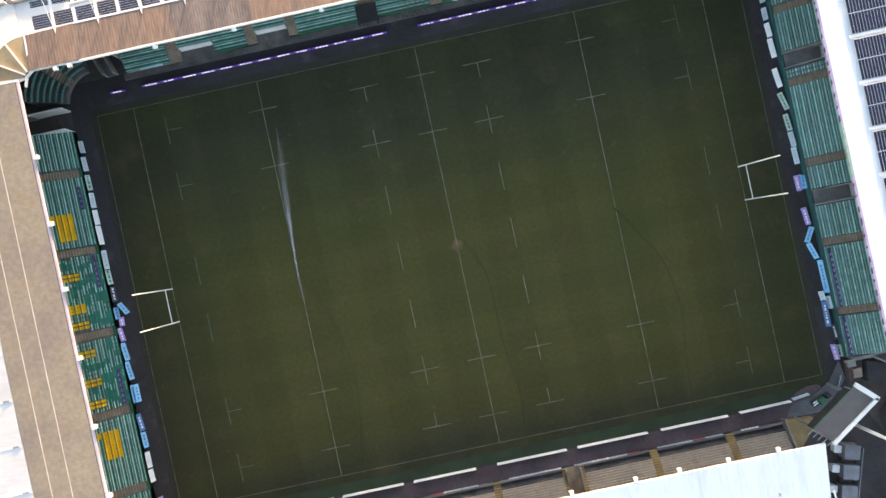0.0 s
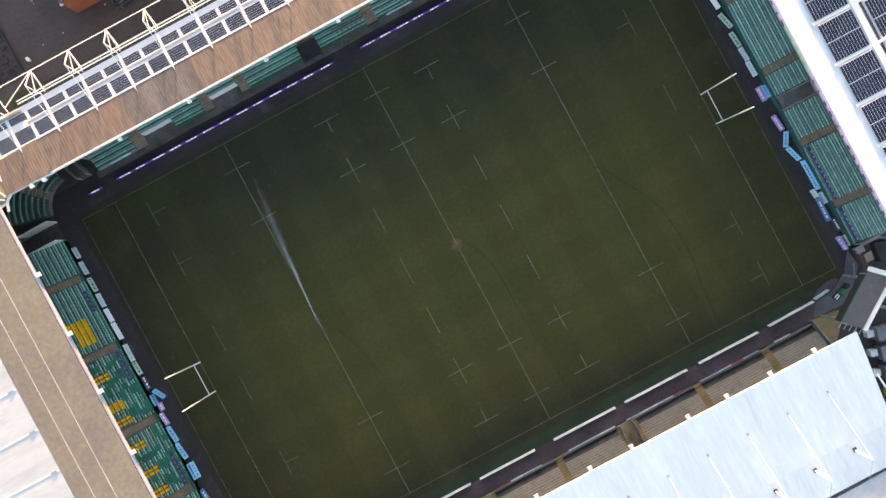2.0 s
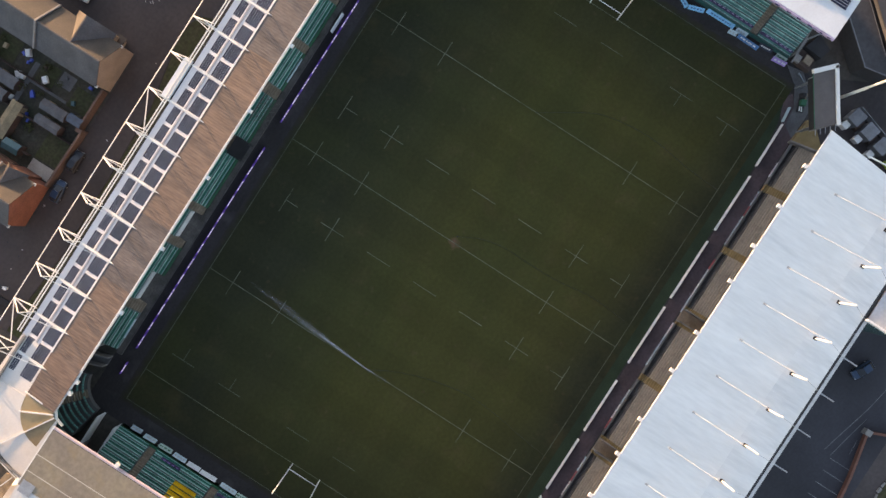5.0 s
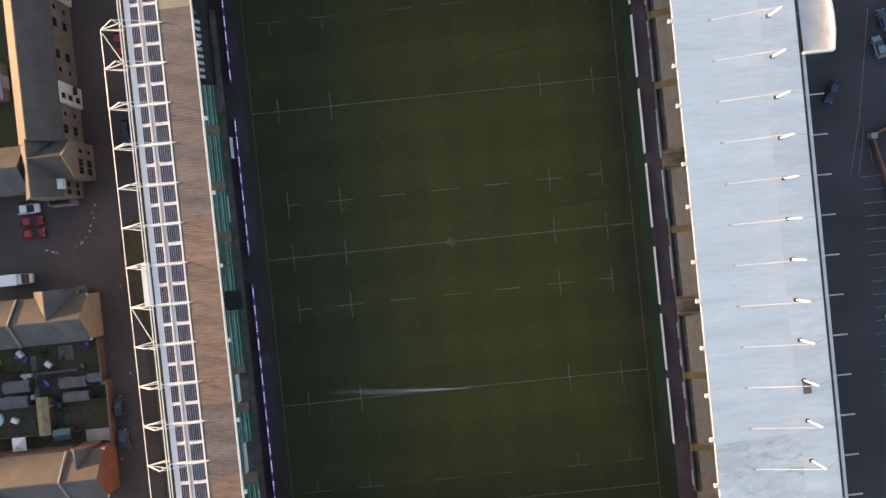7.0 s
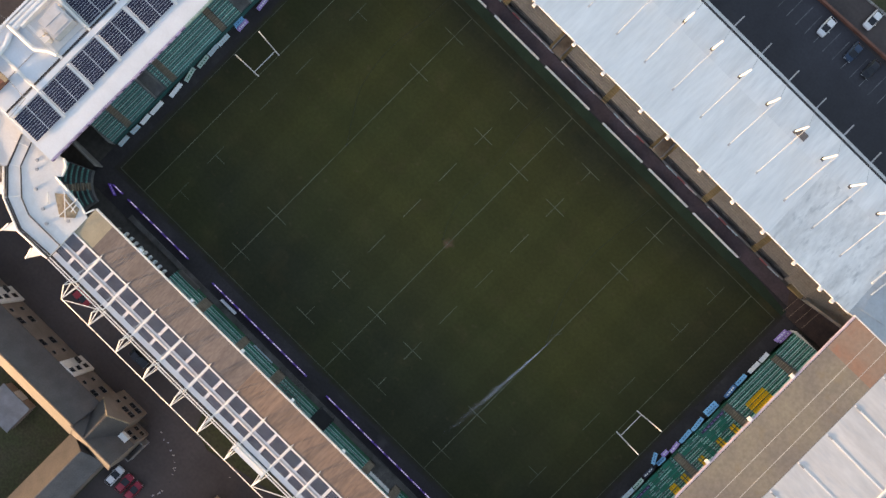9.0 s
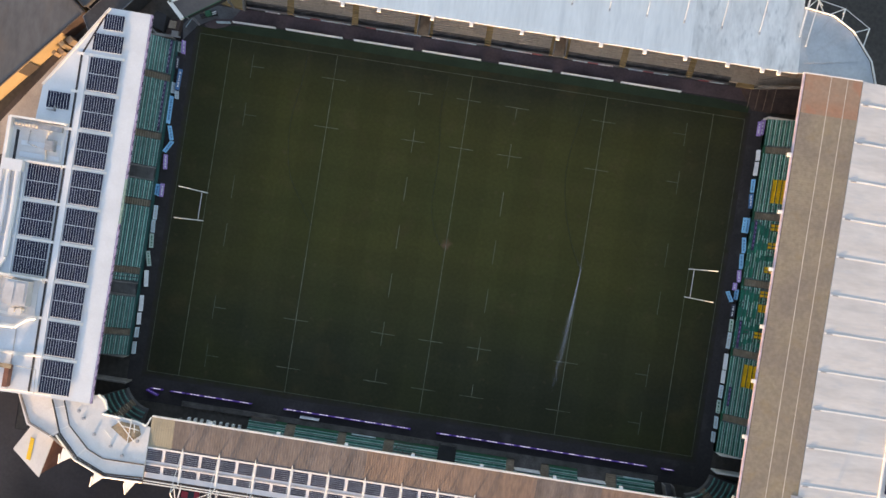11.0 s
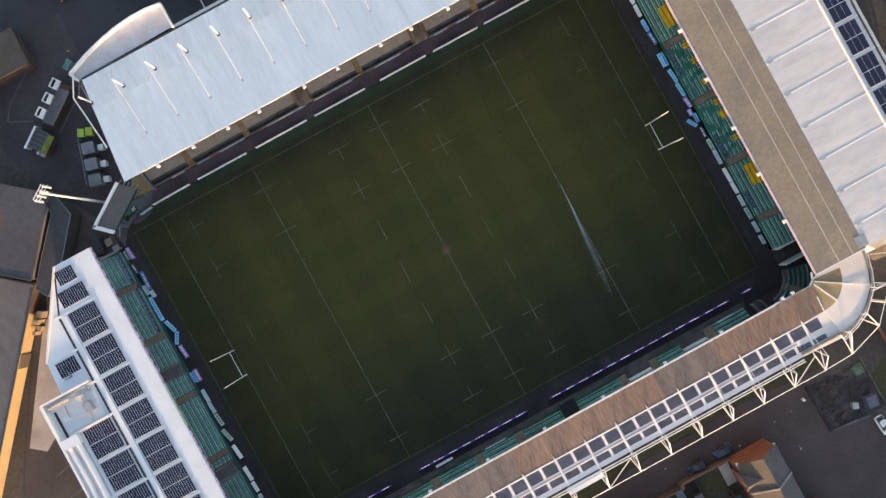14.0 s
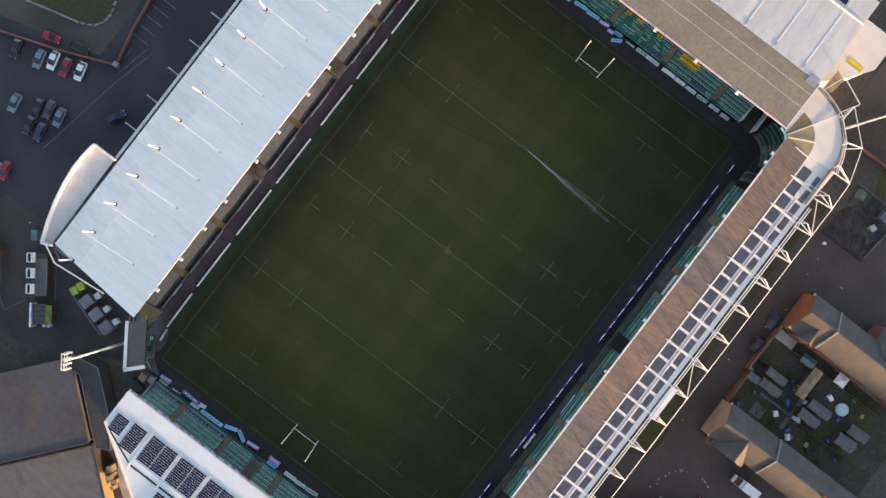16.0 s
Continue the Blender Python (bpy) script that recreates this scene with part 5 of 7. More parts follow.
part("end_parapet", Solid().box(-67.5, -60.8, 33.0, 33.25, 0, 3.4), "boardw", west, "white end parapet")
part("end_parapet", Solid().box(-67.5, -60.2, -35.7, -35.4, 0, 2.6), "cream", west)
for y0, y1 in ((19.4, 23.3), (5.8, 11.4), (-14.6, -8.6)):
    ban = part("draped_banner", Solid().box(-61.5, -61.1, y0, y1, 1.75, 2.12), "violet_cloth", west, "dark violet banner over seat backs")
    y = y0 + 0.3
    while y < y1 - 0.8:
        part("lettering_bar", Solid().box(-61.38, -61.2, y, y + 0.5, 2.12, 2.13), "purple", ban)
        y += 0.9
part("front_wall", Solid().box(-61.0, -60.6, -35.4, 33, 0, 1.35), "deepgreen", west, "deep green front wall")
part("passage_wall", Solid().box(-67, -60.8, 36.7, 36.95, 0, 3.0), "boardw", west)

# east: white front, panels between upstand ribs
ZE = 17.0
east = thing("grandstand", "grandstand with white roof, solar panels and green seats", "grandstand", (68, 2, 0), "stands round the pitch")
part("roof_deck", Solid().slab([(59.1, -32.6, ZE - 0.25), (66.4, -32.6, ZE), (72.6, -22.4, ZE), (76.2, -17.0, ZE), (76.6, -10.7, ZE), (80.8, -10.6, ZE), (81.1, 38.7, ZE), (59.1, 38.4, ZE - 0.25)], 0.4), "white", east)
part("roof_edge", Solid().box(58.8, 59.08, -32.6, -2.6, ZE - 0.8, ZE - 0.3), "lilac", east, "lilac printed fascia banner")
part("roof_edge", Solid().box(58.8, 59.08, -2.6, 5.6, ZE - 0.8, ZE - 0.3), "greenw", east, "pale green fascia banner")
part("roof_edge", Solid().box(58.8, 59.08, 5.6, 38.4, ZE - 0.8, ZE - 0.3), "lilac", east, "lilac printed fascia banner")
rr = random.Random(41)
y = -32.2
while y < 38:
    n = rr.uniform(0.5, 1.3)
    if not -3.6 < y < 5.6:
        part("lettering_bar", Solid().poly((58.79, y, ZE - 0.72), (58.79, y + n * 0.8, ZE - 0.72), (59.06, y + n, ZE - 0.29), (58.8, y + n, ZE - 0.29), (58.8, y + 0.25, ZE - 0.29)), "violet_cloth", east)
    y += n + rr.uniform(0.5, 1.4)
part("side_trim", Solid().beam((66.3, -32.5, ZE + 0.15), (76.2, -17.1, ZE + 0.15), 0.35, 0.3), "cream", east)
eb = [-23.7 + 6.88 * k for k in range(9)]
for y in eb:
    part("roof_rib", Solid().beam((62.4, y, ZE + 0.02), (80.5 if y > -11 else 71, y, ZE + 0.02), 0.5, 0.1), "steel", east)
part("gutter", Solid().box(69.95, 70.3, -23.5, 38, ZE, ZE + 0.06), "gutter", east)
part("gutter_side", Solid().beam((66.8, -31.6, ZE + 0.03), (70.1, -23.6, ZE + 0.03), 0.3, 0.06), "gutter", east)
part("walkway", Solid().box(68.7, 69.7, -23.5, 38, ZE, ZE + 0.12), "white", east)
solar(63.4, -31.4, ZE + 0.1, 8, 1, 3.6, 2.9, "y", "panels on the white east roof", 0.038)
solar(63.0, -27.7, ZE + 0.1, 12, 1, 5.4, 3.2, "y", "panels on the white east roof", 0.038)
for y in eb:
    solar(62.8, y + 0.35, ZE + 0.1, 12, 2, 5.6, 6.1, "y", "panels on the white east roof", 0.038)
for y in (eb[3], eb[4], eb[5]):
    solar(70.6, y + 0.35, ZE + 0.1, 12, 2, 5.8, 6.1, "y", "panels on the white east roof", 0.038)
solar(70.9, -16.2, ZE + 0.1, 8, 1, 4.1, 3.1, "y", "panels on the white east roof", 0.038)
# plant wells and pipes
part("plant_well", Solid().box(70.7, 80.2, -10.4, -3.2, ZE + 0.02, ZE + 0.06), "offwhite", east, "stained white plant well in the roof")
part("well_parapet", Solid().box(70.4, 80.6, -10.75, -10.4, ZE, ZE + 1.0).box(70.4, 77.0, -3.2, -2.9, ZE, ZE + 0.7).box(80.2, 80.6, -10.4, -2.9, ZE, ZE + 1.0), "steel", east, "white well parapet")
part("well_slot", Solid().box(79.0, 79.5, -8.4, -2.8, ZE + 0.06, ZE + 0.12), "gutter", east, "dark drain slot in the well")
part("louvre_bank", Solid().box(71.2, 79.8, -9.9, -9.0, ZE + 0.06, ZE + 0.7), "galv", east, "bank of louvred fans")
for k in range(7):
    part("vent_cowl", Solid().beam((75.7 + 0.62 * k, -9.45, ZE + 0.7), (75.7 + 0.62 * k, -9.45, ZE + 1.05), 0.5, n=10).beam((75.7 + 0.62 * k, -9.45, ZE + 1.05), (75.7 + 0.62 * k, -9.45, ZE + 1.08), 0.3, n=10), "seam", east, "cream round fan cowl")
for k in range(4):
    part("well_sheet", Solid().box(71.2 + 0.02 * k, 78.4, -4.6 - 1.05 * k, -3.7 - 1.05 * k, ZE + 0.06, ZE + 0.12), "offwhite" if k % 2 else "white", east)
part("air_handler", Solid().box(72.0, 73.6, -7.4, -5.4, ZE + 0.06, ZE + 1.0).box(72.2, 73.4, -7.2, -5.6, ZE + 1.0, ZE + 1.06), "galv", east, "grey air handling unit")
part("well_pipe", Solid().tube([(73.2, -8.8, ZE + 0.9), (73.6, -7.6, ZE + 0.6), (73.4, -3.6, ZE + 0.4)], 0.14, 6), "seam", east)
part("well_pipe", Solid().tube([(76.8, -8.6, ZE + 0.4), (77.0, -6.2, ZE + 0.4), (75.2, -5.8, ZE + 0.4)], 0.1, 6), "galv", east)
part("plant_well", Solid().box(71.2, 78.2, 17.9, 25.2, ZE + 0.02, ZE + 0.06), "offwhite", east, "stained white plant well in the roof")
part("well_parapet", Solid().box(70.4, 78.6, 17.4, 17.8, ZE, ZE + 0.9).box(78.2, 78.6, 17.8, 25.4, ZE, ZE + 0.9), "steel", east, "white well parapet")
part("air_handler", Solid().box(72.2, 76.4, 18.2, 22.6, ZE + 0.06, ZE + 1.7).box(72.6, 74.2, 18.6, 22.2, ZE + 1.7, ZE + 1.8).box(74.6, 76.0, 18.6, 22.2, ZE + 1.7, ZE + 1.8), "trayfloor", east, "pale grey air handling unit")
for x in (73.4, 74.7):
    part("vent_cowl", Solid().beam((x, 23.6, ZE + 0.06), (x, 23.6, ZE + 1.3), 0.9, n=10).box(x - 0.5, x + 0.5, 23.2, 24.3, ZE + 1.3, ZE + 1.42), "cream", east, "cream hooded vent")
part("well_front", Solid().tube([(80.2, 26.8, ZE + 0.5), (74.2, 26.6, ZE + 0.5), (72.2, 25.0, ZE + 0.5), (70.6, 24.5, ZE + 0.5)], 0.36, 8), "steel", east, "thick white pipe round the plant well")
part("duct", Solid().box(77.0, 80.6, -3.0, -1.0, ZE, ZE + 1.1), "white", east, "white duct head box")
part("duct", Solid().tube([(77.8, -1.0, ZE + 0.5), (77.7, 6.4, ZE + 0.5), (78.0, 14.4, ZE + 0.5), (79.1, 17.0, ZE + 0.5), (79.1, 26.4, ZE + 0.5)], 0.5, 8), "white", east, "fat white roof duct")
part("duct", Solid().tube([(79.6, -1.0, ZE + 0.4), (79.5, 6.4, ZE + 0.4), (80.0, 17.4, ZE + 0.4), (80.1, 26.4, ZE + 0.4)], 0.4, 8), "white", east, "fat white roof duct")
part("duct", Solid().tube([(79.0, 27.6, ZE + 0.4), (78.1, 29.6, ZE + 0.4), (78.0, 34.3, ZE + 0.4), (77.4, 38.4, ZE + 0.4)], 0.42, 8), "white", east, "fat white roof duct")
part("roof_seam", Solid().box(74.0, 74.14, 27.2, 38.2, ZE, ZE + 0.05), "galv", east)
part("roof_step", Solid().box(76.7, 77.0, -1.0, 17.4, ZE, ZE + 0.22), "white", east)
part("tie_pipe", Solid().tube([(77.6, 31.4, ZE + 0.35), (72.0, 31.6, ZE + 0.3), (68.8, 31.2, ZE + 0.3)], 0.09, 6).tube([(77.6, 38.2, ZE + 0.35), (71.0, 37.9, ZE + 0.3), (66.0, 37.9, ZE + 0.3)], 0.09, 6), "steel", east)
part("plant_cabin", Solid().box(73.6, 74.4, 33.6, 37.4, ZE, ZE + 1.2).box(77.4, 78.2, 33.6, 37.4, ZE, ZE + 1.2), "brick_red", east, "dark red plant cabin")
part("cabin_roof", Solid().box(73.2, 78.4, 33.2, 34.0, ZE + 1.2, ZE + 1.35), "timber", east)
part("roof_rail", Solid().tube([(68.9, 38, ZE + 0.5), (69, 33.6, ZE + 0.9), (72.8, 33.4, ZE + 0.9)], 0.06, 5), "galv", east)
part("parapet", Solid().box(80.7, 81.1, -10.6, 38.7, ZE, ZE + 0.6), "white", east)
part("roof_anchor", Solid().box(73.2, 74.6, -12.9, -12.7, ZE, ZE + 0.5).box(73.2, 73.4, -13.6, -12.7, ZE, ZE + 0.5), "galv", east)
part("rear_wall", Solid().prism([(66.5, -32.2), (72.8, -22), (76, -16.8), (76.3, -10.4), (80.5, -10.3), (80.7, 38.3), (80.2, 38.3), (80.0, -9.8), (75.8, -9.8), (75.5, -16.6), (66, -31.8)], 0, 16.4), "beige", east)
part("end_wall", Solid().box(66.4, 80.3, 38.0, 38.4, 0, 16.4), "concrete", east)
eg = [-24.7, -12.7, 1.1, 15.0, 27.6]
ebl = [(-32.4, -25.4), (-24, -13.4), (-12, -6.4), (-3.5, 0.4), (1.8, 14.3), (15.7, 17.3), (20.3, 26.9), (28.3, 32.3)]
tier(east, "E", 60.6, ebl, [(g, 1.25) for g in eg], 9, 0.78, 0.42, 1.1, voids=[(-4.95, 2.7), (18.8, 2.8)])
part("end_parapet", Solid().box(60.6, 67, 32.4, 32.6, 0, 2.6), "concrete", east)
part("end_parapet", Solid().box(60.9, 67, -32.8, -32.55, 0, 2.8), "concrete", east)
for y0, y1 in ((-23.9, -13.7), (-32.2, -25.5)):
    ban = part("draped_banner", Solid().box(61.0, 61.4, y0, y1, 1.7, 2.05), "violet_cloth", east, "dark violet banner over seat backs")
    y = y0 + 0.3
    while y < y1 - 0.8:
        part("lettering_bar", Solid().box(61.1, 61.28, y, y + 0.5, 2.05, 2.06), "lilac", ban)
        y += 0.95
part("front_wall", Solid().box(60.45, 60.6, -32.4, 32.3, 0, 1.2), "teal", east)


# ---- big screen and floodlights ----
scr = thing("big_screen", "big screen seen from above with white back frame", "screen", (53, -37.8, 0))
c0, ux, uy = Vector((48.1, -39.8, 0)), Vector((0.824, 0.567, 0)), Vector((0.72, -0.694, 0))


def sp(a, b, z):
    p = c0 + ux * a + uy * b
    return (p.x, p.y, z)


part("top", Solid().slab([sp(0, 0, 10.9), sp(0, 3.6, 10.9), sp(9.1, 3.6, 10.9), sp(9.1, 0, 10.9)], 0.25), "screen_top", scr, "ribbed grey-brown top sheet")
for k in range(12):
    part("top_batten", Solid().beam(sp(0.3 + 0.76 * k, 0.1, 10.91), sp(0.3 + 0.76 * k, 3.5, 10.91), 0.05, 0.03), "screen_top", scr)
part("back_frame", Solid().beam(sp(-0.3, 3.9, 10.9), sp(9.6, 3.9, 10.9), 0.55, 0.6), "steel", scr, "white steel back frame")
part("end_frame", Solid().beam(sp(9.5, -0.1, 10.9), sp(9.5, 4.1, 10.9), 0.75, 0.6), "steel", scr, "white steel end frame")
part("front_trim", Solid().beam(sp(0, -0.05, 10.9), sp(9.2, -0.05, 10.9), 0.08, 0.12), "deepgreen", scr, "thin green front trim")
part("face", Solid().slab([sp(0.2, 2.2, 10.6), sp(0.2, 2.4, 10.6), sp(9.0, 2.4, 10.6), sp(9.0, 2.2, 10.6)], 5.6), "dark", scr, "dark switched-off screen face")
part("side_cladding", Solid().slab([sp(0, 2.2, 10.6), sp(0, 3.8, 10.6), sp(0.2, 3.8, 10.6), sp(0.2, 2.2, 10.6)], 5.6), "concrete", scr)
part("side_cladding", Solid().slab([sp(9.0, 2.2, 10.6), sp(9.0, 3.8, 10.6), sp(9.2, 3.8, 10.6), sp(9.2, 2.2, 10.6)], 5.6), "concrete", scr)
for k in range(5):
    part("bracket", Solid().beam(sp(-0.1, 0.2 + 0.85 * k, 10.7), sp(-1.1, 0.2 + 0.85 * k, 10.6), 0.1), "galv", scr)
for a, b in ((0.6, 2.6), (8.6, 2.6), (0.6, 3.6), (8.6, 3.6)):
    part("leg", Solid().beam(sp(a, b, 0), sp(a, b, 10.6), 0.3), "galv", scr)
hut = thing("pitchside_trolley", "low dark trolley loaded with green crates and white sheets", "trolley", (55.2, -39.0, 0))
hm = rot(55.2, -39.0, 0, 22)
part("trolley_bed", Solid().box(-1.7, 1.7, -0.55, 0.55, 0.35, 0.5, hm).box(-1.6, -1.4, -0.5, -0.3, 0, 0.35, hm).box(1.4, 1.6, -0.5, -0.3, 0, 0.35, hm).box(-1.6, -1.4, 0.3, 0.5, 0, 0.35, hm).box(1.4, 1.6, 0.3, 0.5, 0, 0.35, hm), "dark", hut)
part("green_crate", Solid().box(-0.6, 0.5, -0.5, 0.45, 0.5, 1.3, hm).box(-0.5, 0.4, -0.4, 0.35, 1.3, 1.36, hm), "deepgreen", hut)
part("green_crate", Solid().box(0.8, 1.6, -0.1, 0.5, 0.5, 1.5, hm), "dark", hut)
part("rolled_sheet", Solid().beam(hm @ Vector((-1.6, -0.2, 0.62)), hm @ Vector((-0.7, -0.1, 0.62)), 0.22, n=8).beam(hm @ Vector((-1.5, 0.25, 0.62)), hm @ Vector((-0.7, 0.25, 0.62)), 0.18, n=8), "boardw", hut, "white rolled sheet")
part("frame_bar", Solid().beam(hm @ Vector((0.5, -0.5, 0.9)), hm @ Vector((1.7, -0.5, 1.1)), 0.07).beam(hm @ Vector((0.6, -0.3, 0.9)), hm @ Vector((1.7, -0.25, 1.1)), 0.07), "timber", hut)
yard = thing("service_stair", "dark red stair block in the corner behind the seats", "stair", (58.5, -34.5, 0))
part("block", Solid().prism([(60.6, -33.2), (60.2, -36.8), (62.6, -36.5), (63.0, -33.4)], 0, 1.4), "maroon", yard)
part("landing", Solid().box(60.2, 61.5, -34.2, -33.2, 1.4, 2.0), "concrete", yard, "pale concrete landing")
for k in range(5):
    part("tread", Solid().box(61.0, 62.4, -35.0 - 0.32 * k, -34.7 - 0.32 * k, 1.4, 1.8 - 0.07 * k), "step", yard)
part("side_shelter", Solid().prism([(63.2, -33.6), (62.9, -37.0), (65.0, -37.6), (66.4, -34.6)], 0, 2.2), "dark", yard, "dark flat-roofed shelter")
part("wall_cap", Solid().tube([(59.4, -32.95, 2.4), (64.2, -32.95, 2.6), (66.2, -34.4, 2.6)], 0.14, 4), "concrete", yard, "pale wall cap")


def floodlight(x, y, h, turn, n):
    f = thing("floodlight_mast", "tall pale floodlight mast with a cluster of lamps", "floodlight", (x, y, 0), "floodlights of the stadium")
    part("pole", Solid().beam((x, y, 0), (x, y, h * 0.5), 0.55, n=10).beam((x, y, h * 0.5), (x, y, h), 0.4, n=10), "steel", f)
    m = rot(x, y, h, turn)
    for k in range(3):
        a, b = m @ Vector((-1.5, 0, -0.9 + 0.9 * k)), m @ Vector((1.5, 0, -0.9 + 0.9 * k))
        arm = part("crossarm", Solid().beam(a, b, 0.14), "steel", f)
        for j in range(n):
            q = m @ Vector((-1.4 + 2.8 * j / (n - 1), 0.3, -0.8 + 0.9 * k))
            part("lamp", Solid().beam(q, q + (m.to_3x3() @ Vector((0, 0.5, -0.2))), 0.36, n=8), "rod", arm)


floodlight(57.0, -42.2, 27.6, 35, 4)
floodlight(-69.2, 49.2, 27.6, 215, 4)


# ---- service yard ----
def container(x, y, a, w, d, h, material, label, lid=True):
    c = thing("container", label, "container", (x, y, 0), "containers in the yard")
    m = rot(x, y, 0, a)
    part("body", Solid().box(-w / 2, w / 2, -d / 2, d / 2, 0, h, m), material, c)
    if lid:
        part("lid", Solid().box(-w / 2 - 0.06, w / 2 + 0.06, -d / 2 - 0.06, d / 2 + 0.06, h, h + 0.1, m), material, c)
        part("handle", Solid().beam(m @ Vector((-w * 0.3, -d / 2 - 0.1, h * 0.8)), m @ Vector((w * 0.3, -d / 2 - 0.1, h * 0.8)), 0.05), "galv", c)


for x, y in ((57.8, -48.3), (56.9, -51.6), (55.9, -54.9)):
    container(x, y, -15, 2.5, 2.3, 2.0, "binlid", "large grey metal yard container")
for x, y in ((57.3, -49.9), (56.4, -53.2)):
    container(x, y, -15, 2.0, 0.7, 0.9, "maroon", "low brown timber yard crate", lid=False)
for x, y in ((55.9, -47.6), (54.9, -50.8), (53.8, -54.1)):
    container(x, y, -15, 1.1, 1.1, 1.2, "boardw", "small white lidded yard bin")
for x, y in ((56.0, -58.7), (54.4, -58.2)):
    container(x, y, -25, 1.3, 1.6, 1.2, "lime", "lime green plastic wheeled bin")
setting("fence_yard", Solid().beam((60.0, -48.2, 0.8), (57.0, -57.8, 0.8), 0.08, 1.6), "galv", "grey mesh fence beside yard containers", "fence")


# ---- vehicles ----
def paint(name, col):
    M[name] = mat(name, col, 0.3, 0.2, var=0.04, scale=1.0, fvar=0.03)
    return name


for nm, col in (("paint_white", (0.72, 0.73, 0.74)), ("paint_red", (0.28, 0.02, 0.04)), ("paint_blue", (0.028, 0.055, 0.10)), ("paint_pale_blue", (0.15, 0.22, 0.28)), ("paint_black", (0.02, 0.022, 0.028)), ("paint_grey", (0.07, 0.08, 0.09)), ("paint_bright_red", (0.33, 0.025, 0.035))):
    paint(nm, col)


def loft(sections):
    """Joins rings of equal length, in order, and closes both ends."""
    s = Solid()
    n = len(sections[0])
    for r in sections:
        s.v += [tuple(p) for p in r]
    for k in range(len(sections) - 1):
        for j in range(n):
            i = (j + 1) % n
            s.f.append((k * n + j, k * n + i, (k + 1) * n + i, (k + 1) * n + j))
    s.f += [tuple(reversed(range(n))), tuple((len(sections) - 1) * n + j for j in range(n))]
    return s


def ring(x, w, z0, z1, r=0.12):
    """A rounded upright section at x."""
    h = w / 2
    return [(x, -h + r, z0), (x, h - r, z0), (x, h, z0 + r), (x, h, z1 - r), (x, h - r, z1), (x, -h + r, z1), (x, -h, z1 - r), (x, -h, z0 + r)]


CARS = {}


def car(colour, words, x, y, a, z=-0.03):
    if colour in CARS:
        return copy_thing(CARS[colour], pose(x, y, z, 0, 0, a))
    c = thing("car", words + " parked on the asphalt", "car", (0, 0, 0), "parked cars")
    body = part("body", loft([ring(-2.12, 1.5, 0.4, 0.72), ring(-2.0, 1.7, 0.28, 0.86), ring(-1.2, 1.78, 0.24, 0.92), ring(0.9, 1.78, 0.24, 0.92), ring(1.9, 1.68, 0.26, 0.78), ring(2.12, 1.42, 0.36, 0.62)]), colour, c)
    part("glasshouse", loft([ring(-1.95, 1.35, 0.86, 0.92, 0.02), ring(-1.35, 1.42, 0.86, 1.38, 0.1), ring(0.1, 1.42, 0.86, 1.42, 0.1), ring(1.15, 1.4, 0.8, 0.92, 0.02)]), "glass", c, "dark window glass")
    part("roof", loft([ring(-1.3, 1.28, 1.36, 1.44, 0.03), ring(-0.6, 1.34, 1.38, 1.48, 0.03), ring(0.05, 1.28, 1.38, 1.46, 0.03)]), colour, c)
    for wx in (-1.3, 1.32):
        for wy in (-0.82, 0.82):
            w = part("wheel", Solid().beam((wx, wy - 0.1, 0.31), (wx, wy + 0.1, 0.31), 0.62, n=12), "rubber", c)
            part("rim", Solid().beam((wx, wy - 0.11, 0.31), (wx, wy + 0.11, 0.31), 0.38, n=10), "galv", w)
    for wy in (-0.58, 0.58):
        part("headlight", Solid().box(1.98, 2.1, wy - 0.18, wy + 0.18, 0.52, 0.66), "boardw", c)
        part("tail_light", Solid().box(-2.12, -2.04, wy - 0.16, wy + 0.16, 0.6, 0.74), "red", c)
        part("door_mirror", Solid().box(0.62, 0.78, wy * 1.72 - 0.08, wy * 1.72 + 0.08, 0.9, 1.02), colour, c)
    CARS[colour] = c
    c.matrix_basis = pose(x, y, z, 0, 0, a)
    return c


W_, R_, B_, P_, K_, G_, BR = ("paint_white", "white hatchback car"), ("paint_red", "dark red hatchback car"), ("paint_blue", "dark blue car"), ("paint_pale_blue", "pale blue-grey car"), ("paint_black", "black car"), ("paint_grey", "grey car"), ("paint_bright_red", "bright red car")
for (c, w), x, y, a in ((P_, 20.9, -95.6, 14), (W_, 19.3, -93.0, 14), (R_, 18.8, -90.0, 14), (W_, 17.6, -86.9, 14), (P_, 31.7, -94.0, 12), (K_, 29.5, -89.4, 12), (G_, 28.2, -87.2, 12), (P_, 28.3, -84.4, 12),
                        (K_, 33.6, -88.6, 12), (B_, 33.3, -85.8, 12), (B_, 20.8, -74.7, 156), (R_, 44.6, -86.7, 14), (P_, 47.4, -90.5, 14), (W_, 37.4, -96.2, 12), (W_, 46.0, -88.6, 14), (R_, 15.6, -96.6, 106), (K_, 13.7, -90.2, 104),
                        (K_, 22.1, -101.0, 16), (W_, -22.9, -83.0, 92), (W_, -28.4, -90.4, 92), (B_, -30.2, -83.2, 92), (W_, -8.2, -88.8, 94), (K_, -35, -83.2, 92),
                        (W_, 14.4, 78.9, -88), (R_, 12.0, 78.6, -88), (R_, 9.7, 78.5, -88), (K_, 27.4, 59.0, 178), (BR, 43.9, 58.4, 178), (K_, -24.9, 65.9, 3), (B_, -31.2, 65.6, 5)):
    car(c, w, x, y, a)
for (c, w), x, y, a in ((BR, 6.0, 88.9, -86), (R_, 14.0, 89.4, -88), (R_, 10.9, 90.4, -87)):
    car(c, w, x, y, a)


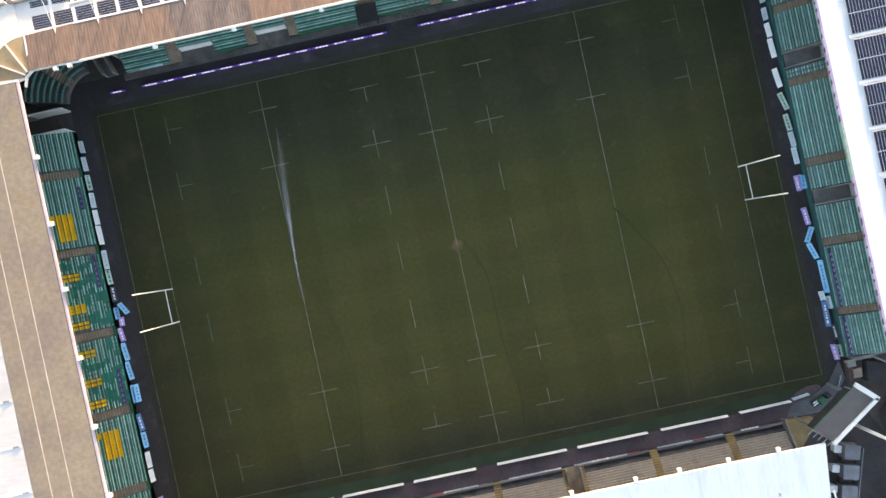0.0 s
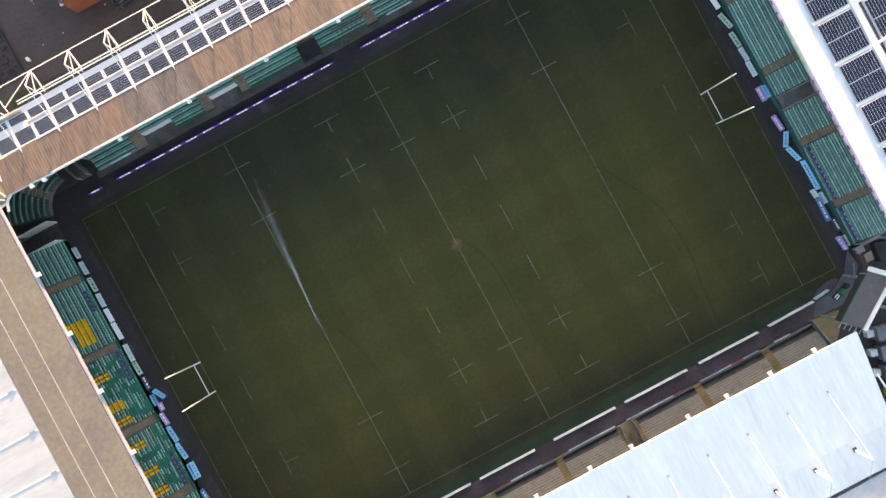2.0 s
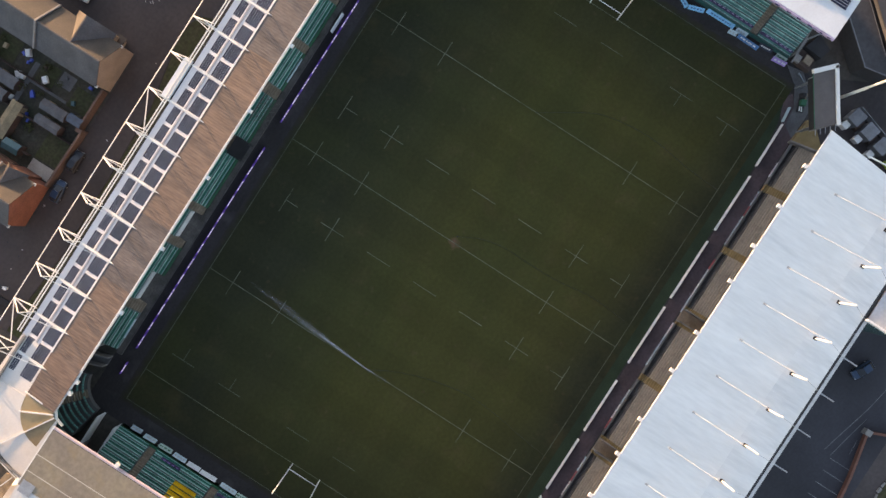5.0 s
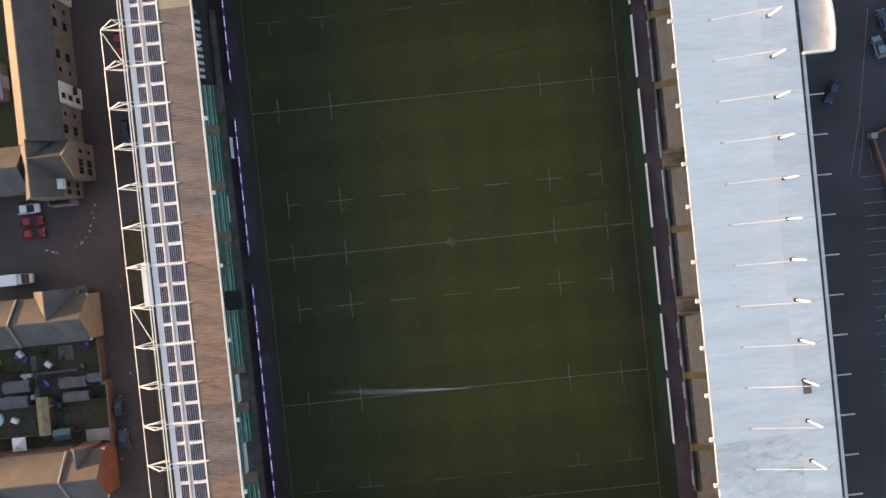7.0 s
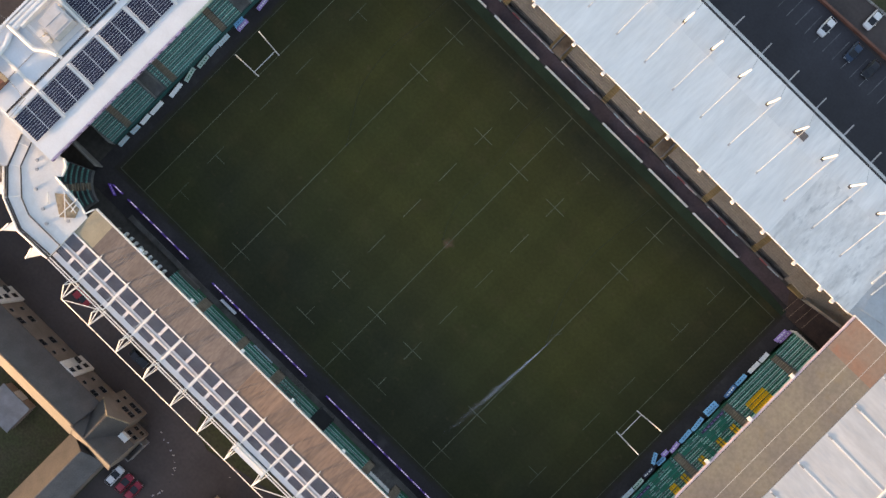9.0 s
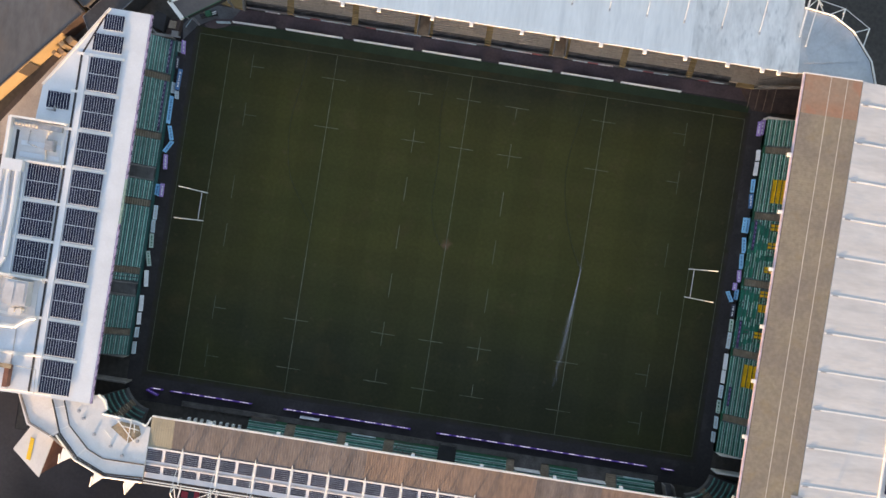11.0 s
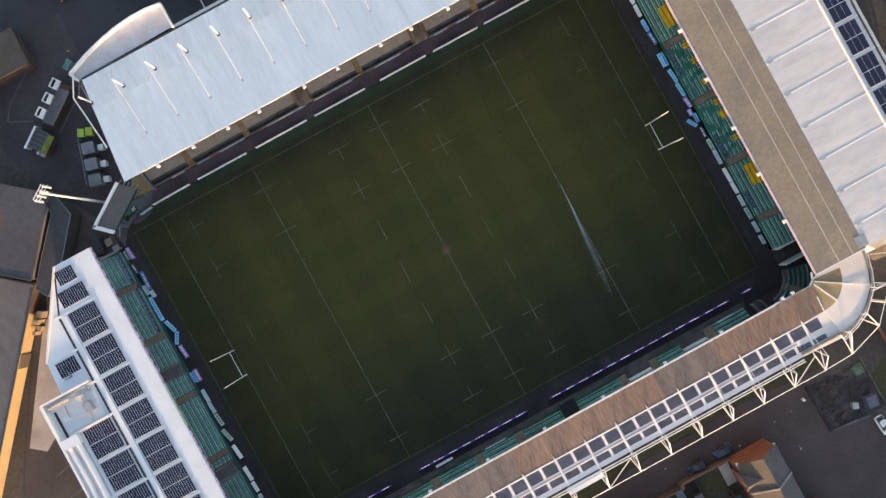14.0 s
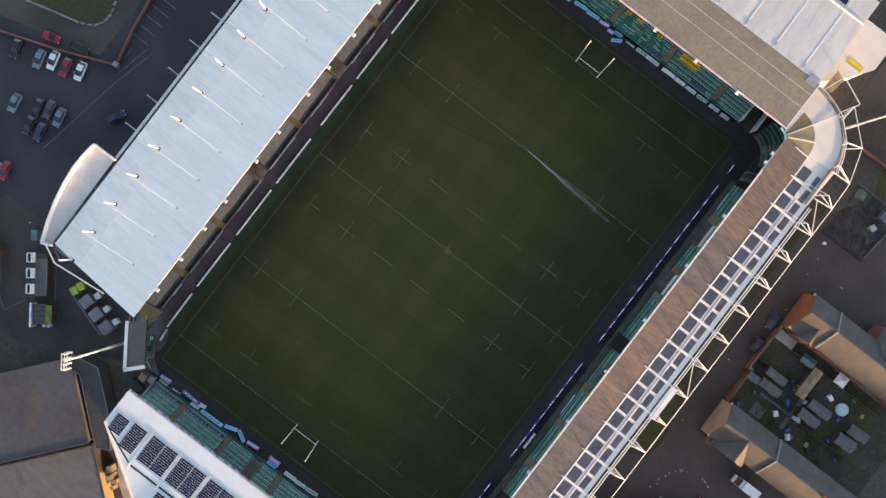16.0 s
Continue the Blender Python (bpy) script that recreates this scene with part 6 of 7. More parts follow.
def van(x, y, a, z=-0.03):
    v = thing("van", "white panel van with pale load box standing on the asphalt", "van", (0, 0, 0))
    part("load_box", Solid().box(-2.9, 1.0, -1.05, 1.05, 0.6, 2.7), "paint_white", v)
    part("cab", loft([ring(1.0, 1.95, 0.4, 2.2), ring(1.9, 1.9, 0.4, 2.1), ring(2.5, 1.85, 0.4, 1.2), ring(3.0, 1.7, 0.4, 1.0)]), "paint_white", v)
    part("windscreen", loft([ring(1.6, 1.8, 1.3, 2.17, 0.05), ring(1.95, 1.78, 1.25, 2.12, 0.05), ring(2.52, 1.7, 1.1, 1.26, 0.05)]), "glass", v, "dark windscreen")
    for wx in (-1.9, 2.0):
        for wy in (-0.9, 0.9):
            part("wheel", Solid().beam((wx, wy - 0.12, 0.36), (wx, wy + 0.12, 0.36), 0.72, n=12), "rubber", v)
    v.matrix_basis = pose(x, y, z, 0, 0, a)


van(1.3, 82.4, -90)


KO, KA, KB = Vector((54.9, -71.1, 0)), Vector((0.81, 0.587, 0)), Vector((-0.587, 0.81, 0))


def kbox(s, a0, a1, b0, b1, z0, z1):
    """A box along the axes of the kiosk."""
    P = [KO + KA * a + KB * b for a, b in ((a0, b0), (a1, b0), (a1, b1), (a0, b1))]
    return s.prism([(p.x, p.y) for p in P], z0, z1)


kiosk = thing("kiosk", "low grey-roofed kiosk with three white framed skylights", "kiosk", tuple(KO + KA * 5 + KB * 2))
part("wall", kbox(Solid(), 0.3, 9.3, 0.1, 3.9, 0, 2.3), "maroon", kiosk, "dark brown timber walls")
part("roof", kbox(Solid(), 1.4, 9.3, 1.75, 4.05, 2.3, 2.45), "greyconc", kiosk, "grey felted roof")
part("roof", kbox(Solid(), 0.2, 9.4, 0.0, 1.75, 2.3, 2.42), "tarroof", kiosk, "dark felted roof strip")
for b in (2.3, 2.9, 3.5):
    part("roof_batten", kbox(Solid(), 1.4, 9.3, b, b + 0.06, 2.45, 2.48), "greyconc", kiosk)
part("eaves_trim", kbox(Solid(), 1.4, 9.3, 4.05, 4.15, 2.2, 2.46), "binlid", kiosk)
for a in (0.1, 3.45, 6.8):
    f = part("skylight", kbox(kbox(kbox(kbox(Solid(), a, a + 2.1, 0.0, 0.16, 2.3, 2.95), a, a + 2.1, 0.95, 1.75, 2.3, 2.95), a, a + 0.18, 0.16, 0.95, 2.3, 2.95), a + 1.92, a + 2.1, 0.16, 0.95, 2.3, 2.95), "steel", kiosk, "white skylight frame")
    part("pane", kbox(Solid(), a + 0.18, a + 1.92, 0.16, 0.95, 2.35, 2.55), "dark", f)
    part("glazing_bar", kbox(Solid(), a + 0.3, a + 1.8, 1.3, 1.38, 2.95, 2.98), "galv", f)
part("path_edge", kbox(Solid(), 2.6, 10.2, 4.7, 4.85, -0.1, 0.12), "greyconc", kiosk, "pale kerb along the kiosk")
bay = thing("storage_bay", "open storage bay with white side wall and lime roof", "storage bay", tuple(KO + KA * 13.5 + KB * 3))
part("side_wall", kbox(Solid(), 10.9, 16.1, 0.5, 0.85, 0, 2.2), "boardw", bay, "white side wall")
for k in range(6):
    part("wall_post", kbox(Solid(), 11.2 + 0.85 * k, 11.35 + 0.85 * k, 0.85, 1.0, 0, 2.0), "galv", bay)
part("glass_roof", kbox(Solid(), 11.1, 15.4, 1.3, 3.9, 2.0, 2.1), "tarroof", bay, "dark sheeted roof")
for k in range(5):
    part("glazing_bar", kbox(Solid(), 11.1 + 1.0 * k, 11.18 + 1.0 * k, 1.3, 3.9, 2.1, 2.15), "binlid", bay)
part("lime_roof", kbox(Solid(), 11.3, 15.4, 3.95, 5.3, 2.1, 2.25), "limeroof", bay, "mossy lime green roof strip")
part("wall", kbox(Solid(), 11.4, 15.3, 1.4, 5.2, 0, 1.95), "maroon", bay)
part("white_box", kbox(kbox(Solid(), 15.5, 16.1, 3.0, 3.5, 0, 1.6), 15.6, 16.2, 3.8, 4.3, 0, 1.2), "boardw", bay)
crate = thing("container", "turquoise storage crate beside the kiosk", "container", tuple(KO + KA * -3.6 + KB * 0.9), "containers in the yard")
part("body", kbox(Solid(), -4.7, -2.6, 0.3, 1.5, -0.03, 1.8), "turquoise", crate)
part("lid", kbox(kbox(Solid(), -4.75, -3.7, 0.25, 1.55, 1.8, 1.9), -3.6, -2.55, 0.25, 1.55, 1.8, 1.9), "turquoise", crate)
for p, q in (((57.5, -78.3), (66.7, -71.6)), ((66.7, -71.6), (68.9, -68.6)), ((68.9, -68.6), (64.2, -66.2))):
    setting("yard_kerb", Solid().beam((*p, 0.06), (*q, 0.06), 0.3, 0.3), "pit", "low dirty kerb round the yard", "kerb")
pt = thing("beacon_post", "short post with orange lamp in the yard", "lamp", (49.9, -75.0, 0))
part("post", Solid().beam((49.9, -75.0, -0.03), (49.9, -75.0, 1.6), 0.1, n=8), "galv", pt)
part("lamp", Solid().beam((49.9, -75.0, 1.6), (49.9, -75.0, 1.9), 0.26, n=8), "lampglow", pt)

# ---- car park edge ----
wall = thing("boundary_wall", "low red-brown brick wall round the car park", "wall", (0, -84, 0), kind="structure")
for p, q in (((11.8, -81.6), (3.2, -83.5)), ((3.2, -83.5), (-13.2, -85.8)), ((-13.2, -85.8), (-62, -88.3)), ((11.8, -81.6), (16.9, -93.8)), ((16.9, -93.8), (27.5, -124))):
    part("wall_run", Solid().beam((*p, 0.35), (*q, 0.35), 0.36, 0.8), "brick_red", wall)
    part("coping", Solid().beam((*p, 0.79), (*q, 0.79), 0.44, 0.1), "brick_red", wall)
part("gate_pier", Solid().box(11.2, 12.3, -82.2, -81.0, 0, 1.2), "concrete", wall)
marks = setting("bay_marking", Solid().beam((36, -83.4, -0.022), (15.6, -79.9, -0.022), 0.14, 0.012).beam((15.6, -79.9, -0.022), (5.0, -77.2, -0.022), 0.14, 0.012).beam((13.8, -80.6, -0.022), (4.7, -78.7, -0.022), 0.1, 0.012).beam((9.6, -81.3, -0.022), (6.7, -81.5, -0.022), 0.1, 0.012), "bay", "faded white marking on the car park", "marking")
for k in range(26):
    x = 4.2 - 2.5 * k
    part("bay_line", Solid().box(x - 0.07, x + 0.07, -83.6 - 0.07 * k, -79.0 - 0.03 * k, -0.03, -0.02), "bay", marks)
for k in range(7):
    a = rot(93, 2 + 5.6 * k, 0, 12)
    part("bay_line", Solid().box(-3.0, 3.0, -0.05, 0.05, -0.034, -0.02, a), "bay", marks)
setting("verge_south", Solid().prism([(-62, -95.6), (-12, -92.2), (0.8, -90.8), (3.5, -89.9), (5.8, -90.1), (7.6, -91.3), (9.0, -94.1), (10.1, -98.6), (12.1, -106), (18, -125), (-62, -125)][::-1], -0.12, 0.05), "lawn", "dark grass verge behind a stone kerb", "grass")
kerb = thing("stone_kerb", "pale rough stone edging beside the street", "kerb", (3, -92, 0), kind="structure")
pk = [(-30, -93.2), (-12, -92.0), (0.6, -90.5), (3.5, -89.5), (6.0, -89.7), (8.0, -91.0), (9.4, -93.9), (10.5, -98.4), (12.5, -106)]
rr = random.Random(5)
for a, c in zip(pk, pk[1:]):
    n = int(math.dist(a, c) / 1.1)
    for k in range(n):
        t = (k + 0.5) / n
        w = rr.uniform(0.3, 0.5)
        m = rot(a[0] + (c[0] - a[0]) * t, a[1] + (c[1] - a[1]) * t, 0, math.degrees(math.atan2(c[1] - a[1], c[0] - a[0])) + rr.uniform(-8, 8))
        part("stone", Solid().box(-0.5, 0.5, -w / 2, w / 2, -0.1, rr.uniform(0.15, 0.3), m), "concrete", kerb)


def bush(x, y, r, h, material="plant", n=60, seed=1, name="shrub", label="low dark green shrub on the verge", group="shrubs"):
    rr = random.Random(seed)
    g = thing(name, label, "shrub", (x, y, 0), group)
    s = Solid()
    for k in range(n):
        a, q, z = rr.uniform(0, 6.28), r * math.sqrt(rr.random()), h * rr.uniform(0.15, 1)
        c = Vector((x + q * math.cos(a), y + q * math.sin(a), z * (1 - 0.4 * (q / r) ** 2)))
        m = Matrix.Translation(c) @ Euler((rr.uniform(-1, 1), rr.uniform(-1, 1), rr.uniform(0, 6))).to_matrix().to_4x4()
        e = rr.uniform(0.16, 0.34) * min(1, r)
        s.poly(m @ Vector((-e, 0, 0)), m @ Vector((0, -e * 0.5, 0.04)), m @ Vector((e, 0, 0)), m @ Vector((0, e * 0.5, 0.04)))
    part("leaves", s, material, g)
    part("stem", Solid().beam((x, y, 0), (x, y, h * 0.5), 0.08, n=5), "bark", g)


def tree(x, y, h, r, seed, material="autumn", label="autumn tree with orange leaves"):
    rr = random.Random(seed)
    t = thing("tree", label, "tree", (x, y, 0), "trees behind the west stand")
    s = Solid().beam((x, y, 0), (x, y, h * 0.35), 0.5, n=8).beam((x, y, h * 0.35), (x + 0.2, y, h * 0.7), 0.3, n=7)
    tips = []
    for k in range(11):
        a, z = 2.4 * k, h * (0.3 + 0.045 * k)
        q = Vector((x + math.cos(a) * r * rr.uniform(0.5, 0.85), y + math.sin(a) * r * rr.uniform(0.5, 0.85), z + h * rr.uniform(0.15, 0.3)))
        s.beam((x, y, z), q, 0.13, n=5)
        tips.append(q)
    part("trunk", s, "bark", t)
    c = Solid()
    for q in tips:
        for k in range(110):
            p = q + Vector((rr.gauss(0, r * 0.22), rr.gauss(0, r * 0.22), rr.gauss(0, r * 0.18)))
            m = Matrix.Translation(p) @ Euler((rr.uniform(-1.2, 1.2), rr.uniform(-1.2, 1.2), rr.uniform(0, 6))).to_matrix().to_4x4()
            e = rr.uniform(0.1, 0.24)
            c.poly(m @ Vector((-e, 0, 0)), m @ Vector((0, -e * 0.6, 0.03)), m @ Vector((e, 0, 0)), m @ Vector((0, e * 0.6, 0.03)))
    part("crown", c, material, t)


for k, (x, y, h, r) in enumerate(((-101, 11, 8, 3.6), (-106, 4, 9, 4), (-103, 20, 7, 3.2), (-108, 14, 9, 4), (-104, -6, 8, 3.4), (-100, 30, 7, 3))):
    tree(x, y, h, r, 20 + k, "autumn" if k % 3 != 2 else "plant", "autumn tree with orange leaves" if k % 3 != 2 else "dark green leafy tree")

# ---- north verge ----
setting("verge_north", Solid().prism([(-58, 52.3), (9.5, 51.3), (12.5, 54), (9.6, 61.2), (5.2, 62.6), (-1.4, 61.2), (-10, 59.6), (-40, 58.8), (-58, 60.2)], -0.12, 0.06), "lawn", "rough grass verge behind the masts", "grass")
setting("kerb_north", Solid().tube([(12.5, 54, 0.02), (9.6, 61.3, 0.02), (5.2, 62.8, 0.02), (-1.4, 61.4, 0.02), (-10, 59.8, 0.02), (-40, 59.0, 0.02), (-58, 60.4, 0.02)], 0.06, 4), "road", "worn low kerb round the grass verge", "kerb")
rr = random.Random(9)
for k in range(26):
    bush(rr.uniform(-52, 6), rr.uniform(52.5, 58.5), rr.uniform(0.5, 1.3), rr.uniform(0.4, 1.1), n=70, seed=100 + k)
setting("verge_west_corner", Solid().prism([(-82, 50), (-60, 53), (-58, 62), (-66, 67), (-84, 60)], -0.12, 0.02), "ground", "dark bare ground beyond the curved corner", "ground")


# ---- houses ----
def windows(house, pts, w, h, facing):
    """Framed windows; facing: unit normal of the wall."""
    n = Vector(facing)
    t = Vector((-n.y, n.x, 0))
    for p in pts:
        p = Vector(p)
        a = math.degrees(math.atan2(t.y, t.x))
        m = rot(p.x, p.y, p.z, a)
        o = part("window", Solid().box(-w / 2, w / 2, -0.05, 0.05, 0, h, m), "frame", house)
        e = -0.07 if (m.to_3x3() @ Vector((0, -1, 0))).dot(n) > 0 else 0.07
        for q in (-1, 1):
            part("pane", Solid().box(q * w / 4 - w * 0.23, q * w / 4 + w * 0.23, min(0, e), max(0, e), 0.04, h - 0.04, m), "glass", o)
        part("sill", Solid().box(-w / 2 - 0.08, w / 2 + 0.08, -0.14, 0.14, -0.08, 0.0, m), "concrete", o)


def gable(house, x0, x1, y0, y1, eave, ridge, along, wall_m, roof_a, roof_b, th=0.16, over=0.25):
    """Walls and a pitched roof; along: the axis of the ridge. roof_a faces the lower coordinate."""
    w = Solid().box(x0, x1, y0, y1, 0, eave)
    if along == "y":
        xm = (x0 + x1) / 2
        for y in (y0, y1):
            w.poly((x0, y, eave), (x1, y, eave), (xm, y, ridge - 0.05))
        a = [(x0 - over, y0 - over, eave - 0.15), (xm, y0 - over, ridge), (xm, y1 + over, ridge), (x0 - over, y1 + over, eave - 0.15)]
        b = [(xm, y0 - over, ridge), (x1 + over, y0 - over, eave - 0.15), (x1 + over, y1 + over, eave - 0.15), (xm, y1 + over, ridge)]
    else:
        ym = (y0 + y1) / 2
        for x in (x0, x1):
            w.poly((x, y0, eave), (x, y1, eave), (x, ym, ridge - 0.05))
        a = [(x0 - over, y0 - over, eave - 0.15), (x1 + over, y0 - over, eave - 0.15), (x1 + over, ym, ridge), (x0 - over, ym, ridge)]
        b = [(x0 - over, ym, ridge), (x1 + over, ym, ridge), (x1 + over, y1 + over, eave - 0.15), (x0 - over, y1 + over, eave - 0.15)]
    part("wall", w, wall_m, house)
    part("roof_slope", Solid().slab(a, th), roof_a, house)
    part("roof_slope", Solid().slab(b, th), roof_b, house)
    if along == "y":
        part("ridge_tile", Solid().beam(((x0 + x1) / 2, y0 - over, ridge + 0.03), ((x0 + x1) / 2, y1 + over, ridge + 0.03), 0.25, 0.14), roof_a, house)
    else:
        part("ridge_tile", Solid().beam((x0 - over, (y0 + y1) / 2, ridge + 0.03), (x1 + over, (y0 + y1) / 2, ridge + 0.03), 0.25, 0.14), roof_a, house)


def chimney(house, x, y, z):
    c = part("chimney", Solid().box(x - 0.45, x + 0.45, y - 0.3, y + 0.3, z - 1.2, z + 0.9), "brick_red", house)
    part("chimney_pot", Solid().beam((x - 0.2, y, z + 0.9), (x - 0.2, y, z + 1.2), 0.22, n=8).beam((x + 0.2, y, z + 0.9), (x + 0.2, y, z + 1.2), 0.22, n=8), "redtile", c)


# tile colours carry the sun: grey on shaded slopes, brown on sunlit ones
ha = thing("house", "buff brick gabled house, tiles grey in shade and brown in sun", "house", (-7, 74, 0), "houses along the road")
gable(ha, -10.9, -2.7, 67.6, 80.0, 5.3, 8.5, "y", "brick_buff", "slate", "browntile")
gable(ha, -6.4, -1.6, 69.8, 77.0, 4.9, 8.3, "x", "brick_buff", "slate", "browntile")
part("parapet", Solid().beam((-11.2, 80.1, 5.4), (-6.8, 80.1, 8.8), 0.3, 0.3).beam((-6.8, 80.1, 8.8), (-2.4, 80.1, 5.4), 0.3, 0.3), "concrete", ha, "pale party wall parapet")
part("porch_roof", Solid().slab([(-2.6, 68.6, 3.1), (-1.0, 68.6, 2.8), (-1.0, 70.4, 2.8), (-2.6, 70.4, 3.1)], 0.12), "browntile", ha)
for x in (-10.9, -2.7):
    part("verge_cap", Solid().box(x - 0.25, x + 0.25, 67.2, 67.6, 4.95, 5.25), "render", ha, "white eaves cap")
hb = thing("house", "buff brick terraced house, roof grey in shade and brown in sun", "house", (-7, 90, 0), "houses along the road")
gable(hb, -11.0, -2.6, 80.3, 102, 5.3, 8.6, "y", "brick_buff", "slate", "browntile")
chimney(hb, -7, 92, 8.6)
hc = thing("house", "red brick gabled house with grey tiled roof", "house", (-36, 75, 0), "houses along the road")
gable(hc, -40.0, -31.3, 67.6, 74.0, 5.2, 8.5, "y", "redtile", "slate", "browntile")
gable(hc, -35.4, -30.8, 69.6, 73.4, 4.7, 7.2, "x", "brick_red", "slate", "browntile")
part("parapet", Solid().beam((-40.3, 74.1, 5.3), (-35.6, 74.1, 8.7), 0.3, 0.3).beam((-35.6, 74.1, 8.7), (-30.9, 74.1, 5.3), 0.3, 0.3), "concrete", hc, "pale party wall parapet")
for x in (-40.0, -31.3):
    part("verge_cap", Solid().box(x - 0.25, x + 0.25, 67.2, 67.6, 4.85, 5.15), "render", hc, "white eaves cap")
hd = thing("house", "terraced house, roof grey in shade and brown in sun", "house", (-36, 86, 0), "houses along the road")
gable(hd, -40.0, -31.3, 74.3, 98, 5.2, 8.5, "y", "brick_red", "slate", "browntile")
gable(hd, -44.0, -37.5, 84, 88.4, 4.8, 7.6, "x", "brick_red", "slate", "browntile")

fl = thing("apartment_block", "long buff brick flats with dark roof and white bays", "building", (44, 71, 0), "houses along the road")
gable(fl, 25.3, 80.0, 67.4, 75.0, 7.6, 11.8, "x", "brick_grey", "flatslate", "flatslate", over=0.3)
gable(fl, 15.4, 25.1, 68.5, 75.0, 7.4, 11.4, "x", "brick_grey", "flatslate", "flatslate", over=0.2)
gable(fl, 18.6, 25.2, 65.8, 71.6, 8.0, 11.6, "y", "brick_grey", "flatslate", "flatslate", over=0.12)
gable(fl, 17.2, 25.0, 75.2, 104.0, 6.6, 9.4, "y", "brick_grey", "slate", "browntile", over=0.25)
part("gable_coping", Solid().beam((18.4, 65.68, 7.9), (21.9, 65.68, 11.7), 0.2, 0.14).beam((21.9, 65.68, 11.7), (25.4, 65.68, 7.9), 0.2, 0.14), "timber", fl, "pale gable coping")
part("dormer", Solid().box(16.6, 18.4, 67.9, 69.4, 7.0, 8.0), "render", fl, "white dormer box")
part("entrance_frame", Solid().box(14.2, 15.3, 69.6, 74.4, 0, 0.14).box(14.3, 14.45, 69.8, 74.2, 0.14, 2.3).box(14.45, 15.3, 69.8, 70.0, 0.14, 2.3).box(14.45, 15.3, 74.0, 74.2, 0.14, 2.3), "concrete", fl, "pale entrance frame")
part("garden_boundary", Solid().beam((17.6, 78.9, 0.5), (17.4, 100, 0.5), 0.3, 1.1), "brick_red", fl, "red brick boundary wall")
for x in (34.1, 53.6, 73.1):
    part("white_bay", Solid().box(x - 1.9, x + 1.9, 66.9, 67.4, 0, 7.4), "render", fl, "white rendered bay")
    windows(fl, [(x - 0.6, 66.85, z) for z in (1.2, 3.8, 6.0)], 1.0, 1.1, (0, -1, 0))
    part("balcony", Solid().box(x + 0.2, x + 1.6, 66.2, 66.9, 2.8, 2.95).box(x + 0.2, x + 1.6, 66.2, 66.26, 2.95, 3.9), "dark", fl)
for q in (15.0, 34.5, 54.0, 73.5):
    for off, w, h in ((4.0, 0.8, 0.9), (6.8, 1.6, 1.4), (12.6, 1.6, 1.4), (15.4, 0.8, 0.9)):
        if 25.8 < q + off < 77:
            windows(fl, [(q + off, 67.38, z) for z in (2.0, 5.2)], w, h, (0, -1, 0))
windows(fl, [(19.9, 65.78, z) for z in (1.4, 4.4)] + [(21.4, 65.78, z) for z in (1.4, 4.4)], 1.3, 1.5, (0, -1, 0))
windows(fl, [(23.5, 65.78, z) for z in (1.6, 4.4)], 0.7, 1.0, (0, -1, 0))
windows(fl, [(16.3, 68.48, z) for z in (1.4, 4.4)] + [(17.7, 68.48, z) for z in (1.4, 4.4)], 0.9, 1.2, (0, -1, 0))
setting("lawn_flats", Solid().box(17, 80, 75, 100, -0.12, 0.03), "lawn", "dark lawn behind the flats", "grass")
for k, (x, y) in enumerate(((38.6, 83.4), (50, 88), (60, 86))):
    g = thing("garage", "grey flat-roofed garage behind the flats", "garage", (x, y, 0), "garages behind the flats")
    part("wall", Solid().box(x - 3.4, x + 3.4, y - 3, y + 3, 0, 2.3), "brick_buff", g)
    part("roof", Solid().box(x - 3.6, x + 3.6, y - 3.2, y + 3.2, 2.3, 2.5), "binlid", g)
    part("door", Solid().box(x - 1.2, x + 1.2, y - 3.06, y - 3, 0, 2.1), "render", g)

# ---- back gardens ----
setting("garden_earth", Solid().box(-31.2, -11.4, 68.2, 104, -0.12, 0.02), "garden", "bare earth and paths of back gardens", "ground")
for k, (x0, x1, y0, y1) in enumerate(((-17.3, -13.2, 68.7, 73.1), (-28.2, -22.8, 68.2, 73.0), (-16.2, -12.4, 77.0, 80.5), (-16.2, -12.0, 85.4, 90.0), (-21.5, -17.0, 88.5, 97), (-29.8, -24.6, 88, 97))):
    setting("garden_lawn", Solid().box(x0, x1, y0, y1, -0.1, 0.05), "lawn", "dark green back garden lawn", "grass")
gw = thing("garden_wall", "red-brown brick garden wall along the road", "wall", (-21, 68, 0), kind="structure")
for p, q in (((-11.2, 68.0), (-19.6, 68.0)), ((-19.6, 67.2), (-31.4, 67.4)), ((-31.2, 74.4), (-31.2, 98))):
    part("wall_run", Solid().beam((*p, 0.9), (*q, 0.9), 0.3, 1.8), "brick_brown", gw)
    part("coping", Solid().beam((*p, 1.84), (*q, 1.84), 0.42, 0.1), "brick_brown", gw)
part("pier", Solid().box(-20.0, -19.3, 67.0, 68.2, 0, 2.1), "brick_brown", gw)
for k, (x0, x1, y0, y1) in enumerate(((-22.75, -22.65, 68, 84), (-16.6, -16.5, 76.6, 96), (-28.5, -28.4, 73.5, 96))):
    f = thing("garden_fence", "weathered timber fence between gardens", "fence", ((x0 + x1) / 2, (y0 + y1) / 2, 0), "garden fences")
    n = 10
    for j in range(n):
        a, c = y0 + (y1 - y0) * j / n, y0 + (y1 - y0) * (j + 1) / n
        part("fence_panel", Solid().box(x0, x1, a + 0.06, c - 0.06, 0, 1.6), "maroon", f)
        part("fence_post", Solid().box(x0 - 0.04, x1 + 0.04, a - 0.06, a + 0.06, 0, 1.75), "maroon", f)


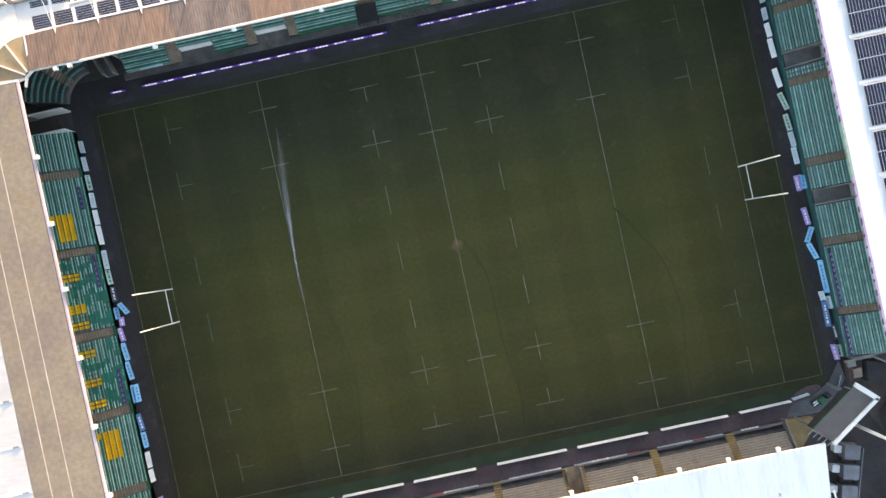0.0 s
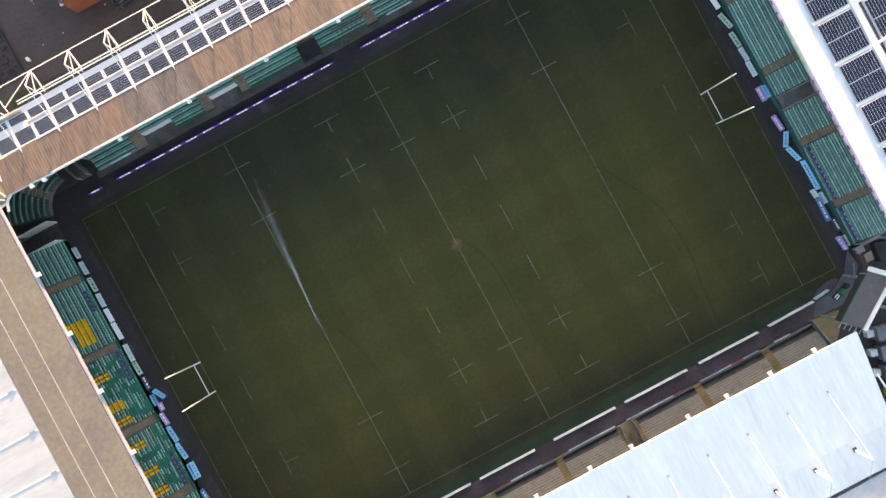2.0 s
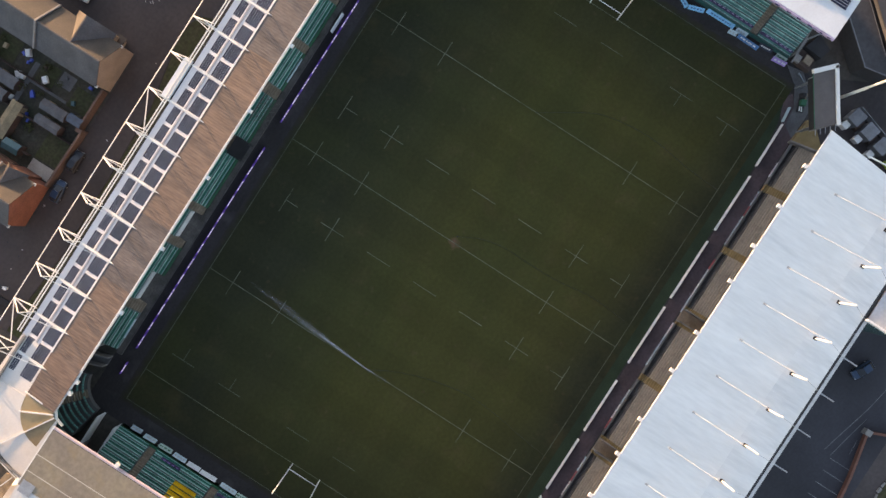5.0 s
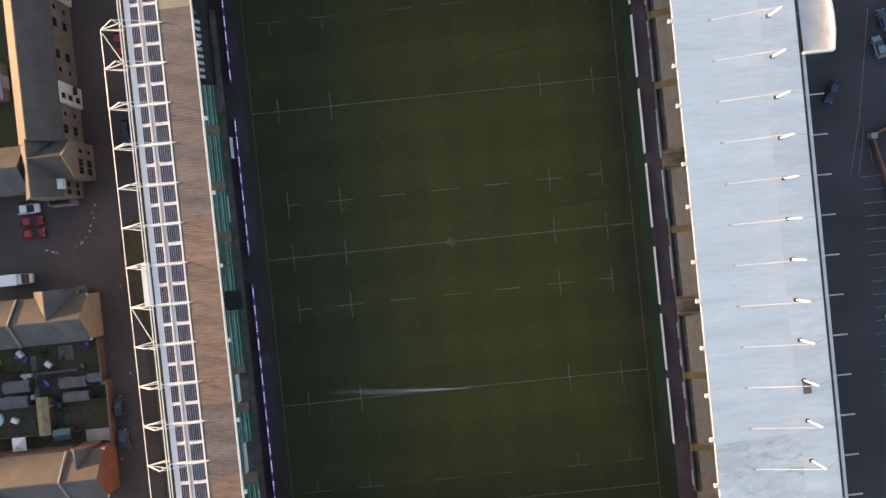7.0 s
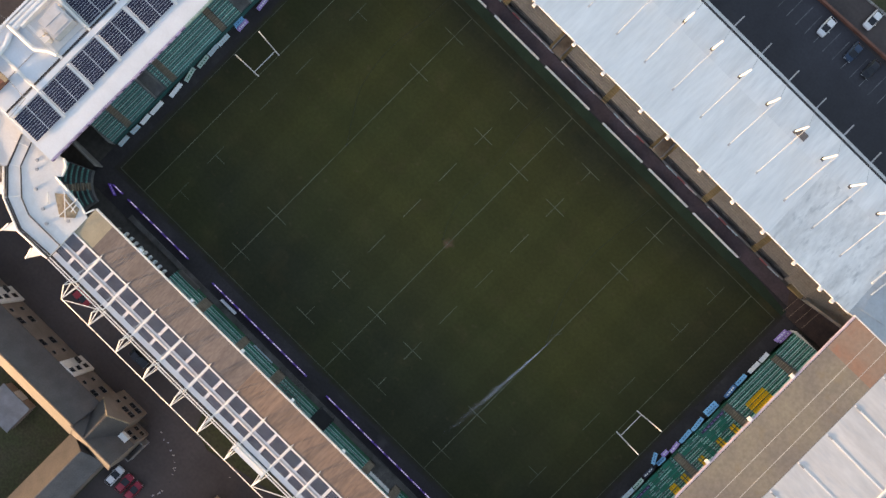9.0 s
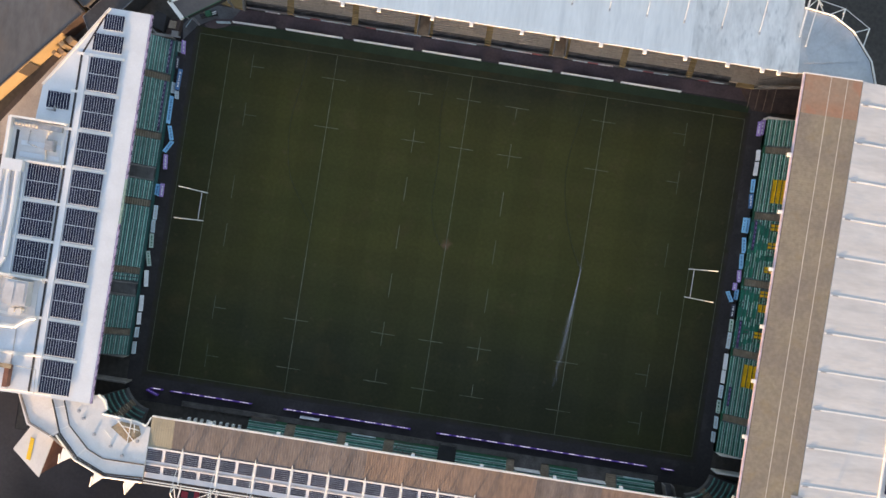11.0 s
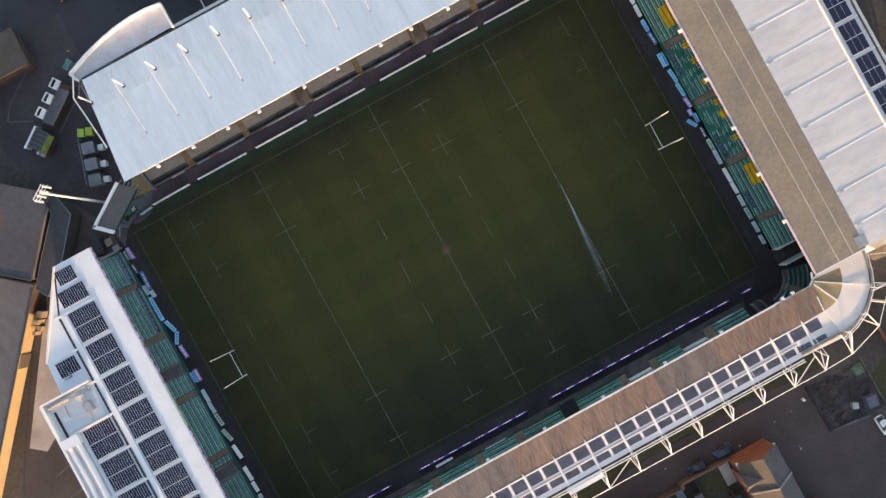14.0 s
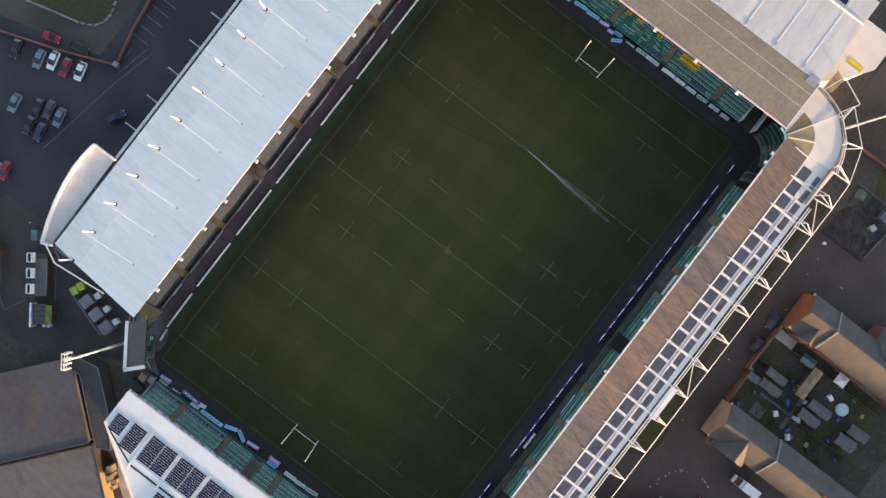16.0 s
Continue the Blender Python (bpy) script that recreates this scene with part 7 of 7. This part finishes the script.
def shed(x, y, a, w, d, h, roof, label):
    g = thing("garden_shed", label, "shed", (x, y, 0), "sheds in the gardens")
    m = rot(x, y, 0, a)
    part("wall", Solid().box(-w / 2, w / 2, -d / 2, d / 2, 0, h, m), "maroon", g)
    for e in (-1, 1):
        pts = [m @ Vector(p) for p in ((-w / 2 - 0.15, 0, h + 0.5), (w / 2 + 0.15, 0, h + 0.5), (w / 2 + 0.15, e * (d / 2 + 0.15), h), (-w / 2 - 0.15, e * (d / 2 + 0.15), h))]
        part("roof_slope", Solid().slab(pts if e < 0 else pts[::-1], 0.06), roof, g)
    part("door", Solid().box(w * 0.2, w * 0.45, -d / 2 - 0.04, -d / 2, 0, h * 0.9, m), "timber", g)


for x, y, a, w, d, roof in ((-19.0, 73.4, 90, 4.8, 1.7, "shed"), (-21.7, 73.0, 90, 4.6, 1.5, "shed"), (-18.8, 84.0, 90, 4.7, 1.9, "shed"), (-21.7, 84.8, 90, 5.0, 1.9, "shed"), (-24.8, 79.6, 0, 7.0, 2.0, "straw"), (-18.5, 69.2, 90, 2.5, 1.4, "bluegrey"), (-19.4, 93.6, 92, 4.2, 2.4, "shed"), (-22.6, 94.6, 92, 4.4, 2.0, "shed"), (-28.6, 76.4, 92, 3, 1.8, "greenglass")):
    shed(x, y, a, w, d, 1.9, roof, "garden shed with " + {"shed": "grey felt", "bluegrey": "blue-grey", "straw": "straw-coloured", "greenglass": "greenish glass"}[roof] + " roof")
tent = thing("gazebo", "white fabric gazebo in a back garden", "gazebo", (-29.6, 84.6, 0))
for p, q in (((-30.9, 83.3), (-28.3, 83.3)), ((-28.3, 83.3), (-28.3, 85.9)), ((-28.3, 85.9), (-30.9, 85.9)), ((-30.9, 85.9), (-30.9, 83.3))):
    part("canopy_panel", Solid().slab([(*p, 2.1), (*q, 2.1), (-29.6, 84.6, 2.9)], 0.04), "render", tent)
    part("pole", Solid().beam((*p, 0), (*p, 2.1), 0.07, n=6), "galv", tent)
pool = thing("paddling_pool", "round pale blue paddling pool in a garden", "pool", (-24.9, 89.6, 0))
s = Solid()
s.beam((-24.9, 89.6, 0.03), (-24.9, 89.6, 0.5), 2.8, n=16)
part("rim", s, "pale", pool)
rr = random.Random(31)
SPOTS = [(-14.4, 83.0, "bluepl"), (-18.6, 79.4, "bluepl"), (-23.4, 77.4, "bluepl"), (-13.4, 84.5, "bluepl"), (-17.6, 91.4, "bluepl"), (-22.6, 90.2, "bluepl"), (-15.4, 78.5, "boardw"), (-17.2, 83.2, "boardw"), (-12.9, 83.7, "boardw"), (-21.3, 82.6, "boardw"), (-13.8, 82.7, "bluepl"), (-19.0, 79.1, "bluepl"), (-22.5, 78.2, "bluepl"), (-12.2, 70.8, "bluepl"), (-18.6, 71.7, "greenglass"), (-15.8, 78.8, "shed"), (-17.0, 82.6, "boardw"), (-16.3, 72.0, "greenglass"), (-13.0, 75.5, "shed"), (-14.0, 88.0, "timber"), (-25.4, 86.0, "boardw"), (-28.0, 90.5, "shed"), (-15.2, 95.0, "bluepl"), (-26.4, 94.0, "timber"), (-13.6, 79.6, "maroon")]
for x, y, m in SPOTS:
    b = thing("garden_toy", {"bluepl": "blue plastic", "boardw": "white", "greenglass": "green", "shed": "grey", "timber": "pale timber", "maroon": "brown"}[m] + " garden box with a small lid on the ground", "clutter", (x, y, 0), "clutter in the gardens")
    e = 0.65 if m == "boardw" else rr.uniform(0.3, 0.5)
    t = rr.uniform(0, 90)
    part("lower", Solid().box(-e, e, -e * 0.7, e * 0.7, 0, e, rot(x, y, 0, t)), m, b)
    part("lid", Solid().box(-e * 0.8, e * 0.8, -e * 0.55, e * 0.55, e, e * 1.15, rot(x, y, 0, t)), m, b)
path = setting("garden_path", Solid().box(-22.2, -13.5, 81.0, 82.0, -0.1, 0.045), "greyconc", "grey paved garden path between lawns", "path")
for x0, x1, y0, y1 in ((-17.2, -16.7, 73.4, 81.0), (-14.9, -12.2, 73.8, 76.6), (-31, -28.6, 68.4, 73.0)):
    part("paving", Solid().box(x0, x1, y0, y1, -0.1, 0.048), "beige" if x0 == -31 else "greyconc", path)
for k in range(22):
    bush(rr.uniform(-30, -12), rr.choice([rr.uniform(75, 82), rr.uniform(83, 96)]), rr.uniform(0.5, 1.1), rr.uniform(0.6, 1.6), n=60, seed=300 + k, label="small dark shrub in a back garden", group="garden shrubs")
rr = random.Random(52)
for k in range(32):
    a = radians(rr.uniform(155, 272))
    if k < 18:
        x, y = 12.4 + 6.8 * math.cos(a) + rr.gauss(0, 0.15), 74.0 + 6.8 * math.sin(a) + rr.gauss(0, 0.15)
    elif k < 24:
        x, y = -39.8 + 6.3 * math.cos(a * 0.5 + 1.6), 74.6 - 7.2 * math.sin(a * 0.5 - 1.4)
    else:
        x, y = rr.uniform(-52, 14), rr.uniform(62.5, 67)
    b = thing("litter", "pale scrap lying on the worn asphalt", "litter", (x, y, 0), "scraps on the yard")
    e = rr.uniform(0.08, 0.19)
    part("scrap", Solid().box(-e, e, -e * 0.7, e * 0.7, -0.03, 0.03, rot(x, y, 0, rr.uniform(0, 90))), rr.choice(["beige", "galv", "asphalt"]), b)

# ---- sheds to the east ----
D1, D2 = Vector((0.77, -0.64, 0)), Vector((0.64, 0.77, 0))


def ep(o, a, b):
    p = Vector(o) + D1 * a + D2 * b
    return (p.x, p.y)


O1 = (78.5, -34.7, 0)
e1 = thing("warehouse", "grey flat-roofed warehouse with a sunlit buff wall", "building", (90, -25, 0), "sheds beside the ground")
part("wall", Solid().prism([ep(O1, 0, 0), ep(O1, 45, 0), ep(O1, 45, 60), ep(O1, 0, 60)], 0, 3.7), "cladding", e1, "buff clad wall")
part("roof", Solid().prism([ep(O1, -0.12, -0.1), ep(O1, 45, -0.1), ep(O1, 45, 60), ep(O1, -0.12, 60)], 3.7, 3.95), "flatroof_pale", e1, "patchy pale grey flat roof")
part("roof_edge", Solid().beam((*ep(O1, 0, 0), 4.0), (*ep(O1, 0, 60), 4.0), 0.3, 0.14), "tarroof", e1)
part("parapet", Solid().beam((*ep(O1, 0, 0.4), 4.05), (*ep(O1, 45, 0.4), 4.05), 0.5, 0.3), "greyconc", e1)
part("roof_band", Solid().beam((*ep(O1, 16.4, 0.8), 3.97), (*ep(O1, 16.4, 59), 3.97), 1.5, 0.06), "greyconc", e1, "pale repair band across the roof")
part("roof_seam", Solid().beam((*ep(O1, 30, 0.8), 3.97), (*ep(O1, 30, 59), 3.97), 0.3, 0.05), "greyconc", e1)
for k, (a, b, w, d, h) in enumerate(((-1.3, 5.6, 1.2, 1.4, 2.2), (-1.2, 7.4, 1.0, 1.0, 2.8), (-1.4, 8.8, 1.3, 0.9, 1.6), (-1.0, 10.0, 0.7, 0.8, 2.0))):
    part("wall_plant", Solid().prism([ep(O1, a - w / 2, b), ep(O1, a + w / 2, b), ep(O1, a + w / 2, b + d), ep(O1, a - w / 2, b + d)], 0, h), "timber" if k % 2 else "step", e1, "brown plant box against the wall")
# shadow over the first metres of wall, painted as a dark panel
part("dark_bay", Solid().prism([ep(O1, -0.16, 0.1), ep(O1, -0.01, 0.1), ep(O1, -0.01, 6.2), ep(O1, -0.16, 6.2)], 0, 3.8), "maroon", e1, "dark panel painting shade on the wall's end")
part("roller_door", Solid().prism([ep(O1, -0.14, 15.0), ep(O1, -0.01, 15.0), ep(O1, -0.01, 18.0), ep(O1, -0.14, 18.0)], 0, 3.3), "frame", e1, "dark roller door")
O2 = (77.4, -34.6, 0)
e2 = thing("warehouse", "dark grey flat-roofed shed with a raised parapet", "building", (85, -55, 0), "sheds beside the ground")
part("wall", Solid().prism([ep(O2, 0.8, -0.4), ep(O2, 0.8, -15.6), ep(O2, 2.4, -18.2), ep(O2, 45, -18.2), ep(O2, 45, -0.4)][::-1], 0, 5.2), "greyconc", e2)
part("roof", Solid().prism([ep(O2, 0.6, -0.2), ep(O2, 0.6, -15.8), ep(O2, 2.2, -18.5), ep(O2, 45, -18.5), ep(O2, 45, -0.2)][::-1], 5.2, 5.5), "flatroof", e2, "rust-stained grey flat roof")
part("roof_edge", Solid().beam((*ep(O2, 0.6, -0.3), 5.55), (*ep(O2, 45, -0.3), 5.55), 0.4, 0.2), "tarroof", e2)
low = [(65.7, -49.6), (64.6, -43.6), (70.6, -36.3), (76.8, -30.8), (78.3, -33.6), (74.4, -38.4), (68.2, -45.6), (68.0, -48.0)]
part("lower_roof", Solid().prism(low[::-1], 0, 4.4), "tarroof", e2, "lower dark tarred roof")
# black bar that stands in for the deep shade between the roofs
part("gap_gutter", Solid().beam((68.6, -46.8, 3.9), (77.6, -35.8, 3.9), 1.0, 0.6), "rubber", e2, "black strip for the shaded gap between two roofs")
s = Solid()
for p, q in zip([low[-1]] + low[:4], low[:4]):
    s.beam((*p, 4.45), (*q, 4.45), 0.16, 0.2)
part("parapet", s, "binlid", e2, "thin pale roof edge")
s = Solid()
for p, q in zip(low[3:7], low[4:8]):
    s.beam((*p, 4.42), (*q, 4.42), 0.1, 0.08)
part("flashing", s, "binlid", e2)
e3 = thing("outbuilding", "small brown-roofed outbuilding beyond the yard", "building", (66, -76, 0), "sheds beside the ground")
part("wall", Solid().box(58, 74, -84, -76, 0, 3), "maroon", e3)
part("roof", Solid().slab([(57.6, -84.4, 3.0), (74.4, -84.4, 3.0), (74.4, -75.6, 3.8), (57.6, -75.6, 3.8)], 0.2), "browntile", e3)
nwb = thing("outbuilding", "white flat-roofed rear annexe beside the corner", "building", (-80, 42, 0))
part("wall", Solid().prism([(-89, 37.6), (-72.0, 37.6), (-74.2, 39.8), (-76.4, 42.0), (-82.0, 46.2), (-89, 46.2)], 0, 10.5), "render", nwb)
part("roof", Solid().slab([(-89.3, 37.5, 10.8), (-71.8, 37.5, 10.8), (-74.0, 39.9, 10.8), (-76.2, 42.3, 10.8), (-82.0, 46.5, 10.8), (-89.3, 46.5, 10.8)], 0.3), "cream", nwb)
part("edge_stripe", Solid().box(-80.9, -80.2, 41.0, 44.5, 10.8, 10.9), "seat_y", nwb, "yellow painted roof stripe")
part("edge_stripe", Solid().box(-80.2, -79.7, 41.0, 44.4, 10.8, 10.88), "lime", nwb, "green painted roof stripe")
setting("corner_yard", Solid().prism([(-53.3, 62.2), (-53.5, 73.2), (-66.4, 74.2), (-66.2, 62.0)], -0.12, 0.0), "rubble", "dark rubble-strewn yard beyond the curved corner", "ground")
setting("corner_lawn", Solid().prism([(-66.6, 56.0), (-66.6, 74.4), (-72.6, 74.4), (-72.6, 56.0)], -0.12, -0.005), "lawn", "dull green grass between yard and brick wall", "grass")
for p, q, h, m in (((-53.3, 62.2), (-53.5, 73.2), 0.5, "dark"), ((-54.2, 73.3), (-62.4, 74.2), 0.35, "greyconc"), ((-66.4, 62.2), (-66.5, 74.2), 0.4, "pit")):
    setting("yard_wall", Solid().beam((*p, h / 2 - 0.05), (*q, h / 2 - 0.05), 0.3, h), m, "low grimy wall round the rubble yard", "wall")
rr = random.Random(12)
s = Solid()
for k in range(260):
    x, y, e = rr.uniform(-65.6, -54.0), rr.uniform(62.8, 73.0), rr.uniform(0.08, 0.3)
    s.box(-e, e, -e * rr.uniform(0.4, 1), e * 0.7, -0.05, e * rr.uniform(0.3, 0.9), rot(x, y, 0, rr.uniform(0, 180)))
tagged(linked("rubble", s, "rubble", (0, 0, 0)), "broken concrete and earth scattered over the yard", "rubble", kind="stuff")
for x, y, a, w, d, h, m, words in ((-63.7, 71.3, -8, 2.2, 2.3, 1.5, "bluegrey", "blue-grey"), (-60.3, 70.6, -20, 1.2, 1.2, 1.0, "galv", "pale grey"), (-57.4, 71.4, 30, 1.1, 0.8, 0.6, "maroon", "dark brown"), (-51.4, 64.4, 10, 0.45, 0.6, 0.6, "boardw", "small white")):
    c = thing("storage_box", words + " storage box standing on bare ground", "box", (x, y, 0), "boxes beyond the corner")
    part("body", Solid().box(-w / 2, w / 2, -d / 2, d / 2, -0.04, h, rot(x, y, 0, a)), m, c)
    part("lid", Solid().box(-w / 2 - 0.05, w / 2 + 0.05, -d / 2 - 0.05, d / 2 + 0.05, h, h + 0.08, rot(x, y, 0, a)), m, c)
heap = thing("covered_heap", "heap covered by a faded green tarpaulin", "heap", (-64.9, 64.5, 0))
s, g = Solid(), 7
for i in range(g):
    for j in range(g):
        e = min(i, j, g - 1 - i, g - 1 - j)
        s.v.append((-64.9 + (i - 3) * 0.42 + rr.uniform(-0.06, 0.06), 64.5 + (j - 3) * 0.4 + rr.uniform(-0.06, 0.06), (0.0, 0.55, 0.8, 0.9)[e] + (rr.uniform(-0.08, 0.1) if e else 0)))
for i in range(g - 1):
    for j in range(g - 1):
        k = i * g + j
        s.f.append((k, k + g, k + g + 1, k + 1))
part("tarpaulin", s, "tarp", heap)
cw = thing("corner_wall", "low red-brown brick wall beyond the curved corner", "wall", (-73, 66, 0), kind="structure")
for p, q in (((-72.8, 57.5), (-73.0, 68)), ((-73.0, 68), (-73.3, 80))):
    part("wall_run", Solid().beam((*p, 0.3), (*q, 0.3), 0.3, 0.8), "brick_red", cw)
    part("coping", Solid().beam((*p, 0.73), (*q, 0.73), 0.4, 0.08), "brick_red", cw)
car("paint_white", W_[1], -63.6, 77.1, 93, -0.03)

# unseen wall added beyond the gardens to block low sun; closes the north
setting("wall_north", Solid().box(-130, 190, 132, 136, 0, 11.0), "brick_red", "unseen brick wall added to block the low sun", "wall")
